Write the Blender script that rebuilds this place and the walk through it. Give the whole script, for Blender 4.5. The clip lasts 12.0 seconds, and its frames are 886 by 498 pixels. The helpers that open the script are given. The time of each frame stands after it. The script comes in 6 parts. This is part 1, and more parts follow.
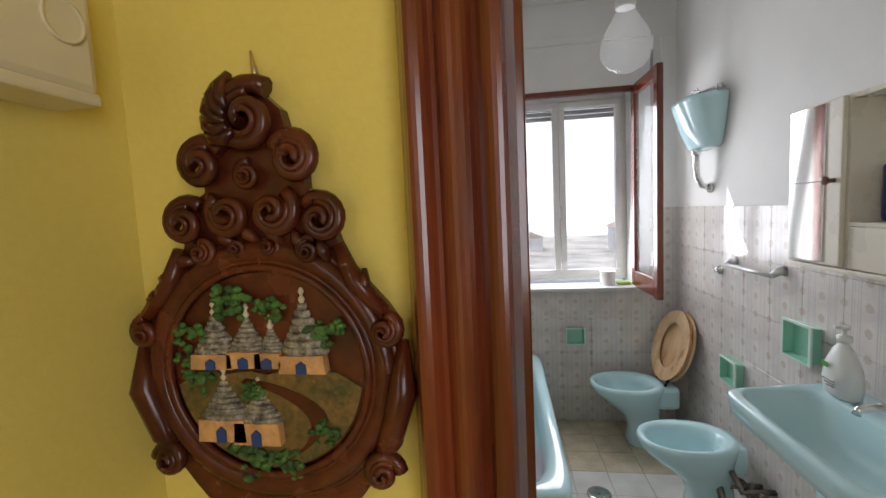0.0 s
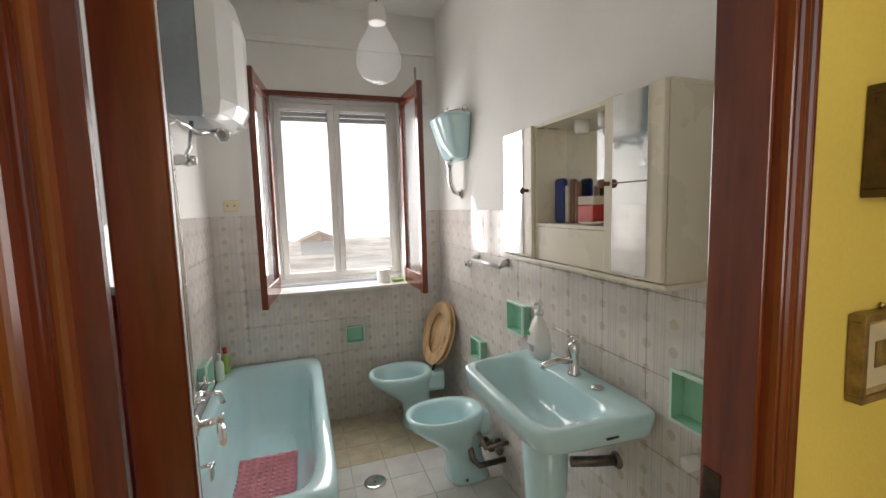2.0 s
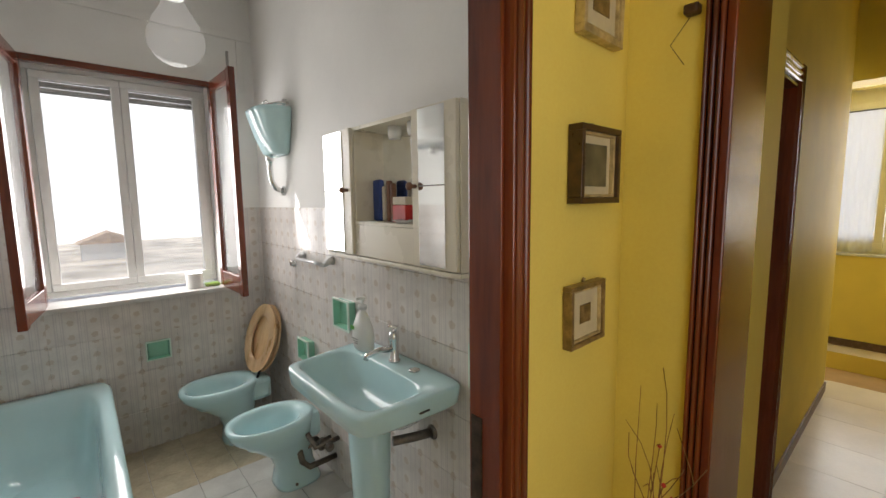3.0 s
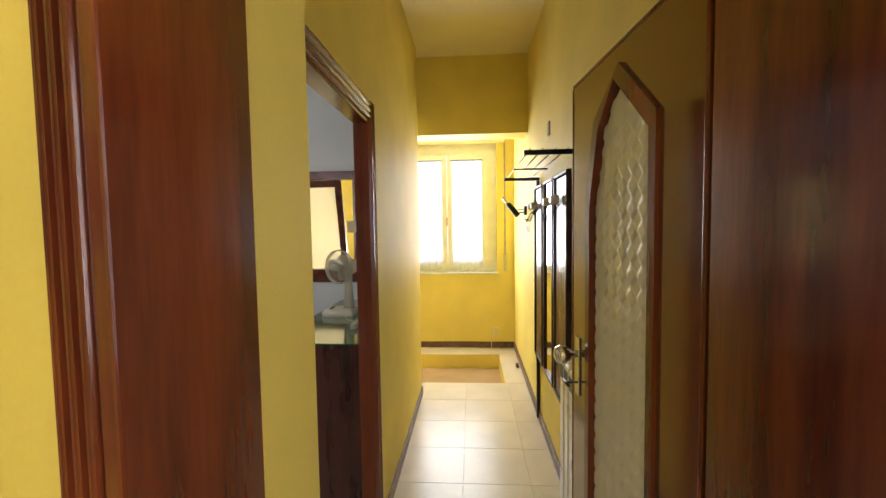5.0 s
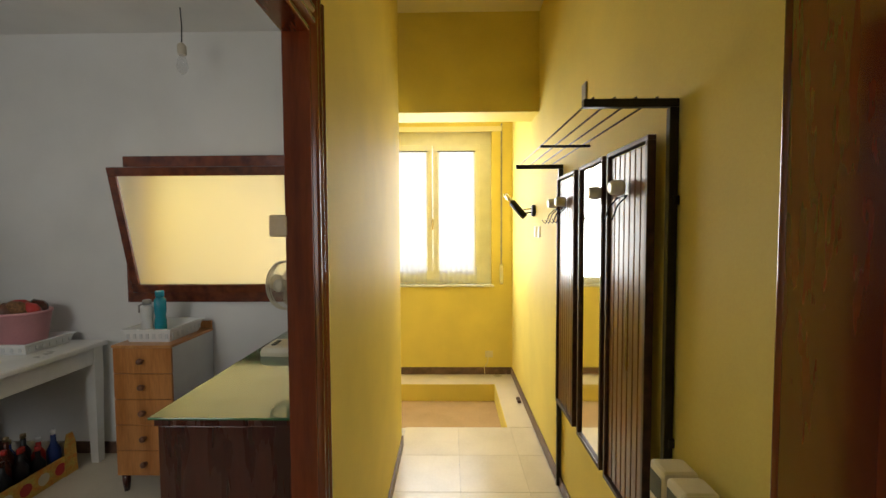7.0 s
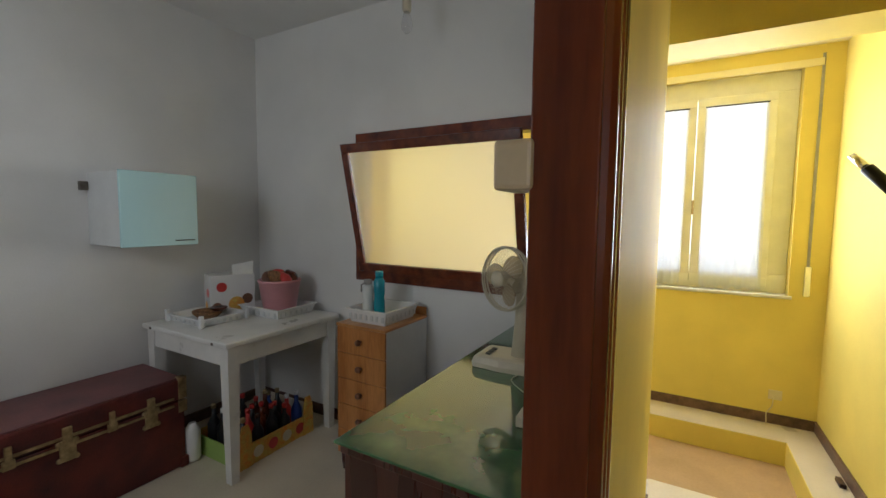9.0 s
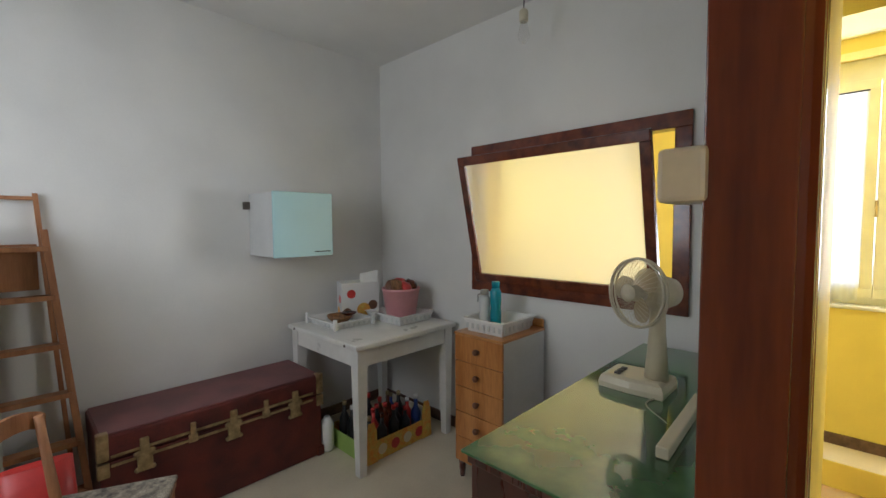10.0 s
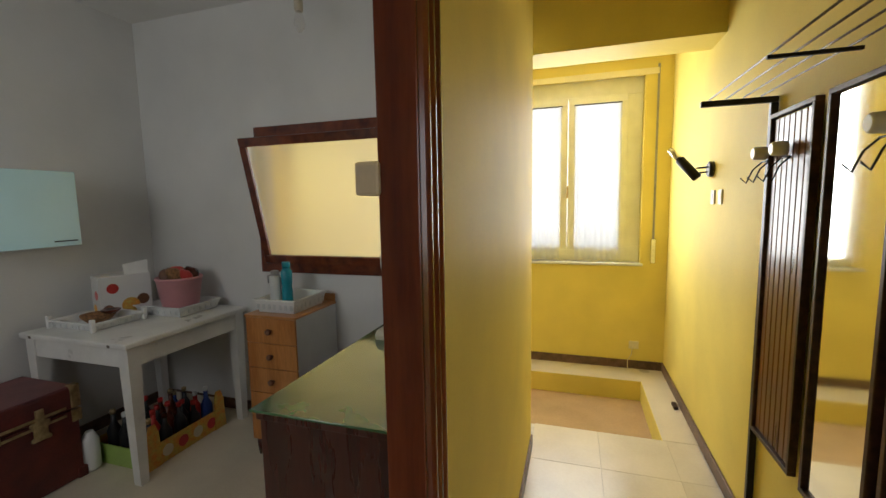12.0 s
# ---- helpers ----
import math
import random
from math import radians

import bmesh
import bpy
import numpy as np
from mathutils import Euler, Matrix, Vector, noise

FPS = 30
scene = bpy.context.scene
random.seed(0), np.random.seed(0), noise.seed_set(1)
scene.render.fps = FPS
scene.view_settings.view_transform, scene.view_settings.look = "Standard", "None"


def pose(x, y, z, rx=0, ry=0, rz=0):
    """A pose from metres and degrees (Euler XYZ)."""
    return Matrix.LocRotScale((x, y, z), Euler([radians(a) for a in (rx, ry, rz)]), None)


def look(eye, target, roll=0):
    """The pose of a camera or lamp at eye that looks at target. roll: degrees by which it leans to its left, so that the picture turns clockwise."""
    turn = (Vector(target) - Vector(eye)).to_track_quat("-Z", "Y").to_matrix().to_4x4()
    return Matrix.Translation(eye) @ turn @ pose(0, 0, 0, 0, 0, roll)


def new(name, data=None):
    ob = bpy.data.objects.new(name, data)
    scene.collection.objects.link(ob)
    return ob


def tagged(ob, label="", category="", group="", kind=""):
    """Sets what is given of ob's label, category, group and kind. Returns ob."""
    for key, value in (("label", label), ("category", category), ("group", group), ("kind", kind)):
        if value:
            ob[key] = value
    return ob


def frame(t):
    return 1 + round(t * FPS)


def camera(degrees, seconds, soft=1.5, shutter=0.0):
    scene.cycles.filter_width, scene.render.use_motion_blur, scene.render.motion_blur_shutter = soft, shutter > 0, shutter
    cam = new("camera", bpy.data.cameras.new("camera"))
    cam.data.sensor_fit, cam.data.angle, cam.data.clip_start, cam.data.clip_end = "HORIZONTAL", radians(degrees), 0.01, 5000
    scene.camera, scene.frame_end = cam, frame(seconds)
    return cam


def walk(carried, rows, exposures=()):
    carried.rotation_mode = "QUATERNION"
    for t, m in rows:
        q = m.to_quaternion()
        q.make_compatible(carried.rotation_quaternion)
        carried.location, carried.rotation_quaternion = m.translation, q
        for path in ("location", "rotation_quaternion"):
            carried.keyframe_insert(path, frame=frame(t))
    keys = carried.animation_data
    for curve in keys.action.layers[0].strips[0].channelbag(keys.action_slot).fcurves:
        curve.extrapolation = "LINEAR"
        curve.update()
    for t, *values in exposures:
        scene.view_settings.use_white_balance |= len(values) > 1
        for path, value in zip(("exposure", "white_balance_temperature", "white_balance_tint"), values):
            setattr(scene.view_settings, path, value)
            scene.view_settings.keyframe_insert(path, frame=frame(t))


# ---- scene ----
cam = camera(93.0, 12.0)
PATH = [
    (0, (0.823, 0.36, 1.521), (0.535, 2.332, 1.346), -2.7),
    (0.5, (0.885, 0.359, 1.517), (0.876, 2.352, 1.342), -2.7),
    (1, (0.967, 0.35, 1.501), (1.163, 2.334, 1.345), -2.2),
    (1.5, (0.985, 0.359, 1.503), (1.386, 2.311, 1.335), -1.8),
    (2, (0.96, 0.337, 1.509), (1.6, 2.221, 1.308), -1.6),
    (2.5, (0.94, 0.301, 1.515), (1.906, 2.035, 1.273), -1.3),
    (3, (0.976, 0.25, 1.513), (2.278, 1.75, 1.286), -0.7),
    (3.5, (1.083, 0.217, 1.513), (2.656, 1.438, 1.325), 0.0),
    (3.7, (1.136, 0.205, 1.509), (2.791, 1.315, 1.341), 0.3),
    (5.5, (1.748, 0.228, 1.537), (3.744, 0.172, 1.439), -0.5),
    (6.3, (2.108, 0.261, 1.516), (4.105, 0.179, 1.436), 0.2),
    (6.5, (2.19, 0.272, 1.532), (4.188, 0.208, 1.448), 0.0),
    (8.3, (2.871, 0.536, 1.477), (4.774, 1.134, 1.336), 0.9),
    (8.5, (2.93, 0.544, 1.498), (4.787, 1.27, 1.34), 1.0),
    (9, (2.973, 0.594, 1.478), (4.712, 1.57, 1.324), 0.7),
    (9.5, (2.965, 0.62, 1.476), (4.563, 1.814, 1.339), 0.2),
    (10, (2.946, 0.631, 1.486), (4.381, 2.019, 1.374), -0.4),
    (10.5, (2.937, 0.64, 1.481), (4.248, 2.145, 1.361), -1.1),
    (11, (2.912, 0.627, 1.493), (4.263, 2.09, 1.311), -1.5),
    (11.5, (2.853, 0.578, 1.528), (4.529, 1.644, 1.294), -1.0),
    (12, (2.797, 0.439, 1.492), (4.693, 1.038, 1.276), -1.0),
]
EXPOSURES = [
    (0, -0.7, 5900, 14), (0.5, -0.7, 6300, 14), (1.5, -0.65, 6400, 14), (2.5, -0.7, 6500, 14), (3.5, -0.75, 6300, 12), (5.5, 0.6, 5900, 12), (6.5, 0.3, 6400, 10),
    (8.5, -0.2, 5900, 10), (9, -0.1, 5800, 10), (9.5, -0.05, 5400, 10), (10, 0.35, 5800, 10), (10.5, 0.5, 6200, 10), (11, 0.45, 6200, 10), (11.5, 0.35, 5900, 10), (12, -0.2, 6100, 10)]
walk(cam, [(t, look(eye, target, roll)) for t, eye, target, roll in PATH], EXPOSURES)
# ---------------------------------------------------------------- light
world = bpy.data.worlds.new("sky")
scene.world = world
world.use_nodes = True
wn = world.node_tree
sky = wn.nodes.new("ShaderNodeTexSky")
sky.sky_type = "NISHITA"
sky.sun_disc = False
sky.sun_elevation = radians(74)
sky.sun_rotation = radians(215)
wn.links.new(sky.outputs[0], wn.nodes["Background"].inputs[0])
wn.nodes["Background"].inputs[1].default_value = 0.15


def lamp_sun(strength, elevation, azimuth):
    d = bpy.data.lights.new("sun", "SUN")
    d.energy, d.angle, d.color = strength, radians(0.5), (1.0, 0.96, 0.9)
    ob = new("sun", d)
    a, e = radians(azimuth), radians(elevation)
    way = Vector((math.sin(a) * math.cos(e), math.cos(a) * math.cos(e), math.sin(e)))
    ob.matrix_world = look((0, 0, 30), Vector((0, 0, 30)) - way)


def area_light(name, eye, target, w, h, watts, colour):
    d = bpy.data.lights.new(name, "AREA")
    d.shape, d.size, d.size_y, d.energy, d.color = "RECTANGLE", w, h, watts, colour
    ob = new(name, d)
    ob.matrix_world = look(eye, target)
    return ob


lamp_sun(4.5, 74, 215)
area_light("area_light", (1.25, 3.42, 1.6), (1.25, 1.2, 1.15), 0.74, 1.1, 29, (1.0, 0.975, 0.93))
area_light("area_light", (6.76, 0.5, 1.7), (3.0, 0.3, 1.7), 0.95, 1.35, 37, (1.0, 0.98, 0.94))
# added lamp in an unseen west opening, brightens lobby and passage
area_light("area_light", (0.45, -0.62, 1.65), (3.0, -0.1, 1.4), 0.9, 1.2, 11, (1.0, 0.97, 0.92))
# added lamp in an unseen east opening, lights the west wall and plaque
area_light("area_light", (1.93, -1.1, 1.6), (0.5, 0.1, 1.5), 0.9, 1.1, 27, (1.0, 0.97, 0.92))
# added stairwell lamp, unseen, lights the yellow walls behind the frosted sash
area_light("area_light", (6.0, 3.62, 1.9), (5.9, 0.0, 1.4), 0.9, 1.0, 14, (0.95, 0.97, 1.0))
# added fill lamp at the store room's unseen west side
area_light("area_light", (2.15, 2.3, 1.75), (5.0, 3.3, 1.0), 0.9, 1.0, 13, (0.98, 0.97, 0.95))


# ---------------------------------------------------------------- materials
def nodes_of(name):
    m = bpy.data.materials.new(name)
    m.use_nodes = True
    t = m.node_tree
    return m, t, t.nodes["Principled BSDF"]


def mat(name, colour, rough=0.5, metal=0.0, var=0.12, scale=6.0, fine=60.0, bump=0.1, spec=0.5, coat=0.0, stretch=(1, 1, 1), alt=None, each=0.0, coords="Object"):
    """A surface with two scales of variation, fine relief and, with each, a shift of tone from piece to piece."""
    m, t, b = nodes_of(name)
    N, L = t.nodes.new, t.links.new
    co = N("ShaderNodeTexCoord")
    mp = N("ShaderNodeMapping")
    mp.inputs["Scale"].default_value = stretch
    L(co.outputs[coords], mp.inputs[0])
    big, small = N("ShaderNodeTexNoise"), N("ShaderNodeTexNoise")
    big.inputs["Scale"].default_value, small.inputs["Scale"].default_value = scale, fine
    big.inputs["Detail"].default_value, small.inputs["Detail"].default_value = 5, 3
    L(mp.outputs[0], big.inputs["Vector"])
    L(mp.outputs[0], small.inputs["Vector"])
    ramp = N("ShaderNodeMix")
    ramp.data_type = "RGBA"
    c = Vector(colour)
    low = Vector(alt) if alt else c * (1 - 2 * var)
    ramp.inputs[6].default_value = (*low, 1)
    ramp.inputs[7].default_value = (*[min(1, v) for v in c * (1 + 0.5 * var)], 1)
    mr = N("ShaderNodeMapRange")
    mr.inputs[1].default_value, mr.inputs[2].default_value = 0.3, 0.65
    L(big.outputs[0], mr.inputs[0])
    L(mr.outputs[0], ramp.inputs[0])
    grain = N("ShaderNodeMix")
    grain.data_type, grain.blend_type = "RGBA", "OVERLAY"
    grain.inputs[0].default_value = min(1.0, var * 1.5)
    L(ramp.outputs[2], grain.inputs[6])
    L(small.outputs[0], grain.inputs[7])
    out = grain.outputs[2]
    if each:
        info, hsv, em = N("ShaderNodeObjectInfo"), N("ShaderNodeHueSaturation"), N("ShaderNodeMapRange")
        em.inputs[3].default_value, em.inputs[4].default_value = 1 - each, 1 + each
        L(info.outputs["Random"], em.inputs[0])
        L(em.outputs[0], hsv.inputs["Value"])
        L(out, hsv.inputs["Color"])
        out = hsv.outputs[0]
    L(out, b.inputs["Base Color"])
    rr = N("ShaderNodeMapRange")
    rr.inputs[3].default_value, rr.inputs[4].default_value = max(0.02, rough - 0.08), min(1, rough + 0.08)
    L(big.outputs[0], rr.inputs[0])
    L(rr.outputs[0], b.inputs["Roughness"])
    b.inputs["Metallic"].default_value = metal
    b.inputs["Specular IOR Level"].default_value = spec
    b.inputs["Coat Weight"].default_value = coat
    b.inputs["Coat Roughness"].default_value = 0.12
    if bump:
        bp = N("ShaderNodeBump")
        bp.inputs["Strength"].default_value, bp.inputs["Distance"].default_value = bump, 0.004
        L(small.outputs[0], bp.inputs["Height"])
        L(bp.outputs[0], b.inputs["Normal"])
    return m


def wood(name, colour, dark, rough=0.3, along="z", coat=0.3, each=0.0):
    k = {"x": (0.12, 1, 1), "y": (1, 0.12, 1), "z": (1, 1, 0.12)}[along]
    return mat(name, colour, rough, var=0.2, scale=14, fine=120, bump=0.06, coat=coat, stretch=k, alt=dark, each=each)


def translucent(name, colour, clear=0.0, gloss=0.0, front=0.25):
    m, t, b = nodes_of(name)
    N, L = t.nodes.new, t.links.new
    tr, df, mx = N("ShaderNodeBsdfTranslucent"), N("ShaderNodeBsdfDiffuse"), N("ShaderNodeMixShader")
    tr.inputs[0].default_value = df.inputs[0].default_value = (*colour, 1)
    mx.inputs[0].default_value = front
    L(tr.outputs[0], mx.inputs[1])
    L(df.outputs[0], mx.inputs[2])
    tp, m2 = N("ShaderNodeBsdfTransparent"), N("ShaderNodeMixShader")
    m2.inputs[0].default_value = clear
    L(mx.outputs[0], m2.inputs[1])
    L(tp.outputs[0], m2.inputs[2])
    last = m2
    if gloss:
        gl, m3 = N("ShaderNodeBsdfGlossy"), N("ShaderNodeMixShader")
        gl.inputs["Roughness"].default_value = 0.15
        m3.inputs[0].default_value = gloss
        L(m2.outputs[0], m3.inputs[1])
        L(gl.outputs[0], m3.inputs[2])
        last = m3
    L(last.outputs[0], t.nodes["Material Output"].inputs[0])
    return m


def wall_tile_material():
    """Pale glazed tile with fine vertical stripes and a column of small brownish flowers."""
    m = mat("flowered_tile", (0.70, 0.66, 0.62), 0.16, var=0.08, scale=9, fine=90, bump=0.02, each=0.02)
    t = m.node_tree
    N, L = t.nodes.new, t.links.new
    b = t.nodes["Principled BSDF"]
    old = b.inputs["Base Color"].links[0].from_socket
    co, sep = N("ShaderNodeTexCoord"), N("ShaderNodeSeparateXYZ")
    L(co.outputs["Object"], sep.inputs[0])

    def calc(op, a, c):
        n = N("ShaderNodeMath")
        n.operation = op
        for k, v in enumerate((a, c)):
            if isinstance(v, (int, float)):
                n.inputs[k].default_value = v
            else:
                L(v, n.inputs[k])
        return n.outputs[0]

    u = calc("PINGPONG", sep.outputs["X"], 0.05)
    stripe = calc("MULTIPLY", calc("GREATER_THAN", u, 0.030), calc("LESS_THAN", u, 0.0355))
    stripe = calc("MAXIMUM", stripe, calc("MULTIPLY", calc("GREATER_THAN", u, 0.041), calc("LESS_THAN", u, 0.044)))
    v = calc("PINGPONG", calc("ADD", sep.outputs["Z"], 0.041), 0.041)
    nz = N("ShaderNodeTexNoise")
    nz.inputs["Scale"].default_value = 130
    L(co.outputs["Object"], nz.inputs["Vector"])
    rad = calc("SQRT", calc("ADD", calc("MULTIPLY", u, u), calc("MULTIPLY", v, v)), 0)
    flower = calc("LESS_THAN", calc("ADD", rad, calc("MULTIPLY", nz.outputs[0], 0.016)), 0.0235)
    a, c = N("ShaderNodeMix"), N("ShaderNodeMix")
    a.data_type = c.data_type = "RGBA"
    a.inputs[7].default_value = (0.50, 0.46, 0.47, 1)
    c.inputs[7].default_value = (0.50, 0.40, 0.31, 1)
    L(calc("MULTIPLY", stripe, 0.5), a.inputs[0])
    L(old, a.inputs[6])
    L(calc("MULTIPLY", flower, 0.55), c.inputs[0])
    L(a.outputs[2], c.inputs[6])
    L(c.outputs[2], b.inputs["Base Color"])
    return m


def marble(name, colour, vein, rough, each=0.0, scale=3.0):
    m = mat(name, colour, rough, var=0.07, scale=scale, fine=70, bump=0.0, each=each)
    t = m.node_tree
    N, L = t.nodes.new, t.links.new
    b = t.nodes["Principled BSDF"]
    old = b.inputs["Base Color"].links[0].from_socket
    co, nz, mr, mx = N("ShaderNodeTexCoord"), N("ShaderNodeTexNoise"), N("ShaderNodeMapRange"), N("ShaderNodeMix")
    nz.noise_type = "RIDGED_MULTIFRACTAL"
    nz.inputs["Scale"].default_value = scale * 1.6
    nz.inputs["Distortion"].default_value = 0.8
    L(co.outputs["Object"], nz.inputs["Vector"])
    mr.inputs[1].default_value, mr.inputs[2].default_value, mr.inputs[4].default_value = 0.75, 1.1, 0.6
    L(nz.outputs[0], mr.inputs[0])
    mx.data_type = "RGBA"
    mx.inputs[7].default_value = (*vein, 1)
    L(mr.outputs[0], mx.inputs[0])
    L(old, mx.inputs[6])
    L(mx.outputs[2], b.inputs["Base Color"])
    return m


YELLOW = mat("yellow_wall_paint", (0.80, 0.65, 0.155), 0.62, var=0.06, scale=2.0, fine=140, bump=0.12, spec=0.25)
CREAM = mat("pale_yellow_ceiling_paint", (0.84, 0.74, 0.42), 0.7, var=0.04, scale=2.0, fine=100, bump=0.06)
WHITE = mat("white_wall_paint", (0.78, 0.77, 0.74), 0.65, var=0.05, scale=1.6, fine=110, bump=0.12)
CEIL = mat("white_ceiling_paint", (0.8, 0.79, 0.76), 0.8, var=0.04, scale=2.0, fine=100, bump=0.06)
MAHOGANY = wood("varnished_mahogany", (0.165, 0.034, 0.011), (0.068, 0.012, 0.006), 0.22)
MAHOGANY_X = wood("varnished_mahogany_across", (0.165, 0.034, 0.011), (0.068, 0.012, 0.006), 0.22, "x")
CARVED = mat("brown_carved_resin", (0.10, 0.021, 0.008), 0.26, var=0.3, scale=18, fine=90, bump=0.1, coat=0.1, spec=0.35)
DARKBROWN = mat("dark_brown_paint", (0.06, 0.026, 0.017), 0.45, var=0.3, scale=30, fine=90)
BEIGE_LAM = mat("beige_door_laminate", (0.58, 0.48, 0.33), 0.38, var=0.05, scale=5, fine=80, bump=0.03)
LEAFV = mat("glossy_mahogany_veneer", (0.15, 0.03, 0.015), 0.12, var=0.15, scale=9, fine=90, bump=0.0, coat=0.8, stretch=(1, 1, 0.12))
LEAFV.node_tree.nodes["Principled BSDF"].inputs["IOR"].default_value = 1.6
LEAFV.node_tree.nodes["Principled BSDF"].inputs["Coat IOR"].default_value = 2.0
TILE = wall_tile_material()
GROUT = mat("grey_grout", (0.62, 0.58, 0.53), 0.85, var=0.15, scale=20)
FLOOR_BATH = marble("veined_white_floor_tile", (0.68, 0.66, 0.62), (0.45, 0.41, 0.37), 0.2, 0.03, 6)
FLOOR_BEIGE = mat("beige_floor_tile", (0.62, 0.53, 0.38), 0.22, var=0.1, scale=8, fine=60, bump=0.02, each=0.05)
FLOOR_HALL = marble("pale_marble_floor", (0.70, 0.62, 0.47), (0.48, 0.38, 0.25), 0.3, 0.02, 2.5)
FLOOR_LOW = marble("tan_stone_floor", (0.5, 0.34, 0.19), (0.62, 0.47, 0.3), 0.2, 0.0, 4)
BASEBOARD = mat("brown_stone_skirting", (0.15, 0.085, 0.06), 0.4, var=0.25, scale=14)
AQUA = mat("aqua_glazed_ceramic", (0.56, 0.79, 0.82), 0.09, var=0.03, scale=3, fine=40, bump=0.0, coat=0.3)
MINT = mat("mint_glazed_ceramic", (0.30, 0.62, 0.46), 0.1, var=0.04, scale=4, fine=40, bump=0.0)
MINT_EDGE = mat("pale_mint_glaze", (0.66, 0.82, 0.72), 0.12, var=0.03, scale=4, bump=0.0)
CHROME = mat("worn_chrome", (0.75, 0.75, 0.74), 0.16, 1.0, var=0.06, scale=12, bump=0.0)
SATIN = mat("satin_chrome", (0.62, 0.62, 0.61), 0.42, 0.9, var=0.06, scale=12, bump=0.0)
STEELDARK = mat("tarnished_brass_pipe", (0.22, 0.19, 0.16), 0.4, 0.9, var=0.25, scale=20)
BRASS = mat("aged_brass", (0.56, 0.44, 0.25), 0.4, 1.0, var=0.2, scale=25)
IVORY = mat("ivory_lacquer", (0.74, 0.69, 0.57), 0.28, var=0.015, scale=4, fine=60, bump=0.02)
ENAMEL = mat("white_enamel", (0.8, 0.8, 0.78), 0.25, var=0.03, scale=4, fine=60, bump=0.02)
GREYPAN = mat("grey_blue_casing", (0.30, 0.34, 0.36), 0.4, var=0.06, scale=4, fine=60, bump=0.02)
PVC = mat("white_window_frame", (0.78, 0.78, 0.76), 0.35, var=0.04, scale=6, fine=60, bump=0.02)
YFRAME = mat("cream_window_frame", (0.88, 0.86, 0.76), 0.4, var=0.05, scale=6, fine=60, bump=0.03)
BLIND = mat("grey_roller_shutter", (0.33, 0.32, 0.30), 0.5, var=0.1, scale=14, fine=60, bump=0.05)
SILLSTONE = marble("pale_sill_marble", (0.66, 0.65, 0.62), (0.45, 0.44, 0.43), 0.25, 0.0, 8)
MIRROR = mat("mirror", (0.9, 0.92, 0.91), 0.015, 1.0, var=0.005, scale=2, bump=0.0)
THIN = translucent("thin_pane", (0.95, 0.96, 0.95), 0.9, 0.05)
GLOBE = translucent("clear_globe_glass", (0.95, 0.96, 0.97), 0.84, 0.07)
FROST = translucent("frosted_glass", (0.92, 0.86, 0.62), 0.62, 0.05)
CATHEDRAL = translucent("embossed_glass", (0.95, 0.94, 0.83), 0.02, 0.16, 0.9)
NET = translucent("white_net_curtain", (0.93, 0.94, 0.96), 0.14)
PINK = mat("pink_rubber_mat", (0.90, 0.38, 0.44), 0.5, var=0.08, scale=10, fine=90, bump=0.1)
TOWEL = mat("pink_red_towel", (0.62, 0.13, 0.14), 0.95, var=0.15, scale=20, fine=260, bump=0.6)
SEATWOOD = wood("pale_seat_wood", (0.72, 0.50, 0.28), (0.56, 0.35, 0.17), 0.3, "z")
SOAPW = mat("white_soap_bottle", (0.78, 0.79, 0.76), 0.3, var=0.03, scale=5, bump=0.0)
GREEN = mat("green_plastic", (0.12, 0.42, 0.08), 0.4, var=0.06, scale=9)
LIME = mat("lime_liquid_bottle", (0.34, 0.5, 0.12), 0.3, var=0.06, scale=9)
RED = mat("red_plastic", (0.55, 0.04, 0.035), 0.4, var=0.08, scale=9)
NAVY = mat("navy_plastic", (0.02, 0.05, 0.22), 0.4, var=0.08, scale=9)
BLACK = mat("black_plastic", (0.012, 0.012, 0.013), 0.4, var=0.2, scale=9)
BROWNPL = mat("brown_plastic", (0.2, 0.09, 0.05), 0.4, var=0.15, scale=12)
CARD = mat("card", (0.66, 0.6, 0.5), 0.8, var=0.08, scale=12, fine=90)
GILT = mat("dull_gilt_frame", (0.28, 0.19, 0.08), 0.38, 0.35, var=0.25, scale=40, fine=140)
FRAMEBR = mat("dark_brown_frame", (0.075, 0.038, 0.016), 0.3, var=0.25, scale=40, fine=140)
GILTL = mat("light_gilt_slip", (0.58, 0.47, 0.26), 0.38, 0.4, var=0.2, scale=40)
PICDARK = mat("dark_print", (0.07, 0.06, 0.035), 0.5, var=0.5, scale=30, alt=(0.2, 0.18, 0.1))
MOUNT = mat("cream_mount", (0.6, 0.53, 0.36), 0.8, var=0.05, scale=20)
LEAFG = mat("painted_green", (0.07, 0.17, 0.03), 0.6, var=0.35, scale=90, fine=300, bump=0.8)
STONEP = mat("painted_stone_roof", (0.30, 0.27, 0.22), 0.7, var=0.6, scale=160, fine=400, bump=0.6, alt=(0.06, 0.05, 0.04))
HOUSEP = mat("painted_house_wall", (0.62, 0.34, 0.13), 0.6, var=0.15, scale=80, fine=300, bump=0.3)
EARTHP = mat("painted_earth", (0.15, 0.085, 0.02), 0.5, var=0.4, scale=50, fine=200, bump=0.4, alt=(0.06, 0.06, 0.015))
TWIG = mat("dry_twig", (0.30, 0.15, 0.05), 0.8, var=0.3, scale=40)
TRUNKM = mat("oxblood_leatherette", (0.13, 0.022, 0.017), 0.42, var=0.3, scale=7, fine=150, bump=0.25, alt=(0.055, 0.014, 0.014))
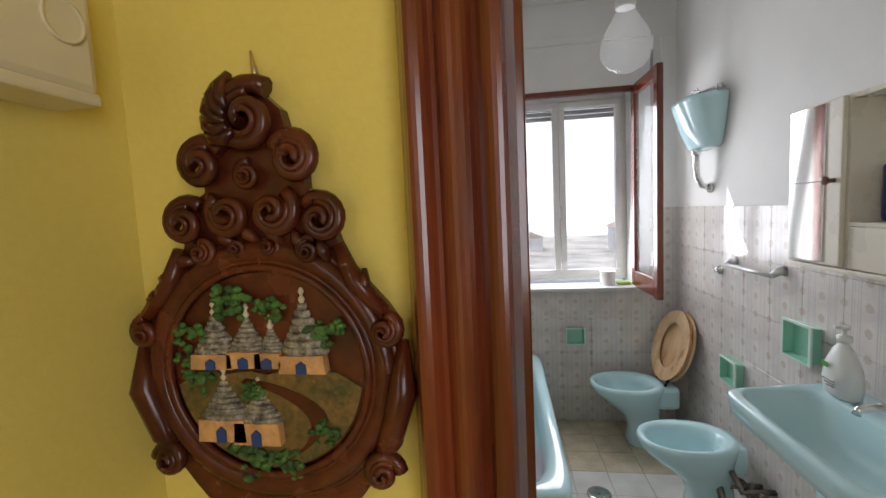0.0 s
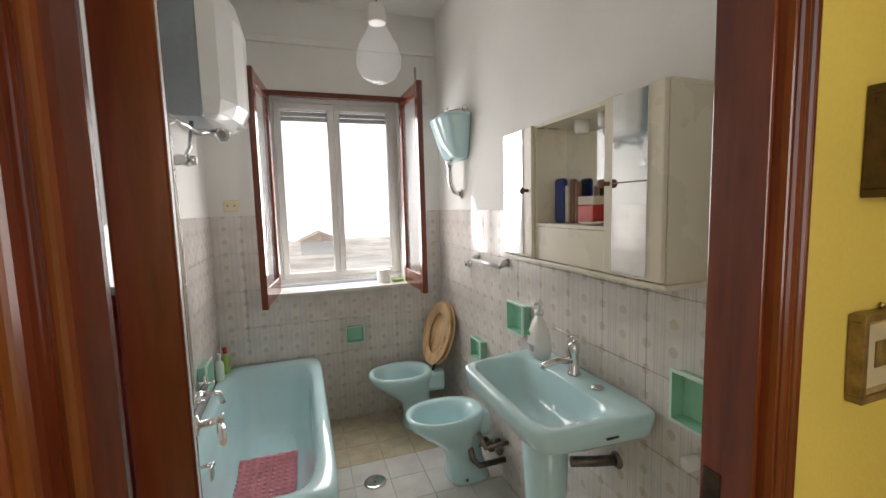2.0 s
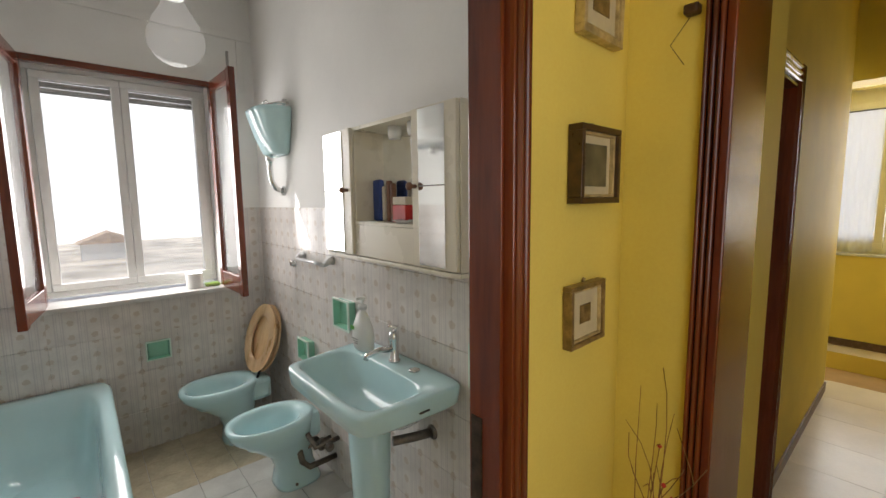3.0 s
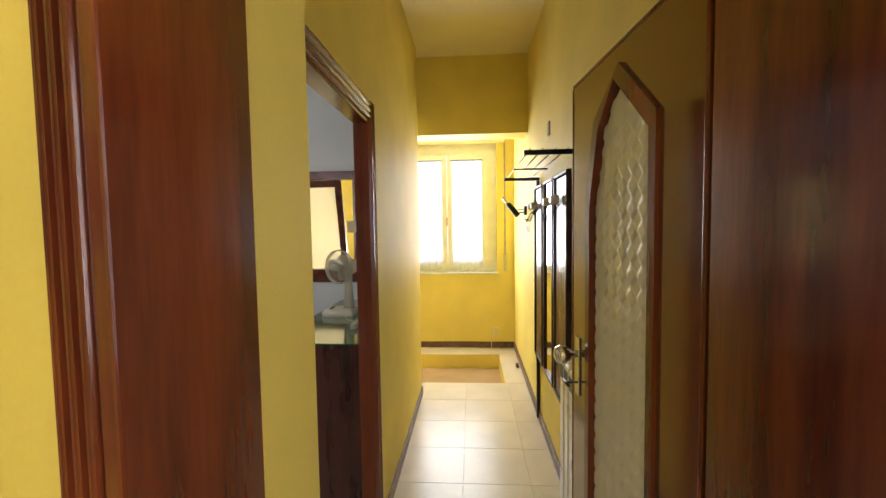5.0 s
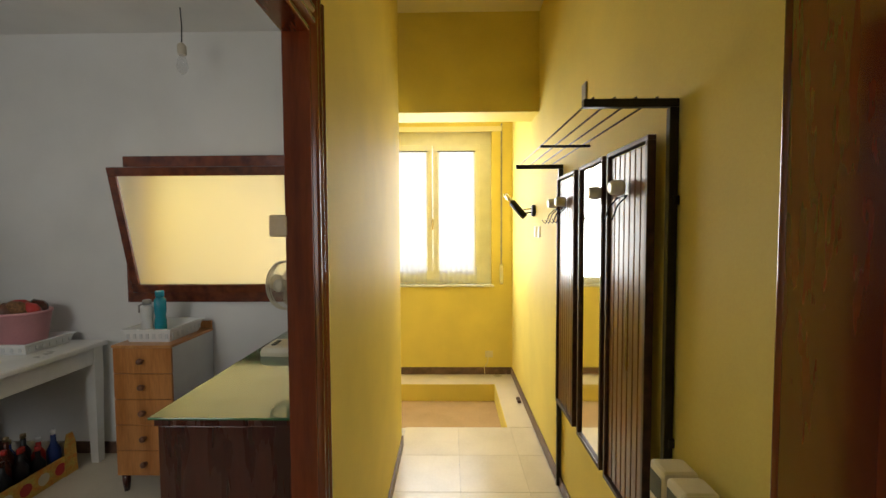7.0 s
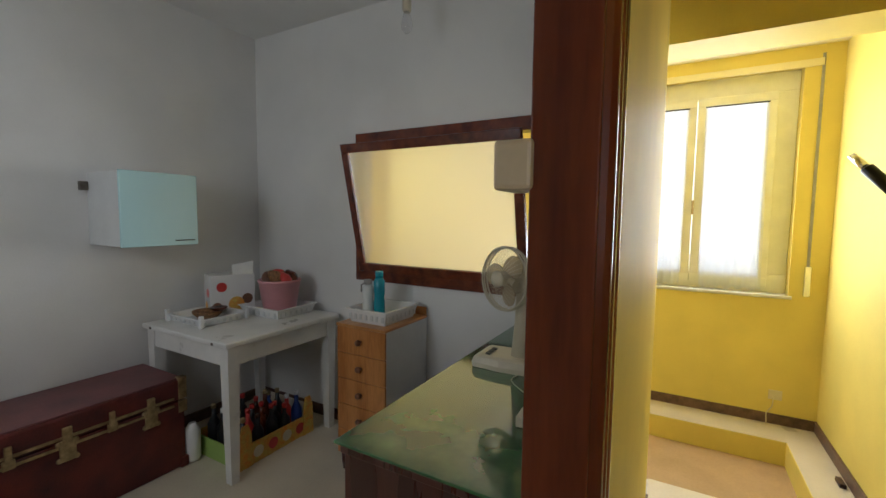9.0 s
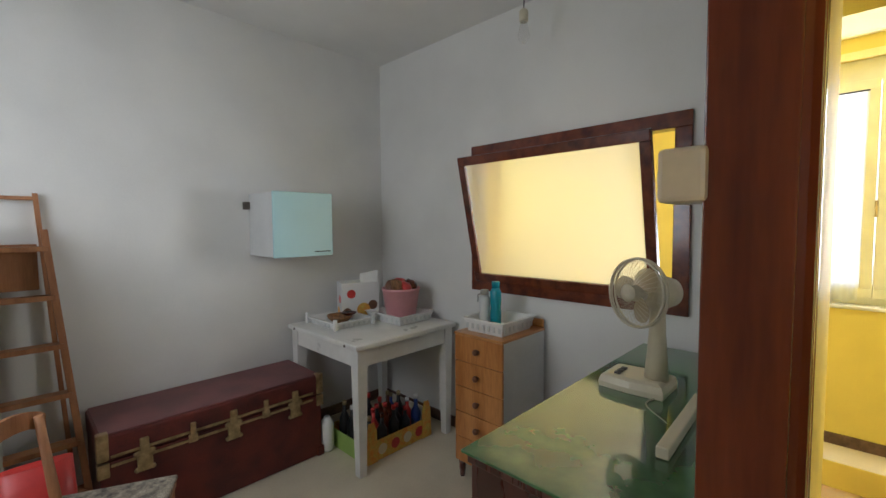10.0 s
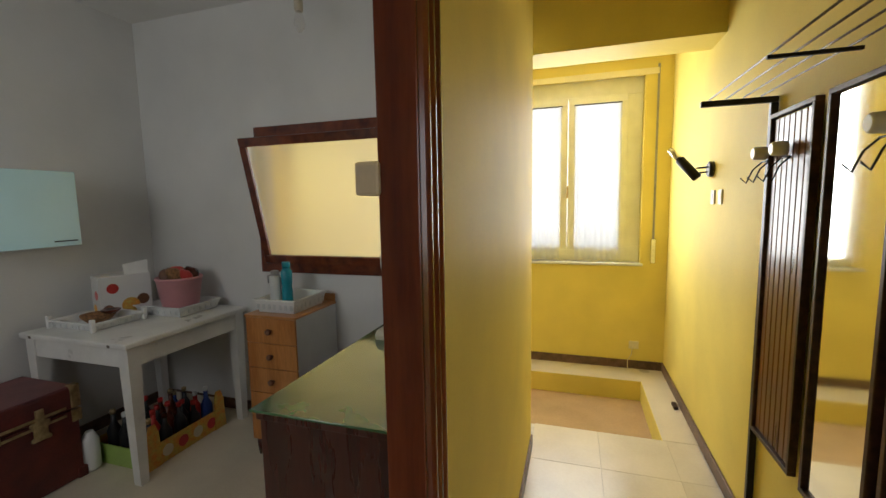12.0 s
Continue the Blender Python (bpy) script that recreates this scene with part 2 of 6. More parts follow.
# paler copy for the lid top: the light on it is in the colour
TRUNKTOP = mat("lit_oxblood_lid", (0.20, 0.075, 0.075), 0.5, var=0.2, scale=5, fine=150, bump=0.2)
TABLEW = mat("white_table_lacquer", (0.76, 0.75, 0.71), 0.3, var=0.06, scale=6, fine=60, bump=0.03)
PINE = wood("orange_pine", (0.50, 0.22, 0.065), (0.36, 0.13, 0.03), 0.35, "z")
PINE_X = wood("orange_pine_top", (0.50, 0.24, 0.08), (0.38, 0.15, 0.04), 0.35, "x")
LADDERW = wood("ladder_beech", (0.40, 0.19, 0.085), (0.28, 0.11, 0.045), 0.5, "z", 0.0)
GREYWHITE = mat("grey_white_side", (0.62, 0.63, 0.62), 0.4, var=0.05, scale=5)
FRIDGE = mat("pale_green_enamel", (0.52, 0.55, 0.44), 0.35, var=0.04, scale=4, fine=80, bump=0.04)
ICE = mat("pale_blue_laminate", (0.50, 0.74, 0.76), 0.22, var=0.02, scale=3, bump=0.0)
DESKW = wood("dark_red_desk_wood", (0.075, 0.017, 0.010), (0.032, 0.008, 0.006), 0.28)
DESKTOP = mat("green_marbled_desktop", (0.06, 0.17, 0.06), 0.06, var=0.12, scale=5.5, fine=24, bump=0.0, alt=(0.008, 0.05, 0.024), coat=0.8, spec=0.5)
FANW = mat("aged_cream_plastic", (0.62, 0.55, 0.40), 0.35, var=0.05, scale=6, bump=0.02)
FANBLADE = translucent("smoky_fan_blade", (0.70, 0.60, 0.42), 0.35, 0.06)
WIRE = mat("cream_wire", (0.64, 0.58, 0.44), 0.4, 0.1, var=0.05, scale=9, bump=0.0)
SHADE = mat("lampshade_fabric", (0.55, 0.45, 0.28), 0.9, var=0.06, scale=9, fine=300, bump=0.3)
PANELW = wood("dark_walnut_slat", (0.15, 0.062, 0.03), (0.075, 0.028, 0.014), 0.3, "z", 0.2, 0.08)
BLACKMET = mat("black_metal", (0.02, 0.019, 0.021), 0.35, 0.6, var=0.15, scale=20, bump=0.03)
RADIATOR = mat("ivory_radiator_enamel", (0.70, 0.64, 0.46), 0.3, var=0.04, scale=6, bump=0.02)
RADDARK = mat("radiator_slot", (0.10, 0.11, 0.09), 0.6, var=0.1, scale=20)
PINKPL = mat("rose_plastic", (0.74, 0.36, 0.38), 0.4, var=0.06, scale=7)
ORANGEP = mat("orange_printed_card", (0.62, 0.25, 0.04), 0.6, var=0.3, scale=25, fine=90, alt=(0.6, 0.48, 0.1))
TEAL = mat("teal_bottle", (0.015, 0.26, 0.34), 0.25, var=0.06, scale=9)
WICKER = mat("wicker", (0.30, 0.15, 0.06), 0.7, var=0.35, scale=70, fine=160, bump=0.7)
FABRIC = mat("patterned_seat_fabric", (0.30, 0.26, 0.2), 0.9, var=0.6, scale=28, fine=200, bump=0.4, alt=(0.09, 0.075, 0.07))
FLOWER = mat("red_flower", (0.55, 0.03, 0.06), 0.7, var=0.25, scale=40)
CREATE = mat("cream_switch_plastic", (0.72, 0.64, 0.42), 0.35, var=0.04, scale=9, bump=0.0)
LOCKDARK = mat("darkened_lock_plate", (0.09, 0.065, 0.05), 0.4, 0.8, var=0.3, scale=40)
GROUND = mat("dry_ground", (0.62, 0.57, 0.48), 0.95, var=0.3, scale=0.3, fine=8, bump=0.3)
ROOFT = mat("terracotta_roof", (0.56, 0.42, 0.32), 0.85, var=0.25, scale=3, fine=30)


# ---------------------------------------------------------------- shapes
def box(bm, x0, x1, y0, y1, z0, z1, bev=0.0, turn=None):
    r = bmesh.ops.create_cube(bm, size=1)
    m = Matrix.LocRotScale(((x0 + x1) / 2, (y0 + y1) / 2, (z0 + z1) / 2), None, (abs(x1 - x0), abs(y1 - y0), abs(z1 - z0)))
    bmesh.ops.transform(bm, matrix=m, verts=r["verts"])
    vs = r["verts"]
    if bev:
        es = list({e for v in vs for e in v.link_edges})
        out = bmesh.ops.bevel(bm, geom=es, offset=bev, segments=2, affect="EDGES", profile=0.5)
        vs = list({v for f in out["faces"] for v in f.verts} | {v for v in vs if v.is_valid})
    if turn is not None:
        bmesh.ops.transform(bm, matrix=turn, verts=vs)
    return vs


def tube(bm, pts, radii, n=10, cap=True):
    """A round bar swept along points."""
    pts = [Vector(p) for p in pts]
    if isinstance(radii, (int, float)):
        radii = [radii] * len(pts)
    rings, side = [], None
    for k, p in enumerate(pts):
        way = (pts[min(k + 1, len(pts) - 1)] - pts[max(k - 1, 0)]).normalized()
        if side is None:
            side = way.orthogonal().normalized()
        side = (side - way * side.dot(way)).normalized()
        up = way.cross(side)
        rings.append([bm.verts.new(p + radii[k] * (math.cos(a) * side + math.sin(a) * up)) for a in [2 * math.pi * q / n for q in range(n)]])
    for a, b in zip(rings, rings[1:]):
        for q in range(n):
            f = bm.faces.new((a[q], a[(q + 1) % n], b[(q + 1) % n], b[q]))
            f.smooth = True
    if cap:
        bm.faces.new(rings[0][::-1])
        bm.faces.new(rings[-1])


def lathe(bm, profile, m=Matrix(), n=24, sx=1.0, sy=1.0):
    """Turns a profile of (radius, height) about the local z axis."""
    rings = []
    for r, z in profile:
        rings.append([bm.verts.new(m @ Vector((sx * r * math.cos(2 * math.pi * q / n), sy * r * math.sin(2 * math.pi * q / n), z))) for q in range(n)])
    for a, b in zip(rings, rings[1:]):
        for q in range(n):
            f = bm.faces.new((a[q], a[(q + 1) % n], b[(q + 1) % n], b[q]))
            f.smooth = True
    bm.faces.new(rings[0][::-1])
    bm.faces.new(rings[-1])


def loft(bm, loops, smooth=True, cap0=True, cap1=True):
    rings = [[bm.verts.new(Vector(p)) for p in loop] for loop in loops]
    n = len(rings[0])
    for a, b in zip(rings, rings[1:]):
        for q in range(n):
            f = bm.faces.new((a[q], a[(q + 1) % n], b[(q + 1) % n], b[q]))
            f.smooth = smooth
    if cap0:
        bm.faces.new(rings[0][::-1])
    if cap1:
        bm.faces.new(rings[-1])


def slab(bm, outline, axis, lo, hi):
    """A flat polygon given on two axes, thickened along the third."""
    def put(a, b, c):
        return {"x": (c, a, b), "y": (a, c, b), "z": (a, b, c)}[axis]
    loft(bm, [[put(a, b, lo) for a, b in outline], [put(a, b, hi) for a, b in outline]], False)


def oval(cx, cy, z, rx, ry, n=28, power=2.0):
    pts = []
    for q in range(n):
        c, s = math.cos(2 * math.pi * q / n), math.sin(2 * math.pi * q / n)
        e = 2 / power
        pts.append((cx + rx * math.copysign(abs(c) ** e, c), cy + ry * math.copysign(abs(s) ** e, s), z))
    return pts


def moulded(bm, along, a0, a1, face, out, b0, b1, side=1):
    """A door casing of three rounded reeds. along: z or x; its back lies at y = face, its front at y = out; it is b0 to b1 wide."""
    n = 26
    prof = []
    for k in range(n + 1):
        u = k / n
        d = 0.55 + 0.45 * abs(math.sin(3 * math.pi * u)) ** 0.6
        d *= min(1.0, 6 * u + 0.4, 6 * (1 - u) + 0.4)
        prof.append((b0 + (b1 - b0) * u, face + (out - face) * d))
    prof = [(b0, face)] + prof + [(b1, face)]
    loops = []
    for a in (a0, a1):
        loops.append([(b, y, a) if along == "z" else (a, y, b) for b, y in prof])
    loft(bm, loops, False)


def finish(bm, name, material):
    bmesh.ops.recalc_face_normals(bm, faces=bm.faces)
    me = bpy.data.meshes.new(name)
    bm.to_mesh(me)
    bm.free()
    me.materials.append(material)
    return me


def thing(name, at, label, category, group="", kind=""):
    ob = new(name)
    ob.empty_display_size = 0.05
    ob.location = at
    return tagged(ob, label, category, group, kind)


def part(name, bm, material, parent, label=""):
    ob = new(name, finish(bm, name, material))
    base, p = Vector(), parent
    while p is not None:
        base += p.location
        p = p.parent
    ob.parent = parent
    ob.location = -base
    if label:
        ob["label"] = label
    return ob


def sub(name, bm, material, parent, label=""):
    """A piece of a part; parts keep their vertices in the world's axes."""
    ob = new(name, finish(bm, name, material))
    ob.parent = parent
    if label:
        ob["label"] = label
    return ob


def setting(name, bm, material, label, category):
    return tagged(new(name, finish(bm, name, material)), label, category, kind="structure")


def solid(name, material, label, category, boxes):
    bm = bmesh.new()
    for b in boxes:
        box(bm, *b)
    return setting(name, bm, material, label, category)


def B():
    return bmesh.new()


# ---------------------------------------------------------------- structure
BX0, BX1, BY0, BY1, BZ = 0.42, 1.96, 0.77, 3.34, 2.85     # bathroom
RX0, RX1, RY0, RY1, RZ = 2.10, 5.18, 0.77, 3.52, 2.82     # store room
WY = 0.68                                                  # hall wall with the two doors
SY = -0.31                                                 # opposite hall wall
EX = 6.75                                                  # end wall of the hall
HZ = 3.07
DX0, DX1, DZ = 0.835, 1.455, 2.01                           # bathroom doorway
QX0, QX1, QZ = 2.63, 3.40, 2.00                            # store-room doorway
PX0, PX1, PY0, PY1, PZ = 1.86, 2.28, -0.20, 0.50, 2.02     # passage through the cross wall

# hall wall: yellow towards the hall
solid("wall_hall", YELLOW, "yellow painted plaster hall wall with two doorways", "wall", [
    (0.40, DX0 - 0.04, WY, 0.70, -0.2, 3.2), (DX1, QX0, WY, 0.70, 0, 3.2), (QX1, 5.28, WY, 0.70, -0.2, 3.2),
    (DX0 - 0.04, DX1, WY, 0.70, DZ, 3.2), (QX0, QX1, WY, 0.70, QZ, 3.2)])
solid("wall_bath_south", WHITE, "white plastered bathroom wall beside the doorway", "wall", [
    (0.30, DX0 - 0.04, 0.70, 0.725, 0, 2.9), (DX1, 2.03, 0.70, 0.725, 0, 2.9), (DX0 - 0.04, DX1, 0.70, 0.725, DZ, 2.9)])
solid("wall_room_south", WHITE, "white plastered store-room wall beside the doorway", "wall", [
    (2.03, QX0, 0.70, 0.725, 0, 2.9), (QX1, 5.28, 0.70, 0.725, 0, 2.9), (QX0, QX1, 0.70, 0.725, QZ, 2.9)])
# the opening is out of view, added to let the west lamp in
solid("wall_west", YELLOW, "yellow painted lobby wall with an unseen opening added for light", "wall", [
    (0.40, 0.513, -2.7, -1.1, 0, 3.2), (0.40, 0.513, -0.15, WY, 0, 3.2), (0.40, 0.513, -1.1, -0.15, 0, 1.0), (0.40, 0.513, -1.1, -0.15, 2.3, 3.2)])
solid("wall_hall_south", YELLOW, "yellow painted plaster wall of the hall", "wall", [(1.86, 6.75, SY - 0.15, SY, -0.3, 3.2)])
# unseen wall; its opening is added for the lamp that faces west
solid("wall_lobby_east", YELLOW, "yellow painted entrance lobby wall with an unseen opening added for light", "wall", [
    (1.86, 2.0, -2.7, -1.6, 0, 3.2), (1.86, 2.0, -0.6, SY - 0.15, 0, 3.2), (1.86, 2.0, -1.6, -0.6, 0, 1.0), (1.86, 2.0, -1.6, -0.6, 2.2, 3.2)])
solid("wall_lobby_south", YELLOW, "yellow painted plaster lobby wall", "wall", [(0.40, 2.0, -2.8, -2.7, 0, 3.2)])
solid("wall_cross", YELLOW, "yellow painted cross wall with a framed passage", "wall", [
    (PX0, PX1, PY1, WY, 0, 3.2), (PX0, PX1, SY, PY0, 0, 3.2), (PX0, PX1, PY0, PY1, PZ, 3.2)])
# end of the hall, with window and the lower landing
wy0, wy1, wz0, wz1 = -0.10, 1.10, 0.94, 2.54
solid("wall_end", YELLOW, "yellow painted end wall with a recessed window", "wall", [
    (EX, EX + 0.3, SY - 0.15, wy0, -0.4, 3.2), (EX, EX + 0.3, wy1, 3.8, -0.4, 3.2), (EX, EX + 0.3, wy0, wy1, -0.4, wz0), (EX, EX + 0.3, wy0, wy1, wz1, 3.2)])
solid("beam", YELLOW, "deep yellow painted beam across the hall", "beam", [(5.47, 5.75, SY, 3.6, 2.365, 3.1)])
# wall out of view, with an opening added for the stairwell lamp
solid("wall_stair_north", YELLOW, "unseen yellow painted stairwell wall with an opening added for light", "wall", [
    (5.28, 5.5, 3.5, 3.75, -0.4, 3.2), (6.5, EX, 3.5, 3.75, -0.4, 3.2), (5.5, 6.5, 3.5, 3.75, -0.4, 1.3), (5.5, 6.5, 3.5, 3.75, 2.5, 3.2)])
# store room
iy0, iy1, iz0, iz1 = 1.21, 2.45, 1.09, 1.98
solid("wall_room_east", WHITE, "white plastered store-room wall with an inner window", "wall", [
    (RX1, 5.23, 0.77, iy0, 0, 2.9), (RX1, 5.23, iy1, 3.52, 0, 2.9), (RX1, 5.23, iy0, iy1, 0, iz0), (RX1, 5.23, iy0, iy1, iz1, 2.9)])
solid("wall_stair_west", YELLOW, "yellow painted stairwell side of the inner-window wall", "wall", [
    (5.23, 5.28, 0.725, iy0, -0.4, 3.2), (5.23, 5.28, iy1, 3.6, -0.4, 3.2), (5.23, 5.28, iy0, iy1, -0.4, iz0), (5.23, 5.28, iy0, iy1, iz1, 3.2)])
solid("wall_room_north", WHITE, "white plastered store-room back wall", "wall", [(2.0, 5.23, RY1, RY1 + 0.1, 0, 2.9)])
# out of view; the opening goes with the added store-room fill lamp
solid("wall_room_west", WHITE, "unseen white plastered store-room side wall with an opening added for light", "wall", [
    (2.03, RX0, 0.77, 1.8, 0, 2.9), (2.03, RX0, 2.8, RY1, 0, 2.9), (2.03, RX0, 1.8, 2.8, 0, 1.2), (2.03, RX0, 1.8, 2.8, 2.3, 2.9)])
solid("ceiling_room", CEIL, "white store-room ceiling", "ceiling", [(2.0, 5.25, 0.72, 3.6, RZ, RZ + 0.1)])
# bathroom
bx0, bx1, bz0, bz1 = 0.806, 1.695, 0.955, 2.29
solid("wall_bath_north", WHITE, "white plastered bathroom wall with a window", "wall", [
    (0.3, bx0, BY1, 3.66, 0, 2.9), (bx1, 2.05, BY1, 3.66, 0, 2.9), (bx0, bx1, BY1, 3.66, 0, bz0), (bx0, bx1, BY1, 3.66, bz1, 2.9)])
solid("wall_bath_west", WHITE, "white plastered bathroom wall above the tub", "wall", [(0.3, BX0, 0.77, BY1, 0, 2.9)])
solid("wall_bath_east", WHITE, "white plastered bathroom wall above the tiles", "wall", [(BX1, 2.03, 0.77, BY1, 0, 2.9)])
solid("ceiling_bath", CEIL, "white bathroom ceiling", "ceiling", [(0.3, 2.03, 0.72, 3.66, BZ, BZ + 0.1)])
bm = B()
box(bm, bx0 - 0.25, BX1, BY1 - 0.012, BY1, 2.58, 2.62, 0.004)
box(bm, BX1 - 0.10, BX1 - 0.06, BY1 - 0.012, BY1, 2.25, 2.578, 0.004)
setting("trim", bm, WHITE, "white plaster edge of the shutter box above the window", "trim")
solid("ceiling_hall", CREAM, "pale yellow hall ceiling", "ceiling", [(0.4, 5.47, -2.8, 0.70, HZ, HZ + 0.1), (5.75, 7.0, SY - 0.1, 3.7, 2.66, 2.76), (5.28, 5.47, 0.70, 3.7, HZ, HZ + 0.1)])

# floors
FL = solid("floor_hall", GROUT, "pale polished marble hall floor", "floor", [(0.4, 5.56, -2.8, 0.74, -0.2, -0.006), (5.56, EX, SY, -0.10, -0.2, -0.006), (6.46, EX, -0.10, 1.3, -0.2, -0.006)])
FB = solid("floor_bath", GROUT, "tiled bathroom floor", "floor", [(0.3, 2.03, 0.74, BY1, -0.2, -0.006)])
solid("floor_room", FLOOR_HALL, "pale marble chip store-room floor", "floor", [(2.03, 5.28, 0.74, 3.6, -0.2, 0.0)])
solid("floor_landing", FLOOR_LOW, "tan stone lower landing of the stairs", "floor", [(5.2, EX, -0.3, 3.6, -0.45, -0.165)])
solid("kerb", YELLOW, "yellow painted riser around the lower landing", "kerb", [(5.555, 6.47, -0.104, -0.096, -0.165, -0.002), (6.456, 6.464, -0.096, 1.3, -0.165, -0.002)])
bm = B()
for b in ((2.3, EX - 0.014, SY, SY + 0.014, 0, 0.075), (EX - 0.014, EX, SY, wy1 + 1, 0, 0.075), (QX1 + 0.085, 5.28, WY - 0.012, WY, 0, 0.075),
          (2.29, QX0 - 0.09, WY - 0.012, WY, 0, 0.075), (0.513, 0.525, -2.7, WY - 0.02, 0, 0.075)):
    box(bm, *b, 0.003)
setting("baseboard", bm, BASEBOARD, "brown stone skirting along the hall", "baseboard")
bm = B()
for b in ((RX0, RX1, RY1 - 0.012, RY1, 0, 0.08), (RX1 - 0.012, RX1, 0.77, RY1 - 0.012, 0, 0.08)):
    box(bm, *b, 0.003)
setting("baseboard", bm, BASEBOARD, "dark stone skirting along the store room", "baseboard")


# ---------------------------------------------------------------- door frames
def door_frame(name, x0, x1, head, label, w=0.085, right=0.085, hinged=False):
    top = thing(name, (x0, WY, 0), label, "door frame", kind="structure")
    for a, b in ((x0 - w, x0), (x1, x1 + right)):
        bm = B()
        moulded(bm, "z", 0, head + w, WY, WY - 0.03, a, b)
        part("casing", bm, MAHOGANY, top)
    bm = B()
    moulded(bm, "x", x0, x1, WY, WY - 0.03, head, head + w)
    part("head_casing", bm, MAHOGANY_X, top)
    for a, b in ((x0, x0 + 0.006), (x1 - 0.008, x1))[hinged:]:
        bm = B()
        box(bm, a, b, WY - 0.018, 0.730, 0, head, 0.002)
        part("lining", bm, MAHOGANY, top)
    bm = B()
    box(bm, x0 + 0.006, x1 - 0.008, WY - 0.018, 0.730, head - 0.014, head, 0.003)
    part("head_lining", bm, MAHOGANY_X, top)
    return top


d1 = door_frame("door_1", DX0, DX1, DZ, "reeded mahogany door frame of the bathroom with an open leaf", right=0.055, hinged=True)
bm = B()
box(bm, DX1 - 0.0105, DX1 - 0.0075, 0.700, 0.724, 0.98, 1.16, 0.001)
part("strike_plate", bm, LOCKDARK, d1, "darkened metal strike plate")
# open leaf of the bathroom door
leaf = [Vector((0.822, 0.80, 0)), Vector((0.694, 1.37, 0))]


def slanted(bm, p, q, thick, z0, z1, bev=0.0):
    """A box upright on the line from p to q."""
    d = q - p
    m = Matrix.Translation((p + q) / 2) @ Matrix.Rotation(math.atan2(d.y, d.x), 4, "Z")
    return box(bm, -d.length / 2, d.length / 2, -thick / 2, thick / 2, z0, z1, bev, m)


way = (leaf[1] - leaf[0]).normalized()
bm = B()
slanted(bm, leaf[0], leaf[1], 0.038, 0.01, 1.985, 0.004)
lf = part("leaf", bm, ENAMEL, d1, "white lacquered open door leaf")
bm = B()
slanted(bm, leaf[1] + way * 0.001, leaf[1] + way * 0.013, 0.041, 0.01, 1.985, 0.003)
slanted(bm, leaf[0] - way * 0.013, leaf[0] - way * 0.001, 0.05, 0.01, 1.985, 0.003)
part("leaf_edge", bm, MAHOGANY, d1, "mahogany edging")
at = leaf[1] - way * 0.06
nrm = Vector((-way.y, way.x, 0)) * -1
bm = B()
for s in (1, -1):
    lathe(bm, [(0.022, 0.0), (0.022, 0.006), (0.008, 0.009), (0.008, 0.045), (0.013, 0.05), (0.0125, 0.055)], Matrix.Translation(at + nrm * 0.019 * s + Vector((0, 0, 1.06))) @ (nrm * s).to_track_quat("Z", "Y").to_matrix().to_4x4(), 14)
    p = at + nrm * 0.066 * s + Vector((0, 0, 1.06))
    tube(bm, [p, p - way * 0.05, p - way * 0.10 + Vector((0, 0, -0.004))], [0.008, 0.009, 0.007])
part("door_handle", bm, CHROME, d1, "chrome lever handle")
bm = B()
p = at + nrm * 0.02 + Vector((0, 0, 0.965))
tube(bm, [p, p + nrm * 0.03], 0.004)
box(bm, p.x + 0.02, p.x + 0.026, p.y - 0.012, p.y + 0.012, p.z - 0.03, p.z + 0.002, 0.002)
part("key", bm, CHROME, d1, "small metal key in the lock")

d2 = door_frame("door_2", QX0, QX1, QZ, "reeded mahogany frame of the open store-room doorway")

# passage frame and its glazed leaf
d3 = thing("door_3", (PX0, 0.15, 0), "mahogany passage frame with a glazed veneer leaf standing open", "door", kind="structure")
for y0, y1, xe in ((PY1 - 0.016, PY1, 2.055), (PY0, PY0 + 0.016, PX1)):
    bm = B()
    box(bm, PX0 - 0.02, xe, y0, y1, 0, PZ - 0.016, 0.003)
    part("lining", bm, MAHOGANY, d3)
bm = B()
box(bm, PX0 - 0.02, 2.055, PY0, PY1, PZ - 0.016, PZ, 0.003)
part("head_lining", bm, MAHOGANY, d3)
for y0, y1 in ((PY1, PY1 + 0.035), (PY0 - 0.08, PY0)):
    bm = B()
    for k in range(3):
        w = (y1 - y0) / 3
        box(bm, PX0 - 0.024, PX0, y0 + k * w + 0.001, y0 + (k + 1) * w - 0.001, 0, PZ + 0.05, 0.006)
    part("casing", bm, MAHOGANY, d3)
bm = B()
box(bm, PX0 - 0.022, PX0, PY0, PY1, PZ, PZ + 0.05, 0.006)
part("head_casing", bm, MAHOGANY, d3)
h0, h1 = Vector((2.30, -0.205, 0)), Vector((2.985, -0.145, 0))
u = (h1 - h0).normalized()
nn = Vector((-u.y, u.x, 0))
L0 = (h1 - h0).length


def onleaf(a, z, off=0.0):
    p = h0 + u * a + nn * off
    return Vector((p.x, p.y, z))


def leaf_plate(bm, outline, holes, lo, hi):
    """The leaf's plate about the pointed glass opening: strips between the outline's edge and the opening."""
    n = len(outline)
    for k in range(n):
        a, b = outline[k], outline[(k + 1) % n]
        c, d = holes[(k + 1) % n], holes[k]
        loft(bm, [[onleaf(*p, lo) for p in (a, b, c, d)], [onleaf(*p, hi) for p in (a, b, c, d)]], False)


gz = 0.10
lh = 1.97
hole = [(0.15, gz), (0.55, gz), (0.55, 1.61), (0.49, 1.82), (0.33, 1.925), (0.15, 1.765)]
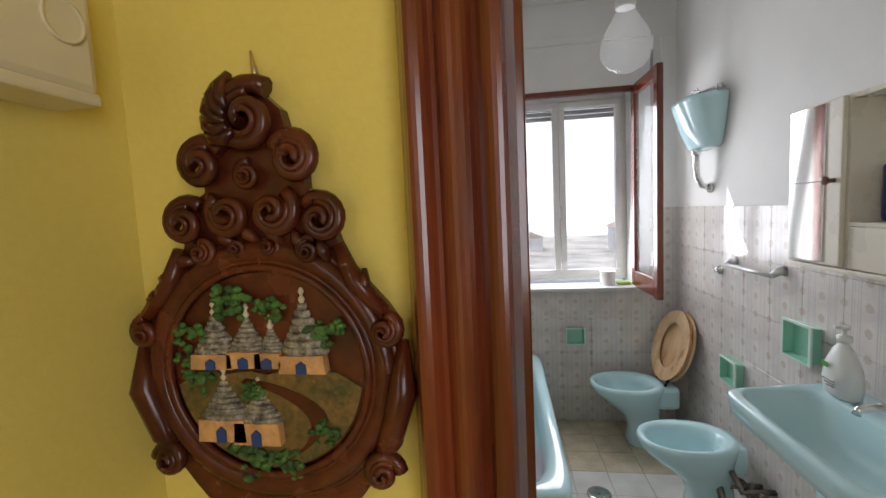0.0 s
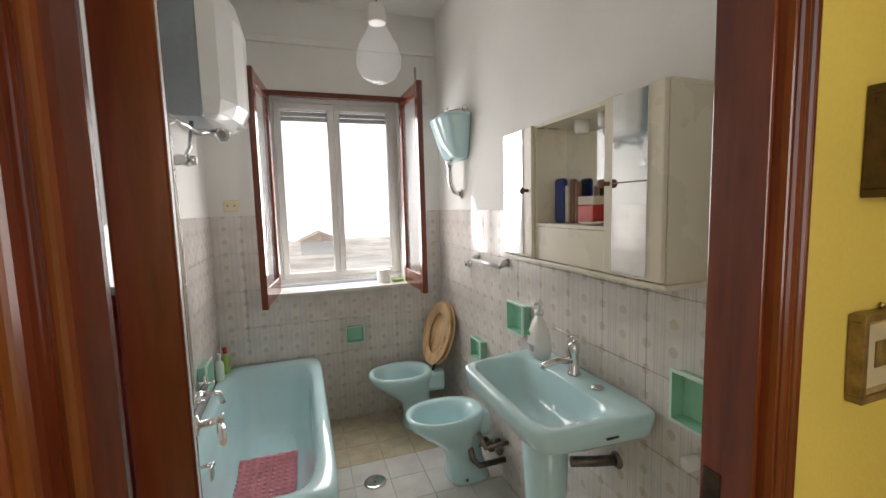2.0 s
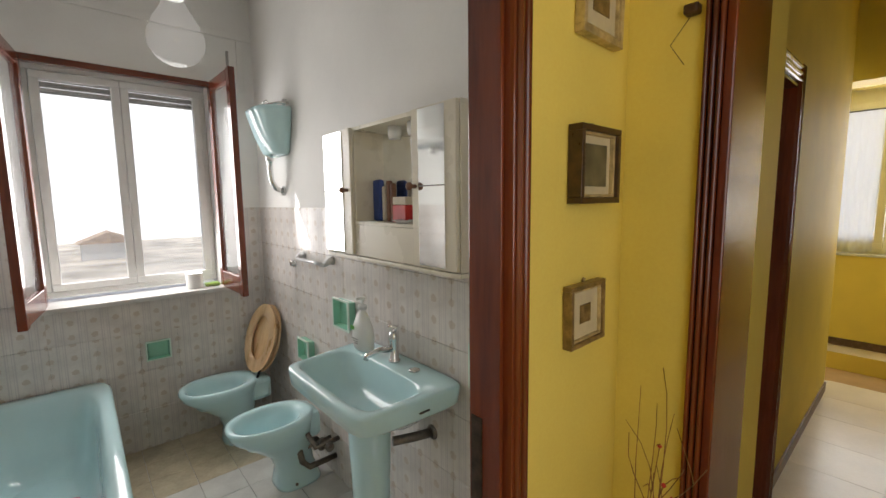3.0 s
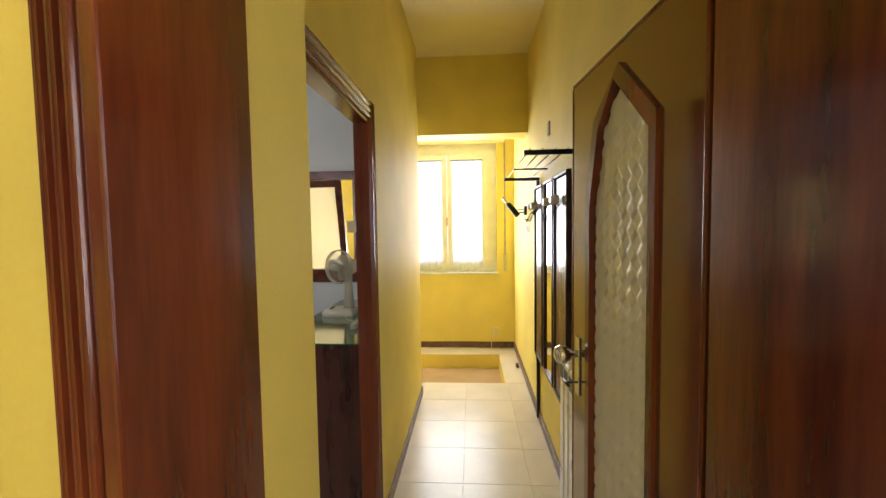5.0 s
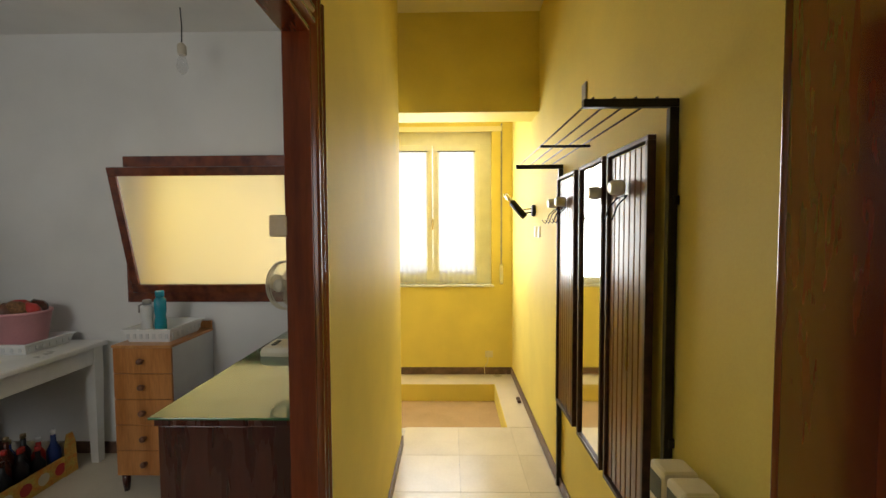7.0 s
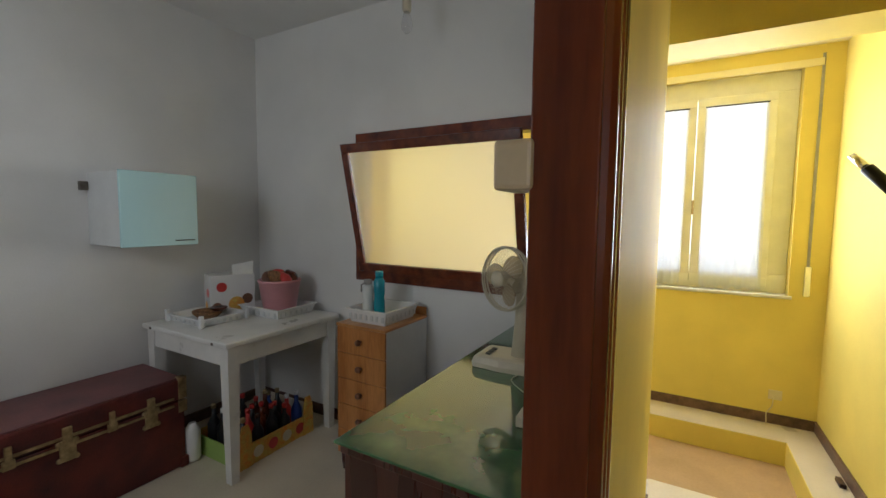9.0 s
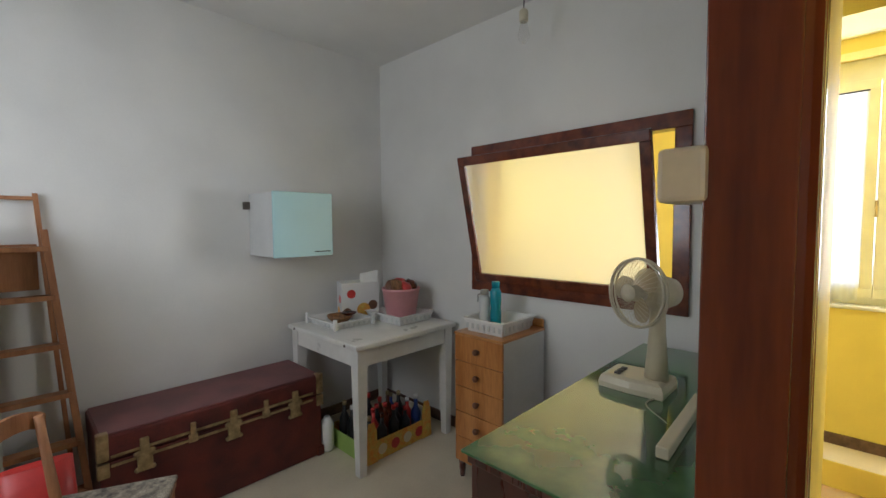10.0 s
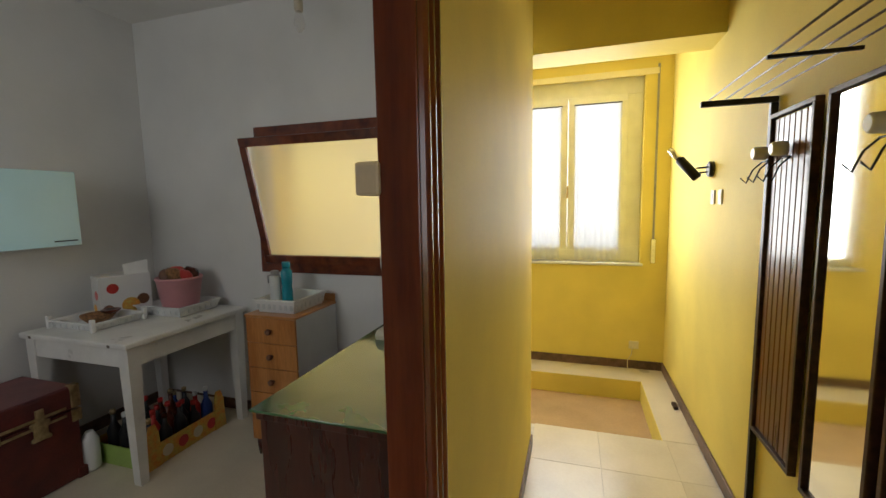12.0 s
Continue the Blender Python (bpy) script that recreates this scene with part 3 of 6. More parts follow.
rim = [(0.0, 0.012), (L0, 0.012), (L0, 1.66), (L0, lh), (0.35, lh), (0.0, lh)]
bm = B()
leaf_plate(bm, rim, hole, -0.019, 0.019)
part("leaf", bm, LEAFV, d3, "glossy mahogany veneer door leaf")
bm = B()
for a in (0.0, L0 - 0.0):
    p, q = onleaf(a - 0.006, 0), onleaf(a + 0.006, 0)
    slanted(bm, p, q, 0.042, 0.012, lh, 0.003)
p, q = onleaf(0.0, 0), onleaf(L0, 0)
slanted(bm, p, q, 0.042, lh, lh + 0.012, 0.003)
part("leaf_edge", bm, MAHOGANY, d3, "mahogany edging")
bm = B()
n = len(hole)
cx, cz = 0.35, 0.95
inner = [(a + (0.03 if a < cx else -0.03) * (abs(a - cx) > 0.01), z + (0.03 if z < cz else -0.03)) for a, z in hole]
for k in range(n):
    a, b, c, d = hole[k], hole[(k + 1) % n], inner[(k + 1) % n], inner[k]
    loft(bm, [[onleaf(*p, -0.028) for p in (a, b, c, d)], [onleaf(*p, 0.028) for p in (a, b, c, d)]], False)
part("glazing_bead", bm, MAHOGANY, d3, "mahogany bead round the glass")
bm = B()
na, nz_ = 110, 420
grid = {}
a0, a1, z0, z1 = 0.166, 0.534, 0.115, 1.84
for i in range(na + 1):
    a = a0 + (a1 - a0) * i / na
    top = 1.765 + (a - 0.18) * 0.9 if a < 0.33 else 1.90 - (a - 0.33) * 0.64 if a < 0.48 else 1.803 - (a - 0.48) * 3.8
    for j in range(nz_ + 1):
        z = z0 + (top - z0) * j / nz_
        v = math.sin(math.pi * (a / 0.054 + z / 0.054)) * math.sin(math.pi * (a / 0.054 - z / 0.054))
        grid[i, j] = bm.verts.new(onleaf(a, z, 0.006 + 0.0022 * math.tanh(5 * v)))
for i in range(na):
    for j in range(nz_):
        bm.faces.new((grid[i, j], grid[i + 1, j], grid[i + 1, j + 1], grid[i, j + 1])).smooth = True
part("pane", bm, CATHEDRAL, d3, "embossed diamond-pattern glass")
bm = B()
box(bm, -0.018, 0.018, -0.003, 0.003, 0.97, 1.16, 0.0025, Matrix.Translation(onleaf(L0 - 0.055, 0, 0.022)) @ Matrix.Rotation(math.atan2(u.y, u.x), 4, "Z"))
for s in (1, -1):
    lathe(bm, [(0.012, 0), (0.012, 0.02), (0.02, 0.03), (0.029, 0.045), (0.031, 0.06), (0.024, 0.074), (0.01, 0.08)], Matrix.Translation(onleaf(L0 - 0.055, 1.105, 0.019 * s)) @ (nn * s).to_track_quat("Z", "Y").to_matrix().to_4x4(), 18)
part("door_handle", bm, CHROME, d3, "chrome knob with a backplate")
bm = B()
p = onleaf(L0 - 0.055, 1.01, 0.02)
tube(bm, [p, p + nn * 0.04], 0.004)
tube(bm, [p + nn * 0.04 - u * 0.03, p + nn * 0.04 + u * 0.03], 0.005)
part("key", bm, LOCKDARK, d3, "dark key in the lock")
# ---------------------------------------------------------------- outside
def glow(name, strength):
    m, t, b = nodes_of(name)
    b.inputs["Base Color"].default_value = (0.9, 0.92, 0.95, 1)
    b.inputs["Emission Color"].default_value = (0.97, 0.985, 1, 1)
    b.inputs["Emission Strength"].default_value = strength
    return m


HAZE = glow("bright_hazy_sky", 1.5)
HAZE_EAST = glow("pale_hazy_sky", 2.0)
solid("ground", GROUND, "dry open ground outside", "ground", [(-3000, 3000, -3000, 3000, -3.4, -3.2)])
solid("backdrop", HAZE, "bright hazy sky beyond the bathroom window", "sky", [(-40, 45, 70, 70.2, -3.2, 60)])
solid("backdrop", HAZE_EAST, "bright hazy sky beyond the hall window", "sky", [(70, 70.2, -40, 45, -3.2, 60)])
for x, y, w, z in ((14, 44, 4, 0.2), (19, 48, 5, 1.2), (3, 47, 4, -0.8)):
    h = thing("house", (x, y, -3.2), "distant pale house with a terracotta roof", "house", "distant houses")
    bm = B()
    box(bm, x - w / 2, x + w / 2, y, y + 4, -3.2, z - 1)
    part("wall", bm, WHITE, h)
    bm = B()
    slab(bm, [(x - w / 2 - 0.3, z - 1), (x + w / 2 + 0.3, z - 1), (x, z)], "y", y - 0.2, y + 4.2)
    part("roof", bm, ROOFT, h, "terracotta tile roof")

# ---------------------------------------------------------------- windows
def framed(bm, x0, x1, z0, z1, y0, y1, w, bev=0.004):
    """A rectangular frame across x and z."""
    box(bm, x0, x1, y0, y1, z0, z0 + w, bev)
    box(bm, x0, x1, y0, y1, z1 - w, z1, bev)
    box(bm, x0, x0 + w, y0, y1, z0 + w, z1 - w, bev)
    box(bm, x1 - w, x1, y0, y1, z0 + w, z1 - w, bev)


w1 = thing("window_1", (1.25, 3.5, bz0), "white double-sash bathroom window with open wooden inner casements", "window", kind="structure")
bm = B()
framed(bm, bx0, bx1, bz0 + 0.03, bz1, 3.53, 3.60, 0.03)
part("window_frame", bm, PVC, w1)
for a, b in ((0.838, 1.234), (1.236, 1.664)):
    bm = B()
    framed(bm, a, b, bz0 + 0.062, 2.255, 3.515, 3.565, 0.042)
    s = part("sash", bm, PVC, w1)
    bm = B()
    box(bm, a + 0.042, b - 0.042, 3.538, 3.544, bz0 + 0.10, 2.215)
    sub("pane", bm, THIN, s).visible_shadow = False
bm = B()
tube(bm, [(1.235, 3.512, 1.52), (1.235, 3.495, 1.52), (1.235, 3.49, 1.44)], 0.008)
part("window_handle", bm, PVC, w1)
bm = B()
for k in range(4):
    box(bm, 0.836, 1.666, 3.61, 3.625, 2.15 + k * 0.035, 2.182 + k * 0.035, 0.006)
part("roller_shutter", bm, BLIND, w1, "grey slatted roller shutter pulled up")
bm = B()
box(bm, bx0 - 0.03, bx1 + 0.03, 3.29, 3.53, bz0 - 0.022, bz0 + 0.006, 0.005)
part("window_sill", bm, SILLSTONE, w1, "pale marble sill")
bm = B()
box(bm, bx0, bx1, BY1 - 0.006, BY1 + 0.04, bz1 - 0.035, bz1, 0.004)
part("head_rail", bm, MAHOGANY_X, w1, "mahogany top rail")
for p, q in (((0.806, 3.335), (0.752, 2.86)), ((1.690, 3.335), (1.706, 2.90))):
    P, Q = Vector((*p, 0)), Vector((*q, 0))
    d = (Q - P).normalized()
    bm = B()
    slanted(bm, P, P + d * 0.055, 0.035, bz0 + 0.02, 2.275, 0.004)
    slanted(bm, Q - d * 0.055, Q, 0.035, bz0 + 0.0, 2.285, 0.004)
    slanted(bm, P + d * 0.055, Q - d * 0.055, 0.033, bz0 + 0.01, bz0 + 0.12, 0.004)
    slanted(bm, P + d * 0.055, Q - d * 0.055, 0.033, 2.215, 2.28, 0.004)
    s = part("casement", bm, MAHOGANY, w1, "open mahogany inner casement")
    bm = B()
    slanted(bm, P + d * 0.05, Q - d * 0.05, 0.004, bz0 + 0.115, 2.22)
    sub("pane", bm, THIN, s).visible_shadow = False
tp = thing("shutter_strap", (1.80, BY1, 1.02), "grey roller-shutter strap with a metal winder box", "strap")
bm = B()
box(bm, 1.795, 1.812, BY1 - 0.010, BY1 - 0.007, 1.15, 2.50)
part("strap", bm, BLIND, tp)
bm = B()
box(bm, 1.785, 1.822, BY1 - 0.022, BY1 - 0.001, 1.03, 1.19, 0.005)
part("winder", bm, CHROME, tp)
bm = B()
tube(bm, [(1.79, BY1 - 0.012, 1.41), (1.79, BY1 - 0.03, 1.40), (1.79, BY1 - 0.03, 1.36), (1.79, BY1 - 0.012, 1.33)], 0.006)
tagged(new("wall_hook", finish(bm, "wall_hook", BRASS)), "small brass hook beside the bathroom window", "hook")

w2 = thing("window_2", (EX + 0.15, 0.5, wz0), "cream two-sash hall window with net curtains", "window", kind="structure")


def framed_x(bm, y0, y1, z0, z1, x0, x1, w, bev=0.004):
    box(bm, x0, x1, y0, y1, z0, z0 + w, bev)
    box(bm, x0, x1, y0, y1, z1 - w, z1, bev)
    box(bm, x0, x1, y0, y0 + w, z0 + w, z1 - w, bev)
    box(bm, x0, x1, y1 - w, y1, z0 + w, z1 - w, bev)


bm = B()
framed_x(bm, wy0, wy1, wz0, wz1, EX + 0.10, EX + 0.16, 0.14)
part("window_frame", bm, YFRAME, w2)
for a, b in ((0.02, 0.512), (0.516, 1.0)):
    bm = B()
    framed_x(bm, a, b, wz0 + 0.05, wz1 - 0.14, EX + 0.07, EX + 0.115, 0.062)
    s = part("sash", bm, YFRAME, w2)
    bm = B()
    box(bm, EX + 0.088, EX + 0.094, a + 0.06, b - 0.06, wz0 + 0.11, wz1 - 0.2)
    sub("pane", bm, THIN, s).visible_shadow = False
    bm = B()
    n, mz = 40, 12
    g = {}
    for i in range(n + 1):
        for j in range(mz + 1):
            f = j / mz
            y = a + 0.05 + (b - a - 0.10) * i / n
            z = wz0 + 0.025 + 0.010 * math.sin(i * 0.8) * (1 - f) + (wz1 - 0.215 - wz0 - 0.025) * f
            g[i, j] = bm.verts.new((EX + 0.056 + 0.006 * math.sin(i * 1.15 + 0.3 * math.sin(j)) * (1.1 - 0.6 * f), y - 0.016 * (1 - f) * (1 if a < 0.3 else -1), z))
    for i in range(n):
        for j in range(mz):
            bm.faces.new((g[i, j], g[i + 1, j], g[i + 1, j + 1], g[i, j + 1])).smooth = True
    part("net_curtain", bm, NET, w2, "white net curtain with a wavy hem")
    bm = B()
    tube(bm, [(EX + 0.055, a + 0.05, wz1 - 0.21), (EX + 0.055, b - 0.05, wz1 - 0.21)], 0.005, 8)
    part("curtain_rod", bm, BLACKMET, w2)
bm = B()
tube(bm, [(EX + 0.07, 0.514, 1.62), (EX + 0.045, 0.514, 1.62), (EX + 0.04, 0.514, 1.52)], 0.009)
part("window_handle", bm, BRASS, w2)
bm = B()
box(bm, EX - 0.02, EX + 0.14, wy0 - 0.02, wy1 + 0.02, wz0 - 0.018, wz0 + 0.006, 0.005)
part("window_sill", bm, SILLSTONE, w2, "pale marble sill")
bm = B()
box(bm, EX - 0.012, EX + 0.0, wy0 - 0.1, wy1 + 0.1, wz1 - 0.02, wz1 + 0.03, 0.004)
part("shutter_box_edge", bm, CREAM, w2)
tp = thing("shutter_strap", (EX, -0.2, 0.95), "shutter strap on the yellow wall with a grey winder box", "strap")
bm = B()
box(bm, EX - 0.008, EX - 0.005, -0.205, -0.188, 1.1, 2.6)
part("strap", bm, BLIND, tp)
bm = B()
box(bm, EX - 0.02, EX - 0.001, -0.215, -0.178, 0.95, 1.16, 0.005)
part("winder", bm, CHROME, tp)

w3 = thing("window_3", (5.2, 1.83, iz0), "mahogany inner window with a frosted sash tilted open", "window", kind="structure")
bm = B()
fw = 0.075
framed_x(bm, iy0 - 0.045, iy1 + 0.045, iz0 - 0.045, iz1 + 0.035, 5.155, 5.24, fw)
part("window_frame", bm, MAHOGANY_X, w3)
tilt = Matrix.Translation((5.15, 0, iz0 + 0.026)) @ Matrix.Rotation(radians(-13), 4, "Y")
sy0, sy1, sh = 1.285, 2.44, 0.82
bm = B()
for b in ((sy0, sy1, 0.0, 0.055), (sy0, sy1, sh - 0.055, sh), (sy0, sy0 + 0.05, 0.055, sh - 0.055), (sy1 - 0.05, sy1, 0.055, sh - 0.055)):
    box(bm, -0.02, 0.02, *b, 0.004, tilt)
s = part("sash", bm, MAHOGANY_X, w3, "tilted mahogany sash")
bm = B()
box(bm, -0.003, 0.003, sy0 + 0.045, sy1 - 0.045, 0.05, sh - 0.05, 0, tilt)
sub("pane", bm, FROST, s, "frosted glass glowing yellow from the stairwell").visible_shadow = False

# ---------------------------------------------------------------- bathroom fixtures
tub = thing("bathtub", (0.73, 2.5, 0), "aqua enamelled bathtub along the tiled wall", "bathtub")
tx0, tx1, ty0, ty1, tz = BX0 + 0.012, 1.045, 1.80, BY1 - 0.012, 0.50
tcx, tcy = (tx0 + tx1) / 2, (ty0 + ty1) / 2
rx, ry = (tx1 - tx0) / 2, (ty1 - ty0) / 2
bm = B()
N = 48
loft(bm, [oval(tcx, tcy, 0.0, rx, ry, N, 14), oval(tcx, tcy, tz - 0.012, rx, ry, N, 14), oval(tcx, tcy, tz, rx - 0.012, ry - 0.012, N, 12),
          oval(tcx, tcy, tz, rx - 0.05, ry - 0.06, N, 6), oval(tcx, tcy, tz - 0.02, rx - 0.065, ry - 0.08, N, 5), oval(tcx, tcy, tz - 0.12, rx - 0.08, ry - 0.11, N, 5),
          oval(tcx, tcy, 0.2, rx - 0.11, ry - 0.19, N, 4.5), oval(tcx, tcy, 0.135, rx - 0.17, ry - 0.28, N, 4)], True)
part("tub", bm, AQUA, tub)
mt = thing("bath_mat", (0.72, 2.4, 0.15), "pink rubber bath mat hung inside the tub", "bath mat")
bm = B()
n, k = 14, 20
P = {}
for i in range(n + 1):
    for j in range(k + 1):
        f = j / k
        P[i, j] = bm.verts.new((0.56 + 0.30 * i / n + 0.02 * f, 2.02 + 0.72 * f, 0.150 + 0.004 * math.sin(i * 2.1) + 0.035 * max(0, f - 0.75) ** 1.5 * 4))
for i in range(n):
    for j in range(k):
        bm.faces.new((P[i, j], P[i + 1, j], P[i + 1, j + 1], P[i, j + 1]))
bmesh.ops.solidify(bm, geom=bm.faces[:], thickness=-0.006)
part("sheet", bm, PINK, mt)
bm = B()
for i in range(9):
    for j in range(20):
        f = (j + 0.5) / 20
        c = Matrix.Translation((0.577 + 0.033 * i + 0.02 * f, 2.035 + 0.70 * f, 0.156 + 0.035 * max(0, f - 0.75) ** 1.5 * 4))
        lathe(bm, [(0.011, 0), (0.010, 0.0022), (0.006, 0.003)], c, 8)
part("suction_ring", bm, PINK, mt)


def pan(name, x0, x1, cy, ry, label, seat):
    top = thing(name, ((x0 + x1) / 2, cy, 0), label, name)
    cx = x0 + 0.21
    z = 0.39
    bm = B()
    def ring(zz, ax, ay, dx=0.0, p=2.2):
        return oval(cx + dx, cy, zz, ax, ay, 36, p)
    loft(bm, [ring(0, 0.12, 0.115, 0.13, 3), ring(0.012, 0.118, 0.113, 0.13, 3), ring(0.10, 0.10, 0.092, 0.12, 2.6), ring(0.18, 0.11, 0.095, 0.10), ring(0.26, 0.16, 0.135, 0.055),
              ring(0.33, 0.205, 0.168, 0.015), ring(z - 0.02, 0.222, ry, 0.012), ring(z, 0.216, ry - 0.006, 0.012), ring(z + 0.002, 0.195, ry - 0.025, 0.005),
              ring(z - 0.012, 0.165, ry - 0.048, -0.005), ring(z - 0.06, 0.155, ry - 0.055, -0.005), ring(z - 0.13, 0.12, ry - 0.08, 0.0), ring(z - 0.17, 0.06, 0.04, 0.01)], True)
    part("bowl", bm, AQUA, top)
    bm = B()
    box(bm, cx + 0.16, x1, cy - 0.10, cy + 0.10, 0.24, z - 0.004, 0.03)
    part("rear_shelf", bm, AQUA, top)
    bm = B()
    for s in (-1, 1):
        lathe(bm, [(0.008, 0), (0.008, 0.006), (0.004, 0.009)], Matrix.Translation((cx + 0.09, cy - 0.110 * 1, 0.03)) @ Matrix.Rotation(radians(90), 4, "X"), 8)
    part("fixing_bolt", bm, STEELDARK, top)
    return top, cx, z


wc, cx, z = pan("toilet", 1.345, 1.86, 3.10, 0.178, "aqua ceramic toilet with its wooden seat raised", True)
tl = Matrix.Translation((1.775, 3.10, 0.405)) @ Matrix.Rotation(radians(9), 4, "Z") @ Matrix.Rotation(radians(17), 4, "Y")
bm = B()
hole_, outer_ = [], []
N = 36
for q in range(N):
    a = 2 * math.pi * q / N
    outer_.append((0.185 * math.cos(a), 0.225 + 0.225 * math.sin(a)))
    hole_.append((0.105 * math.cos(a), 0.225 + 0.145 * math.sin(a)))
rings = []
for off, loop in ((-0.012, outer_), (0.008, [(a * 0.97, 0.225 + (b - 0.225) * 0.97) for a, b in outer_]), (0.012, [(a * 1.15, 0.225 + (b - 0.225) * 1.12) for a, b in hole_]), (0.0, hole_), (-0.012, hole_)):
    rings.append([tl @ Vector((off, a, b)) for a, b in loop])
loft(bm, rings + [rings[0]], True, False, False)
part("seat", bm, SEATWOOD, wc, "raised pale wooden seat ring")
bm = B()
loft(bm, [[tl @ Vector((o, a * k, 0.225 + (b - 0.225) * k)) for a, b in outer_] for o, k in ((0.016, 1.0), (0.03, 1.0), (0.034, 0.96))], True)
part("lid", bm, SEATWOOD, wc, "raised pale wooden lid")
for s in (-0.07, 0.07):
    bm = B()
    tube(bm, [(1.775, 3.10 + s, 0.385), (1.79, 3.10 + s, 0.42), (1.80, 3.10 + s, 0.45)], 0.009, 8)
    part("hinge", bm, BLACKMET, wc)
bd, cx, z = pan("bidet", 1.44, 1.90, 2.445, 0.165, "aqua ceramic bidet beside the washbasin", False)
pv = thing("water_pipes", (1.9, 2.33, 0.2), "tarnished valves and water pipes behind the bidet", "pipes")
bm = B()
for dy, dz in ((-0.07, 0.24), (0.03, 0.20)):
    y = 2.33 + dy
    tube(bm, [(1.955, y, dz), (1.86, y, dz), (1.83, y + 0.02, dz - 0.02), (1.80, y + 0.05, dz + 0.06)], 0.013)
    lathe(bm, [(0.022, 0), (0.022, 0.03), (0.012, 0.035), (0.012, 0.05)], Matrix.Translation((1.875, y, dz)) @ Matrix.Rotation(radians(-90), 4, "X"), 12)
tube(bm, [(1.955, 2.30, 0.12), (1.80, 2.30, 0.12), (1.77, 2.32, 0.15), (1.77, 2.38, 0.24)], 0.016)
part("pipe", bm, STEELDARK, pv)
for y, zz in ((2.26, 0.24), (2.36, 0.20)):
    bm = B()
    lathe(bm, [(0.018, 0), (0.023, 0.01), (0.023, 0.03), (0.016, 0.036)], Matrix.Translation((1.875, y - 0.03, zz)) @ Matrix.Rotation(radians(90), 4, "X"), 8)
    part("valve_knob", bm, STEELDARK, pv)

sk = thing("washbasin", (1.75, 1.6, 0), "aqua ceramic pedestal washbasin with a chrome tap", "washbasin")
sx0, sx1, s0, s1, sz = 1.545, BX1 - 0.012, 1.25, 1.92, 0.885


def basin_loop(z, inset, p, front=0.0):
    """Wider at the wall, with rounded front corners."""
    pts = []
    for q in range(44):
        a = 2 * math.pi * q / 44
        c, s = math.cos(a), math.sin(a)
        e = 2 / p
        gx = math.copysign(abs(c) ** e, c)
        gy = math.copysign(abs(s) ** e, s)
        hx, hy = (sx1 - sx0) / 2 - inset, (s1 - s0) / 2 - inset
        x = (sx0 + sx1) / 2 + front + hx * gx
        t = 0.88 + 0.12 * (gx + 1) / 2
        pts.append((x, (s0 + s1) / 2 + hy * gy * t, z - 0.012 * (1 - gx) / 2))
    return pts


def bowl_loop(z, k, p=3.4):
    pts = []
    for q in range(44):
        a = 2 * math.pi * q / 44
        c, s = math.cos(a), math.sin(a)
        e = 2 / p
        pts.append((1.705 + 0.125 * k * math.copysign(abs(c) ** e, c), 1.592 + 0.265 * k * math.copysign(abs(s) ** e, s), z))
    return pts


bm = B()
loft(bm, [basin_loop(0.70, 0.17, 4, 0.07), basin_loop(0.755, 0.10, 5, 0.045), basin_loop(0.80, 0.03, 7, 0.015), basin_loop(0.822, 0.004, 9), basin_loop(sz - 0.010, 0.0, 10), basin_loop(sz - 0.002, 0.003, 10), basin_loop(sz, 0.009, 9),
          bowl_loop(sz - 0.008, 1.05, 6), bowl_loop(sz - 0.016, 1.02, 5.5), bowl_loop(sz - 0.03, 0.99, 5), bowl_loop(sz - 0.10, 0.84, 4), bowl_loop(sz - 0.135, 0.62, 3), bowl_loop(sz - 0.145, 0.12, 2)], True)
part("basin", bm, AQUA, sk)
bm = B()
loft(bm, [[(1.76 + 0.075 * w * math.cos(a), 1.60 + 0.095 * w * math.sin(a), zz) for a in [2 * math.pi * q / 24 for q in range(24)]] for w, zz in ((1.15, 0), (1.1, 0.02), (0.92, 0.1), (0.9, 0.4), (1.05, 0.74))], True)
part("pedestal", bm, AQUA, sk)
bm = B()
box(bm, 1.826, 1.834, 1.575, 1.64, sz - 0.055, sz - 0.042, 0.003)
part("overflow_slot", bm, BLACK, sk)
bm = B()
lathe(bm, [(0.024, 0), (0.024, 0.006), (0.018, 0.012), (0.017, 0.075), (0.021, 0.09), (0.02, 0.115), (0.008, 0.125)], Matrix.Translation((1.885, 1.60, sz - 0.004)), 16)
tube(bm, [(1.88, 1.60, sz + 0.05), (1.82, 1.605, sz + 0.055), (1.765, 1.61, sz + 0.045), (1.76, 1.61, sz + 0.03)], [0.013, 0.012, 0.011, 0.011])
tube(bm, [(1.885, 1.60, sz + 0.115), (1.90, 1.60, sz + 0.135), (1.86, 1.60, sz + 0.145)], [0.009, 0.008, 0.006], 8)
part("tap", bm, CHROME, sk, "chrome mixer tap")
bm = B()
lathe(bm, [(0.022, 0), (0.021, 0.004), (0.012, 0.007)], Matrix.Translation((1.885, 1.47, sz - 0.003)), 16)
part("tap_hole_cover", bm, CHROME, sk)
bm = B()
box(bm, 1.74, 1.78, 1.2485, 1.2545, 0.845, 0.849)
part("maker_mark", bm, BLACK, sk)
bm = B()
tube(bm, [(1.80, 1.50, 0.62), (1.88, 1.47, 0.62), (1.955, 1.45, 0.62)], 0.018)
lathe(bm, [(0.03, 0), (0.03, 0.01), (0.02, 0.02)], Matrix.Translation((1.96, 1.45, 0.62)) @ Matrix.Rotation(radians(-90), 4, "Y"), 14)
part("waste_pipe", bm, STEELDARK, sk)
so = thing("soap_bottle", (1.87, 1.83, sz), "white liquid soap pump bottle on the basin", "bottle")
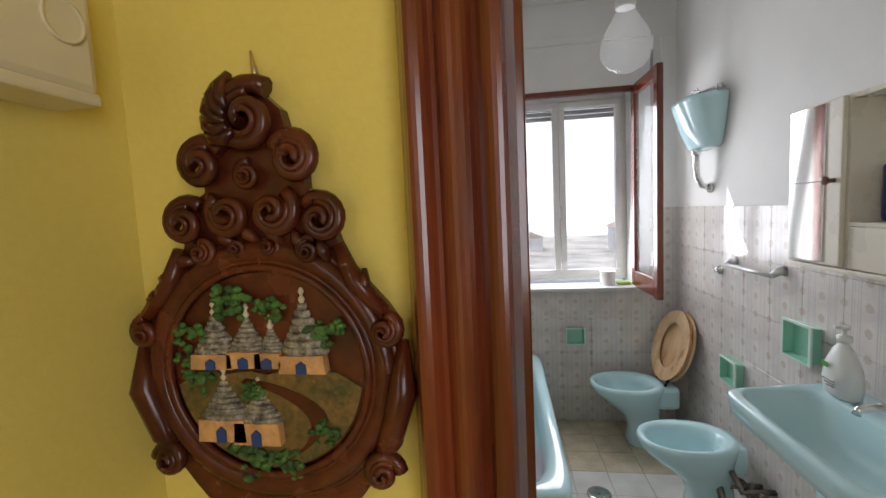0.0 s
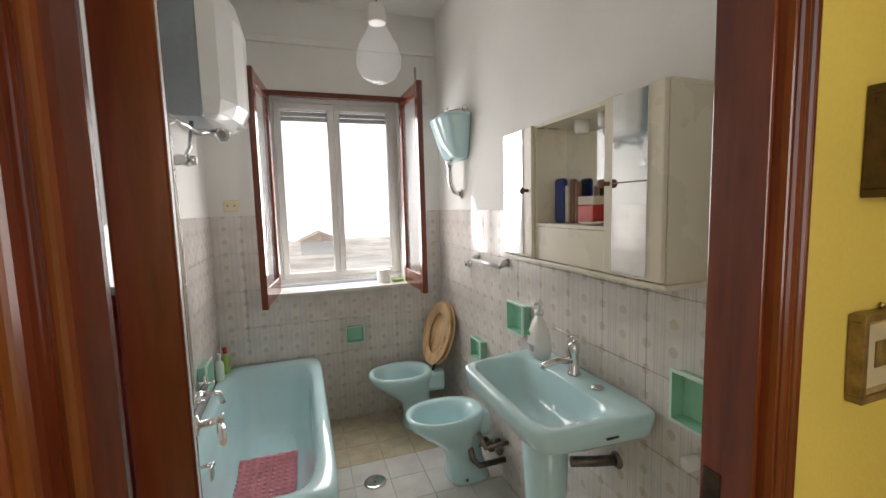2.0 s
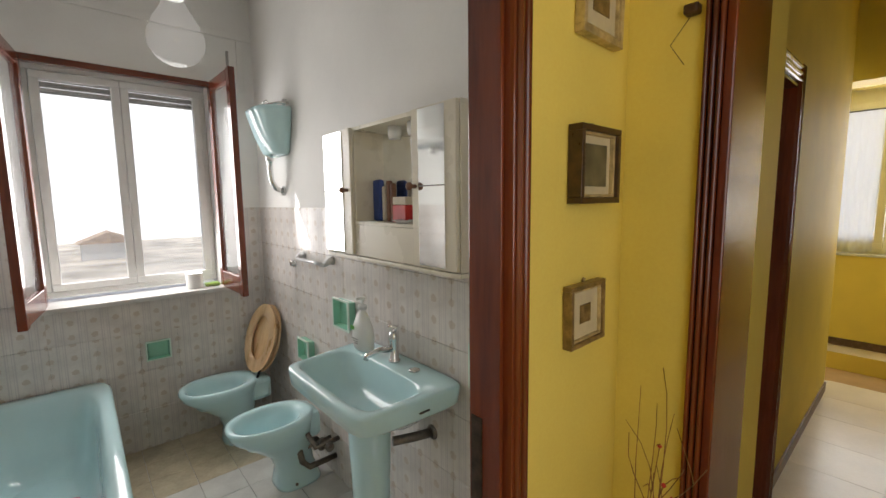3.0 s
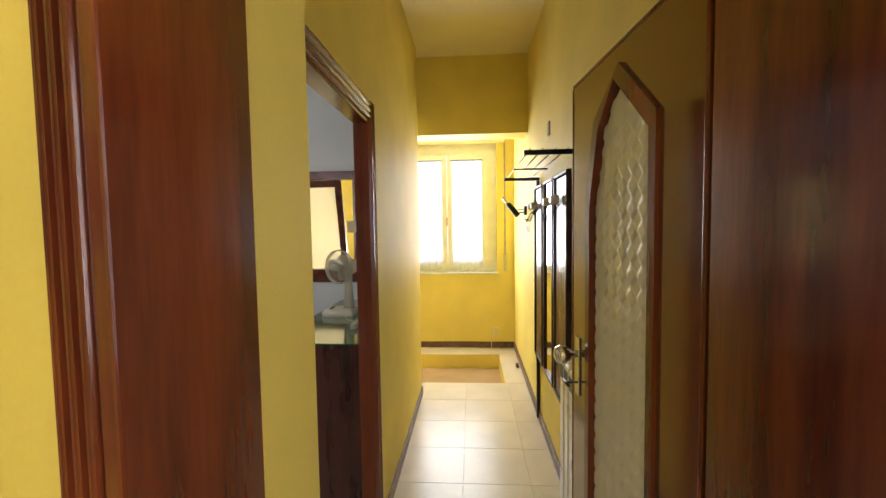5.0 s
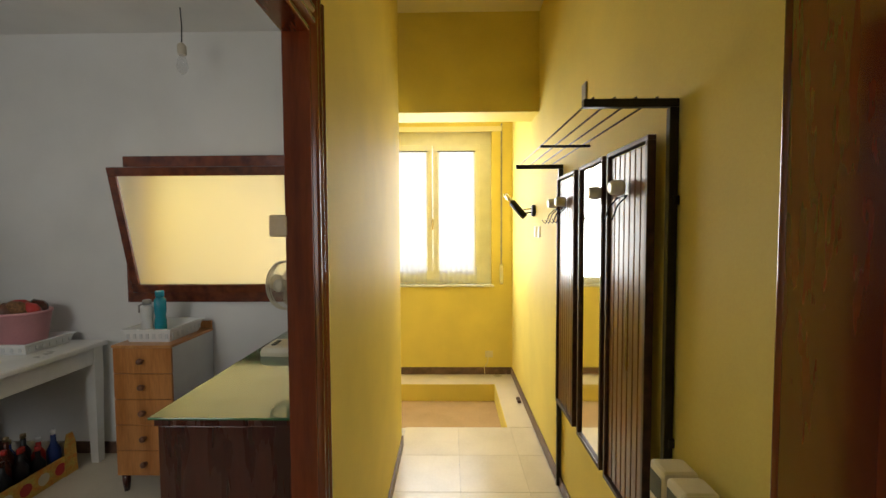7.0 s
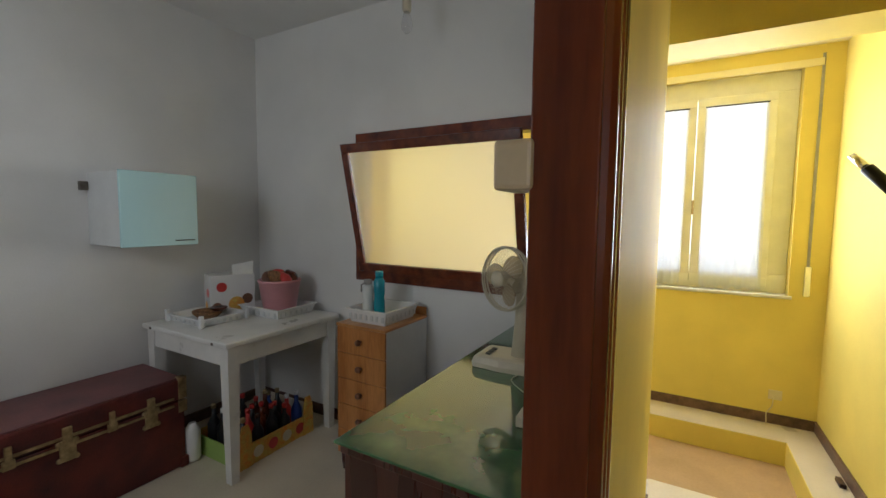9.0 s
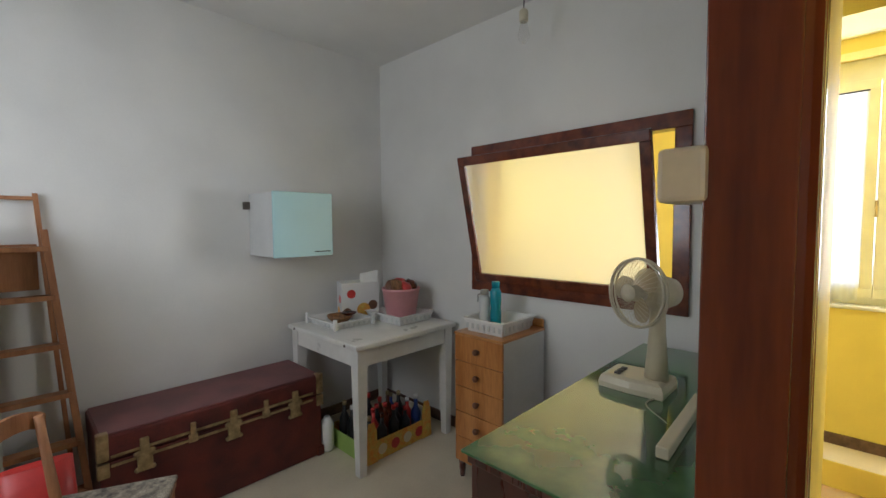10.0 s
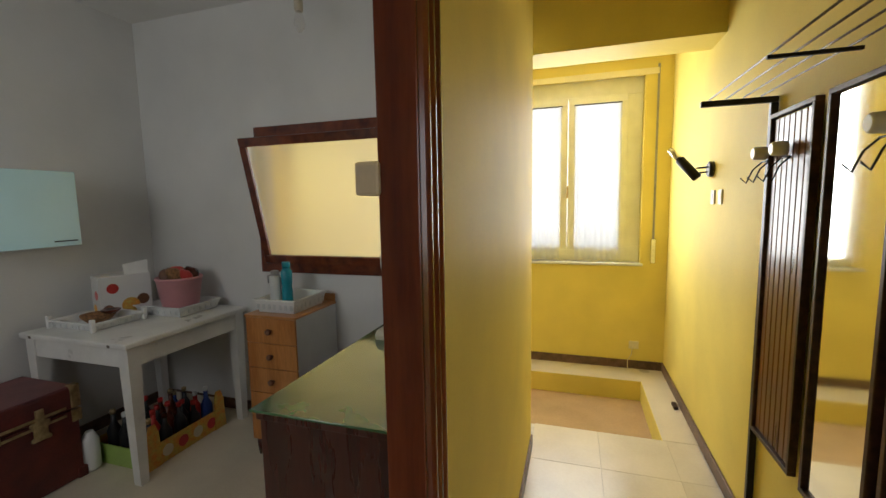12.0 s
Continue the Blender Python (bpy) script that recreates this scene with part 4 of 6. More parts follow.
bm = B()
lathe(bm, [(0.045, 0), (0.062, 0.01), (0.070, 0.05), (0.062, 0.10), (0.038, 0.15), (0.02, 0.17), (0.018, 0.18)], Matrix.Translation((1.865, 1.805, sz - 0.004)), 20, 0.55, 1)
part("body", bm, SOAPW, so)
bm = B()
lathe(bm, [(0.019, 0), (0.019, 0.02), (0.006, 0.022), (0.006, 0.04), (0.014, 0.042), (0.014, 0.052)], Matrix.Translation((1.865, 1.805, sz + 0.172)), 12)
box(bm, 1.835, 1.865, 1.798, 1.812, sz + 0.214, sz + 0.226, 0.003)
part("pump", bm, SOAPW, so)
bm = B()
box(bm, 1.8255, 1.8285, 1.815, 1.843, sz + 0.088, sz + 0.104)
part("label", bm, GREEN, so, "small green sticker")
for k in range(3):
    bm = B()
    box(bm, 1.8225, 1.8265, 1.785, 1.83 - 0.008 * k, sz + 0.05 - 0.009 * k, sz + 0.053 - 0.009 * k)
    part("print_line", bm, BLIND, so)

# wall cabinet with mirrors
mc = thing("mirror_cabinet", (1.88, 1.55, 1.3), "ivory bathroom cabinet with mirrored doors and an open shelf", "cabinet")
fx, c0, c1, cz0, cz1 = 1.81, 1.13, 1.96, 1.30, 1.80
m1, m2 = 1.343, 1.737
for name, b in [("top_panel", (c0, c1, cz1 - 0.014, cz1)), ("shelf", (m1 + 0.007, m2 - 0.007, 1.425, 1.437))] + [
        ("side_panel", (y0, y1, cz0, cz1 - 0.014)) for y0, y1 in ((c0, c0 + 0.014), (m1 - 0.007, m1 + 0.007), (m2 - 0.007, m2 + 0.007), (c1 - 0.014, c1))]:
    bm = B()
    box(bm, fx, BX1 - 0.004, *b, 0.001)
    part(name, bm, IVORY, mc)
bm = B()
box(bm, fx - 0.012, BX1 - 0.004, c0 - 0.01, c1 + 0.01, cz0 - 0.014, cz0, 0.003)
part("base_panel", bm, IVORY, mc)
bm = B()
box(bm, fx - 0.001, fx + 0.012, m1 + 0.008, m2 - 0.008, cz0 + 0.002, 1.424, 0.002)
part("drawer_front", bm, IVORY, mc)
bm = B()
box(bm, 1.944, 1.948, m1 + 0.007, m2 - 0.007, 1.438, cz1 - 0.015)
part("back_mirror", bm, MIRROR, mc, "mirror at the back of the open shelf")
for y0, y1, a, b, ky in ((c0, m1, 1.178, 1.303, 1.322), (m2, c1, 1.80, 1.955, 1.765)):
    bm = B()
    box(bm, fx - 0.016, fx - 0.001, y0 + 0.002, y1 - 0.002, cz0 + 0.004, cz1 - 0.002, 0.003)
    d = part("door", bm, IVORY, mc)
    bm = B()
    box(bm, fx - 0.020, fx - 0.0165, a, b, cz0 + 0.012, cz1 - 0.008, 0.001)
    sub("mirror", bm, MIRROR, d, "mirror panel")
    bm = B()
    box(bm, fx - 0.021, fx - 0.0195, a, b, 1.558, 1.562)
    sub("mirror_joint", bm, BLIND, d)
    bm = B()
    lathe(bm, [(0.007, 0), (0.006, 0.016), (0.013, 0.022), (0.012, 0.03), (0.004, 0.034)], Matrix.Translation((fx - 0.016, ky, 1.56)) @ Matrix.Rotation(radians(-90), 4, "Y"), 14)
    sub("handle", bm, BROWNPL, d, "brown turned wooden knob")
for y in (1.44, 1.56):
    lt = thing("shelf_lamp", (1.88, y, 1.74), "small white cup lamp under the cabinet top", "lamp", "cabinet lamps")
    bm = B()
    lathe(bm, [(0.022, 0), (0.026, 0.015), (0.026, 0.045)], Matrix.Translation((1.885, y, 1.741)), 16)
    part("cup", bm, ENAMEL, lt)
sb = thing("hairbrush", (1.88, 1.68, 1.437), "navy plastic hairbrush standing on the shelf", "brush")
bm = B()
box(bm, 1.875, 1.90, 1.655, 1.715, 1.437, 1.60, 0.012)
part("head", bm, NAVY, sb)
for y, h, w in ((1.632, 0.135, 0.018), (1.60, 0.155, 0.022), (1.575, 0.145, 0.02)):
    bm = B()
    box(bm, 1.872, 1.892, y - w / 2, y + w / 2, 1.437, 1.437 + h, 0.006)
    bt = thing("comb", (1.88, y, 1.437), "brown plastic comb standing on the shelf" if w > 0.018 else "white card packet standing on the shelf", "comb" if w > 0.018 else "packet")
    part("body", bm, BROWNPL if w > 0.018 else CARD, bt)
bm = B()
box(bm, 1.86, 1.91, 1.47, 1.55, 1.437, 1.50, 0.003)
bt = thing("packet", (1.885, 1.51, 1.437), "small red packet with a white top", "packet")
part("body", bm, RED, bt)
bm = B()
box(bm, 1.86, 1.91, 1.47, 1.55, 1.501, 1.53, 0.003)
part("lid", bm, CARD, bt, "white upper half")
bm = B()
lathe(bm, [(0.02, 0), (0.045, 0.012), (0.042, 0.012), (0.02, 0.004)], Matrix.Translation((1.84, 1.45, 1.437)), 20)
bt = thing("dish", (1.84, 1.45, 1.437), "small white dish on the cabinet shelf", "dish")
part("dish_body", bm, ENAMEL, bt)


def soap_dish(x, y, z, w, h, face, label):
    """A recessed tile dish; face tells the way it opens."""
    top = thing("soap_dish", (x, y, z), label, "soap dish", "tiled-in soap dishes")
    bm, rim = B(), B()
    dep = 0.045
    def at_(a, b, c):
        return Vector((x - c, y + a, z + b)) if face == "-x" else Vector((x + c, y + a, z + b)) if face == "+x" else Vector((x + a, y - c, z + b))
    def rect(a, b, c):
        return [at_(-a, -b, c), at_(a, -b, c), at_(a, b, c), at_(-a, b, c)]
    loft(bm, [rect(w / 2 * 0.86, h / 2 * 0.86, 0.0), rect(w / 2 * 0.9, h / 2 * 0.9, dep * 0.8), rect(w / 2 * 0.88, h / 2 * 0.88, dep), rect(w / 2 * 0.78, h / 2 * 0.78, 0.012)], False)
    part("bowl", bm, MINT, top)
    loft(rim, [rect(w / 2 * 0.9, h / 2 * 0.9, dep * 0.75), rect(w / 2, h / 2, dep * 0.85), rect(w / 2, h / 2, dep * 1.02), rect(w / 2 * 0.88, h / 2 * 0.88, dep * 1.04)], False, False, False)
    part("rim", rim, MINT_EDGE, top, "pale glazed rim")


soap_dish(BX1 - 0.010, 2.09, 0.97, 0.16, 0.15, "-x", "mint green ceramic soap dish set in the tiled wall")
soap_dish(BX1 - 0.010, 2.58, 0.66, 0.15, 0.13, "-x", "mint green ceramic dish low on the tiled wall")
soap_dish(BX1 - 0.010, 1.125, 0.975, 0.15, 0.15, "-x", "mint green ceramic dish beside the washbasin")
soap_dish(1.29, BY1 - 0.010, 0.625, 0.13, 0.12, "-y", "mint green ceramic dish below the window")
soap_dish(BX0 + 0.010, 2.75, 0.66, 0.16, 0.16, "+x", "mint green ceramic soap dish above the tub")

# toilet cistern high on the wall
cs = thing("cistern", (1.87, 2.86, 1.8), "aqua ceramic high-level cistern on the wall", "cistern")
bm = B()


def cloop(z, d, w0, w1):
    n = 20
    pts = [(BX1 - 0.004, 2.87 + w1, z)]
    for q in range(n + 1):
        a = math.pi / 2 - math.pi * q / n
        pts.append((BX1 - 0.01 - d * abs(math.cos(a)) ** 0.6, 2.87 + w0 * math.copysign(abs(math.sin(a)) ** 0.8, math.sin(a)), z))
    pts.append((BX1 - 0.004, 2.87 - w1, z))
    return pts


loft(bm, [cloop(1.795, 0.06, 0.10, 0.09), cloop(1.81, 0.09, 0.13, 0.12), cloop(1.90, 0.13, 0.16, 0.15), cloop(2.03, 0.17, 0.185, 0.18), cloop(2.05, 0.175, 0.188, 0.183), cloop(2.062, 0.165, 0.18, 0.176)], True)
part("tank", bm, AQUA, cs)
bm = B()
tube(bm, [(1.88, 2.87, 1.80), (1.88, 2.87, 1.70), (1.885, 2.87, 1.645), (1.91, 2.87, 1.60), (1.955, 2.87, 1.585)], 0.016)
lathe(bm, [(0.024, 0), (0.024, 0.03)], Matrix.Translation((1.88, 2.87, 1.765)), 14)
lathe(bm, [(0.03, 0), (0.026, 0.012)], Matrix.Translation((1.957, 2.87, 1.585)) @ Matrix.Rotation(radians(-90), 4, "Y"), 14)
part("flush_pipe", bm, CHROME, cs, "chromed flush pipe")
bm = B()
tube(bm, [(1.955, 2.72, 2.085), (1.90, 2.74, 2.085), (1.87, 2.80, 2.08), (1.86, 2.86, 2.075)], 0.008)
lathe(bm, [(0.014, 0), (0.014, 0.03)], Matrix.Translation((1.93, 2.725, 2.072)), 10)
tube(bm, [(1.88, 2.80, 2.07), (1.87, 2.84, 2.11), (1.87, 2.90, 2.11), (1.88, 2.93, 2.07)], 0.004, 8)
part("inlet_valve", bm, CHROME, cs)
rl = thing("towel_rail", (1.92, 2.5, 1.18), "short chrome towel bracket on the tiles", "towel rail")
bm = B()
lathe(bm, [(0.024, 0), (0.024, 0.01), (0.014, 0.016), (0.014, 0.03)], Matrix.Translation((BX1 - 0.008, 2.74, 1.15)) @ Matrix.Rotation(radians(-90), 4, "Y"), 16)
part("rosette", bm, CHROME, rl)
bm = B()
for y in (2.60, 2.24):
    tube(bm, [(BX1 - 0.009, y, 1.215), (BX1 - 0.03, y, 1.213), (BX1 - 0.055, y, 1.197)], [0.022, 0.017, 0.013], 14)
tube(bm, [(BX1 - 0.052, 2.235, 1.195), (BX1 - 0.052, 2.60, 1.195)], 0.009, 12)
part("bar", bm, SATIN, rl)
bm = B()
lathe(bm, [(0.02, 0), (0.022, 0.02), (0.02, 0.05), (0.008, 0.055)], Matrix.Translation((BX1 - 0.008, 1.14, 0.80)) @ Matrix.Rotation(radians(-90), 4, "Y"), 16)
tagged(new("paper_holder_knob", finish(bm, "paper_holder_knob", ENAMEL)), "white ceramic knob on the tiled wall", "knob")

# water heater
wh = thing("water_heater", (0.5, 2.7, 1.93), "white electric water heater with a grey side", "water heater")
bm = B()


def hloop(k, z):
    base = [(0.592, 2.45), (0.66, 2.50), (0.715, 2.62), (0.742, 2.76), (0.745, 2.90), (0.70, 2.965), (0.592, 2.98)]
    return [(0.59 + (a - 0.59) * k, 2.72 + (b - 2.72) * (1 - (1 - k) * 0.35), z) for a, b in base]


loft(bm, [hloop(0.45, 1.93), hloop(0.8, 1.955), hloop(1, 2.02), hloop(1, 2.42), hloop(0.85, 2.52), hloop(0.5, 2.60)], False)
part("cover", bm, ENAMEL, wh)
bm = B()
box(bm, BX0 + 0.03, 0.591, 2.45, 2.98, 1.93, 2.60, 0.01)
part("casing", bm, GREYPAN, wh, "grey casing at the wall")
bm = B()
box(bm, BX0 + 0.001, BX0 + 0.03, 2.60, 2.80, 2.2, 2.5, 0.004)
part("bracket", bm, GREYPAN, wh)
bm = B()
lathe(bm, [(0.03, 0), (0.028, 0.016), (0.01, 0.02)], Matrix.Translation((0.69, 2.80, 1.962)) @ Matrix.Rotation(radians(150), 4, "X"), 16)
part("thermostat_knob", bm, ENAMEL, wh)
sw = thing("shower_set", (0.45, 2.6, 1.75), "chrome wall shower fittings with a hanging hose", "shower")
bm = B()
tube(bm, [(BX0 + 0.002, 2.35, 1.95), (0.50, 2.42, 1.90), (0.55, 2.50, 1.87), (0.64, 2.62, 1.90)], 0.011)
lathe(bm, [(0.012, 0), (0.02, 0.02), (0.034, 0.035), (0.034, 0.05), (0.02, 0.054)], Matrix.Translation((0.64, 2.63, 1.90)) @ Matrix.Rotation(radians(120), 4, "X"), 16)
part("shower_head", bm, CHROME, sw)
bm = B()
tube(bm, [(BX0 + 0.002, 2.46, 1.74), (0.50, 2.46, 1.74)], 0.02)
tube(bm, [(0.50, 2.46, 1.74), (0.52, 2.50, 1.80), (0.53, 2.53, 1.92)], 0.009)
tube(bm, [(0.50, 2.40, 1.74), (0.50, 2.52, 1.74)], 0.022)
lathe(bm, [(0.024, 0), (0.02, 0.03), (0.008, 0.034)], Matrix.Translation((0.52, 2.46, 1.74)) @ Matrix.Rotation(radians(90), 4, "Y"), 12)
part("wall_valve", bm, CHROME, sw)
bm = B()
pts = [(0.475, 2.38 + 0.03 * math.sin(3 * f), 1.88 - 1.2 * f) for f in [q / 24 for q in range(25)]]
tube(bm, [(0.54, 2.46, 1.88), (0.50, 2.40, 1.90)] + pts + [(0.475, 2.43, 0.66)], 0.007, 8)
part("hose", bm, CHROME, sw, "grey metal shower hose")
bt_ = thing("bath_tap", (0.46, 2.46, 0.65), "chrome two-handled bath mixer", "tap")
bm = B()
tube(bm, [(BX0 + 0.004, 2.46, 0.68), (0.50, 2.46, 0.68)], 0.018)
tube(bm, [(0.485, 2.36, 0.68), (0.485, 2.56, 0.68)], 0.017)
tube(bm, [(0.50, 2.46, 0.68), (0.56, 2.47, 0.67), (0.575, 2.47, 0.62)], [0.014, 0.013, 0.012])
part("body", bm, CHROME, bt_)
for y in (2.35, 2.57):
    bm = B()
    tube(bm, [(0.455, y, 0.69), (0.525, y, 0.69)], 0.008, 8)
    tube(bm, [(0.485, y, 0.655), (0.485, y, 0.725)], 0.008, 8)
    part("handle", bm, CHROME, bt_)
for x, y, c1_, c2_ in ((0.47, 3.22, LIME, RED), (0.455, 3.10, MINT_EDGE, ENAMEL)):
    bo = thing("shampoo_bottle", (x, y, tz), "green shampoo bottle with a red cap on the tub edge" if c2_ is RED else "pale bottle with a white cap on the tub edge", "bottle")
    bm = B()
    lathe(bm, [(0.022, 0), (0.026, 0.01), (0.026, 0.10), (0.012, 0.125)], Matrix.Translation((x, y, tz + 0.001)), 14)
    part("body", bm, c1_, bo)
    bm = B()
    lathe(bm, [(0.013, 0), (0.013, 0.035), (0.009, 0.04)], Matrix.Translation((x, y, tz + 0.127)), 12)
    part("cap", bm, c2_, bo)
tw = thing("towel", (0.6, 1.0, 0.7), "red-pink towel hanging behind the bathroom door", "towel")
bm = B()
g = {}
for i in range(13):
    for j in range(13):
        f = j / 12
        g[i, j] = bm.verts.new((BX0 + 0.02 + 0.0205 * i, 1.12 + 0.018 * math.sin(i * 1.5 + f) * (0.5 + f), 1.385 - 0.80 * f))
for i in range(12):
    for j in range(12):
        bm.faces.new((g[i, j], g[i + 1, j], g[i + 1, j + 1], g[i, j + 1])).smooth = True
bmesh.ops.solidify(bm, geom=bm.faces[:], thickness=0.008)
part("cloth", bm, TOWEL, tw)
bm = B()
tube(bm, [(BX0 + 0.004, 1.12, 1.39), (0.70, 1.12, 1.39)], 0.008)
part("rail", bm, CHROME, tw, "chrome rail")
# small fittings
fd = thing("floor_drain", (1.275, 2.54, 0), "round chrome floor drain cover", "drain")
bm = B()
lathe(bm, [(0.062, 0.001), (0.06, 0.006), (0.045, 0.008), (0.02, 0.007)], Matrix.Translation((1.275, 2.54, 0)), 28)
part("cover", bm, CHROME, fd)
bm = B()
lathe(bm, [(0.006, 0.0), (0.006, 0.003)], Matrix.Translation((1.275, 2.54, 0.0075)), 10)
part("screw", bm, STEELDARK, fd)
pl = thing("pendant_lamp", (1.305, 2.1, 2.1), "clear glass pear-shaped pendant lamp with a hanging cord", "lamp")
bm = B()
c = Matrix.Translation((1.305, 2.1, 2.02))
lathe(bm, [(0.03, 0.0), (0.065, 0.018), (0.092, 0.06), (0.094, 0.10), (0.075, 0.15), (0.045, 0.20), (0.032, 0.235)], c, 32)
part("globe", bm, GLOBE, pl)
bm = B()
lathe(bm, [(0.034, 0.232), (0.04, 0.25), (0.036, 0.295), (0.015, 0.31)], c, 20)
part("lamp_holder", bm, ENAMEL, pl)
bm = B()
tube(bm, [(1.305, 2.1, 2.32), (1.305, 2.1, BZ)], 0.003, 6)
part("cord", bm, BLACK, pl)
tr_ = thing("toilet_roll", (1.52, 3.42, bz0), "white toilet roll on the window sill", "toilet roll")
bm = B()
loft(bm, [oval(1.53, 3.40, zz, r, r, 22) for zz, r in ((bz0 + 0.007, 0.02), (bz0 + 0.007, 0.05), (bz0 + 0.105, 0.05), (bz0 + 0.105, 0.02), (bz0 + 0.03, 0.02))], False)
part("roll", bm, ENAMEL, tr_)
bm = B()
box(bm, 1.59, 1.68, 3.37, 3.43, bz0 + 0.007, bz0 + 0.03, 0.008)
tagged(new("sponge", finish(bm, "sponge", LIME)), "yellow-green sponge on the window sill", "sponge")
ot = thing("socket", (0.555, BY1, 1.55), "cream electrical socket above the tiles", "socket")
bm = B()
box(bm, 0.51, 0.60, BY1 - 0.009, BY1, 1.515, 1.585, 0.003)
part("plate", bm, CREATE, ot)
for k in (-0.02, 0.02):
    bm = B()
    box(bm, 0.555 + k - 0.006, 0.555 + k + 0.006, BY1 - 0.011, BY1 - 0.009, 1.545, 1.557)
    part("outlet", bm, BLIND, ot)
# ---------------------------------------------------------------- lobby
def spiral(bm, cx, cz, r, turns, start, y, thick, hand=1):
    pts, rad = [], []
    n = int(18 * turns)
    for k in range(n + 1):
        f = k / n
        a = start + hand * 2 * math.pi * turns * f
        q = r * (1 - 0.82 * f)
        pts.append((cx + q * math.cos(a), y - 0.008 * f, cz + q * math.sin(a)))
        rad.append(thick * (1 - 0.45 * f))
    tube(bm, pts, rad, 8)


pq = thing("carved_plaque", (0.635, WY, 1.4), "dark brown carved wall plaque with a painted relief of trulli houses", "plaque")
PC, PZC, PR = 0.632, 1.40, 0.098
py = WY - 0.012
bm = B()
outline = [(0.0, 1.262), (0.05, 1.27), (0.075, 1.30), (0.10, 1.335), (0.114, 1.38), (0.113, 1.41), (0.105, 1.418), (0.11, 1.437), (0.10, 1.452), (0.08, 1.475), (0.068, 1.492),
           (0.063, 1.51), (0.058, 1.535), (0.042, 1.545), (0.042, 1.57), (0.030, 1.588), (0.026, 1.605), (0.012, 1.618), (0.0, 1.62)]
poly = [(PC + a, b) for a, b in outline] + [(PC - a, b) for a, b in outline[-2:0:-1]]
slab(bm, poly, "y", WY - 0.014, WY - 0.001)
part("backboard", bm, CARVED, pq)
for r, d, th in ((0.097, 0.012, 0.010), (0.085, 0.019, 0.0035), (0.0895, 0.017, 0.003), (0.106, 0.012, 0.004)):
    bm = B()
    pts = [(PC + r * math.cos(a), WY - d, PZC + r * math.sin(a) * 1.0) for a in [2 * math.pi * k / 48 for k in range(49)]]
    tube(bm, pts, th, 8, False)
    part("ring", bm, CARVED, pq)
for cx, cz, r, st, hd, th in ((0.003, 1.598, 0.027, 0.9, 1, 0.008), (0.037, 1.566, 0.019, 2.6, -1, 0.007), (-0.037, 1.566, 0.019, 0.5, 1, 0.007), (0.056, 1.520, 0.018, 2.4, -1, 0.006), (-0.056, 1.522, 0.018, 0.7, 1, 0.006),
                              (0.018, 1.527, 0.018, 1.0, -1, 0.006), (-0.019, 1.527, 0.018, 2.2, 1, 0.006), (0.100, 1.434, 0.012, 1.5, -1, 0.005), (-0.102, 1.434, 0.012, 1.6, 1, 0.005), (0.044, 1.497, 0.010, 1.0, 1, 0.004),
                              (-0.044, 1.497, 0.010, 2.0, -1, 0.004), (0.092, 1.322, 0.014, 0.0, 1, 0.006), (-0.092, 1.325, 0.013, 3.0, -1, 0.006), (0.0, 1.556, 0.011, 1.5, 1, 0.004), (0.012, 1.500, 0.007, 0.5, -1, 0.003), (-0.014, 1.501, 0.007, 2.5, 1, 0.003)):
    bm = B()
    spiral(bm, PC + cx, cz, r, 1.5, st, WY - 0.018, th, hd)
    spiral(bm, PC + cx, cz, r * 0.74, 1.1, st + 0.5 * hd, WY - 0.022, th * 0.5, hd)
    part("scroll", bm, CARVED, pq)
for k in range(5):
    bm = B()
    a = 1.9 + 0.38 * k
    tube(bm, [(PC + 0.003 + q * math.cos(a + 0.25 * n), WY - 0.02 - 0.003 * n, 1.598 + q * math.sin(a + 0.25 * n)) for n, q in enumerate((0.036, 0.030, 0.022, 0.012))], [0.003, 0.006, 0.0055, 0.002], 8)
    part("crest_leaf", bm, CARVED, pq)
for k in range(11):
    bm = B()
    a = 0.62 + 0.185 * k
    tube(bm, [(PC + q * math.cos(a + 0.07 * n), WY - 0.015 - 0.004 * (n == 1), PZC + q * math.sin(a + 0.07 * n)) for n, q in enumerate((0.104, 0.111, 0.118))], [0.003, 0.006, 0.002], 8)
    part("leaf_tongue", bm, CARVED, pq)
for s in (-1, 1):
    bm = B()
    tube(bm, [(PC + s * 0.066, WY - 0.016, 1.50), (PC + s * 0.078, WY - 0.018, 1.472), (PC + s * 0.10, WY - 0.018, 1.448)], [0.006, 0.008, 0.006], 8)
    tube(bm, [(PC + s * 0.112, WY - 0.012, 1.425), (PC + s * 0.110, WY - 0.018, 1.385), (PC + s * 0.098, WY - 0.016, 1.345), (PC + s * 0.085, WY - 0.012, 1.325)], [0.004, 0.012, 0.010, 0.005], 10)
    part("acanthus_leaf", bm, CARVED, pq)
bm = B()
tube(bm, [(PC + 0.006, WY - 0.006, 1.625), (PC + 0.002, WY - 0.006, 1.652)], [0.004, 0.001], 6)
part("hanging_nail", bm, BRASS, pq)
bm = B()
loft(bm, [[(PC + r * math.cos(a), y, PZC + r * math.sin(a)) for a in [2 * math.pi * k / 40 for k in range(40)]] for r, y in ((0.082, WY - 0.0145), (0.081, WY - 0.0165))], False)
part("painted_ground", bm, CARVED, pq)
bm = B()
slab(bm, [(PC + 0.079 * math.cos(a), PZC + 0.079 * math.sin(a)) for a in [radians(188 + 164 * q / 24) for q in range(25)]] + [(PC + 0.06 - 0.012 * q, PZC + 0.002 * math.sin(2.2 * q)) for q in range(11)], "y", WY - 0.0185, WY - 0.0166)
part("painted_field", bm, EARTHP, pq, "brown and green painted fields")
bm = B()
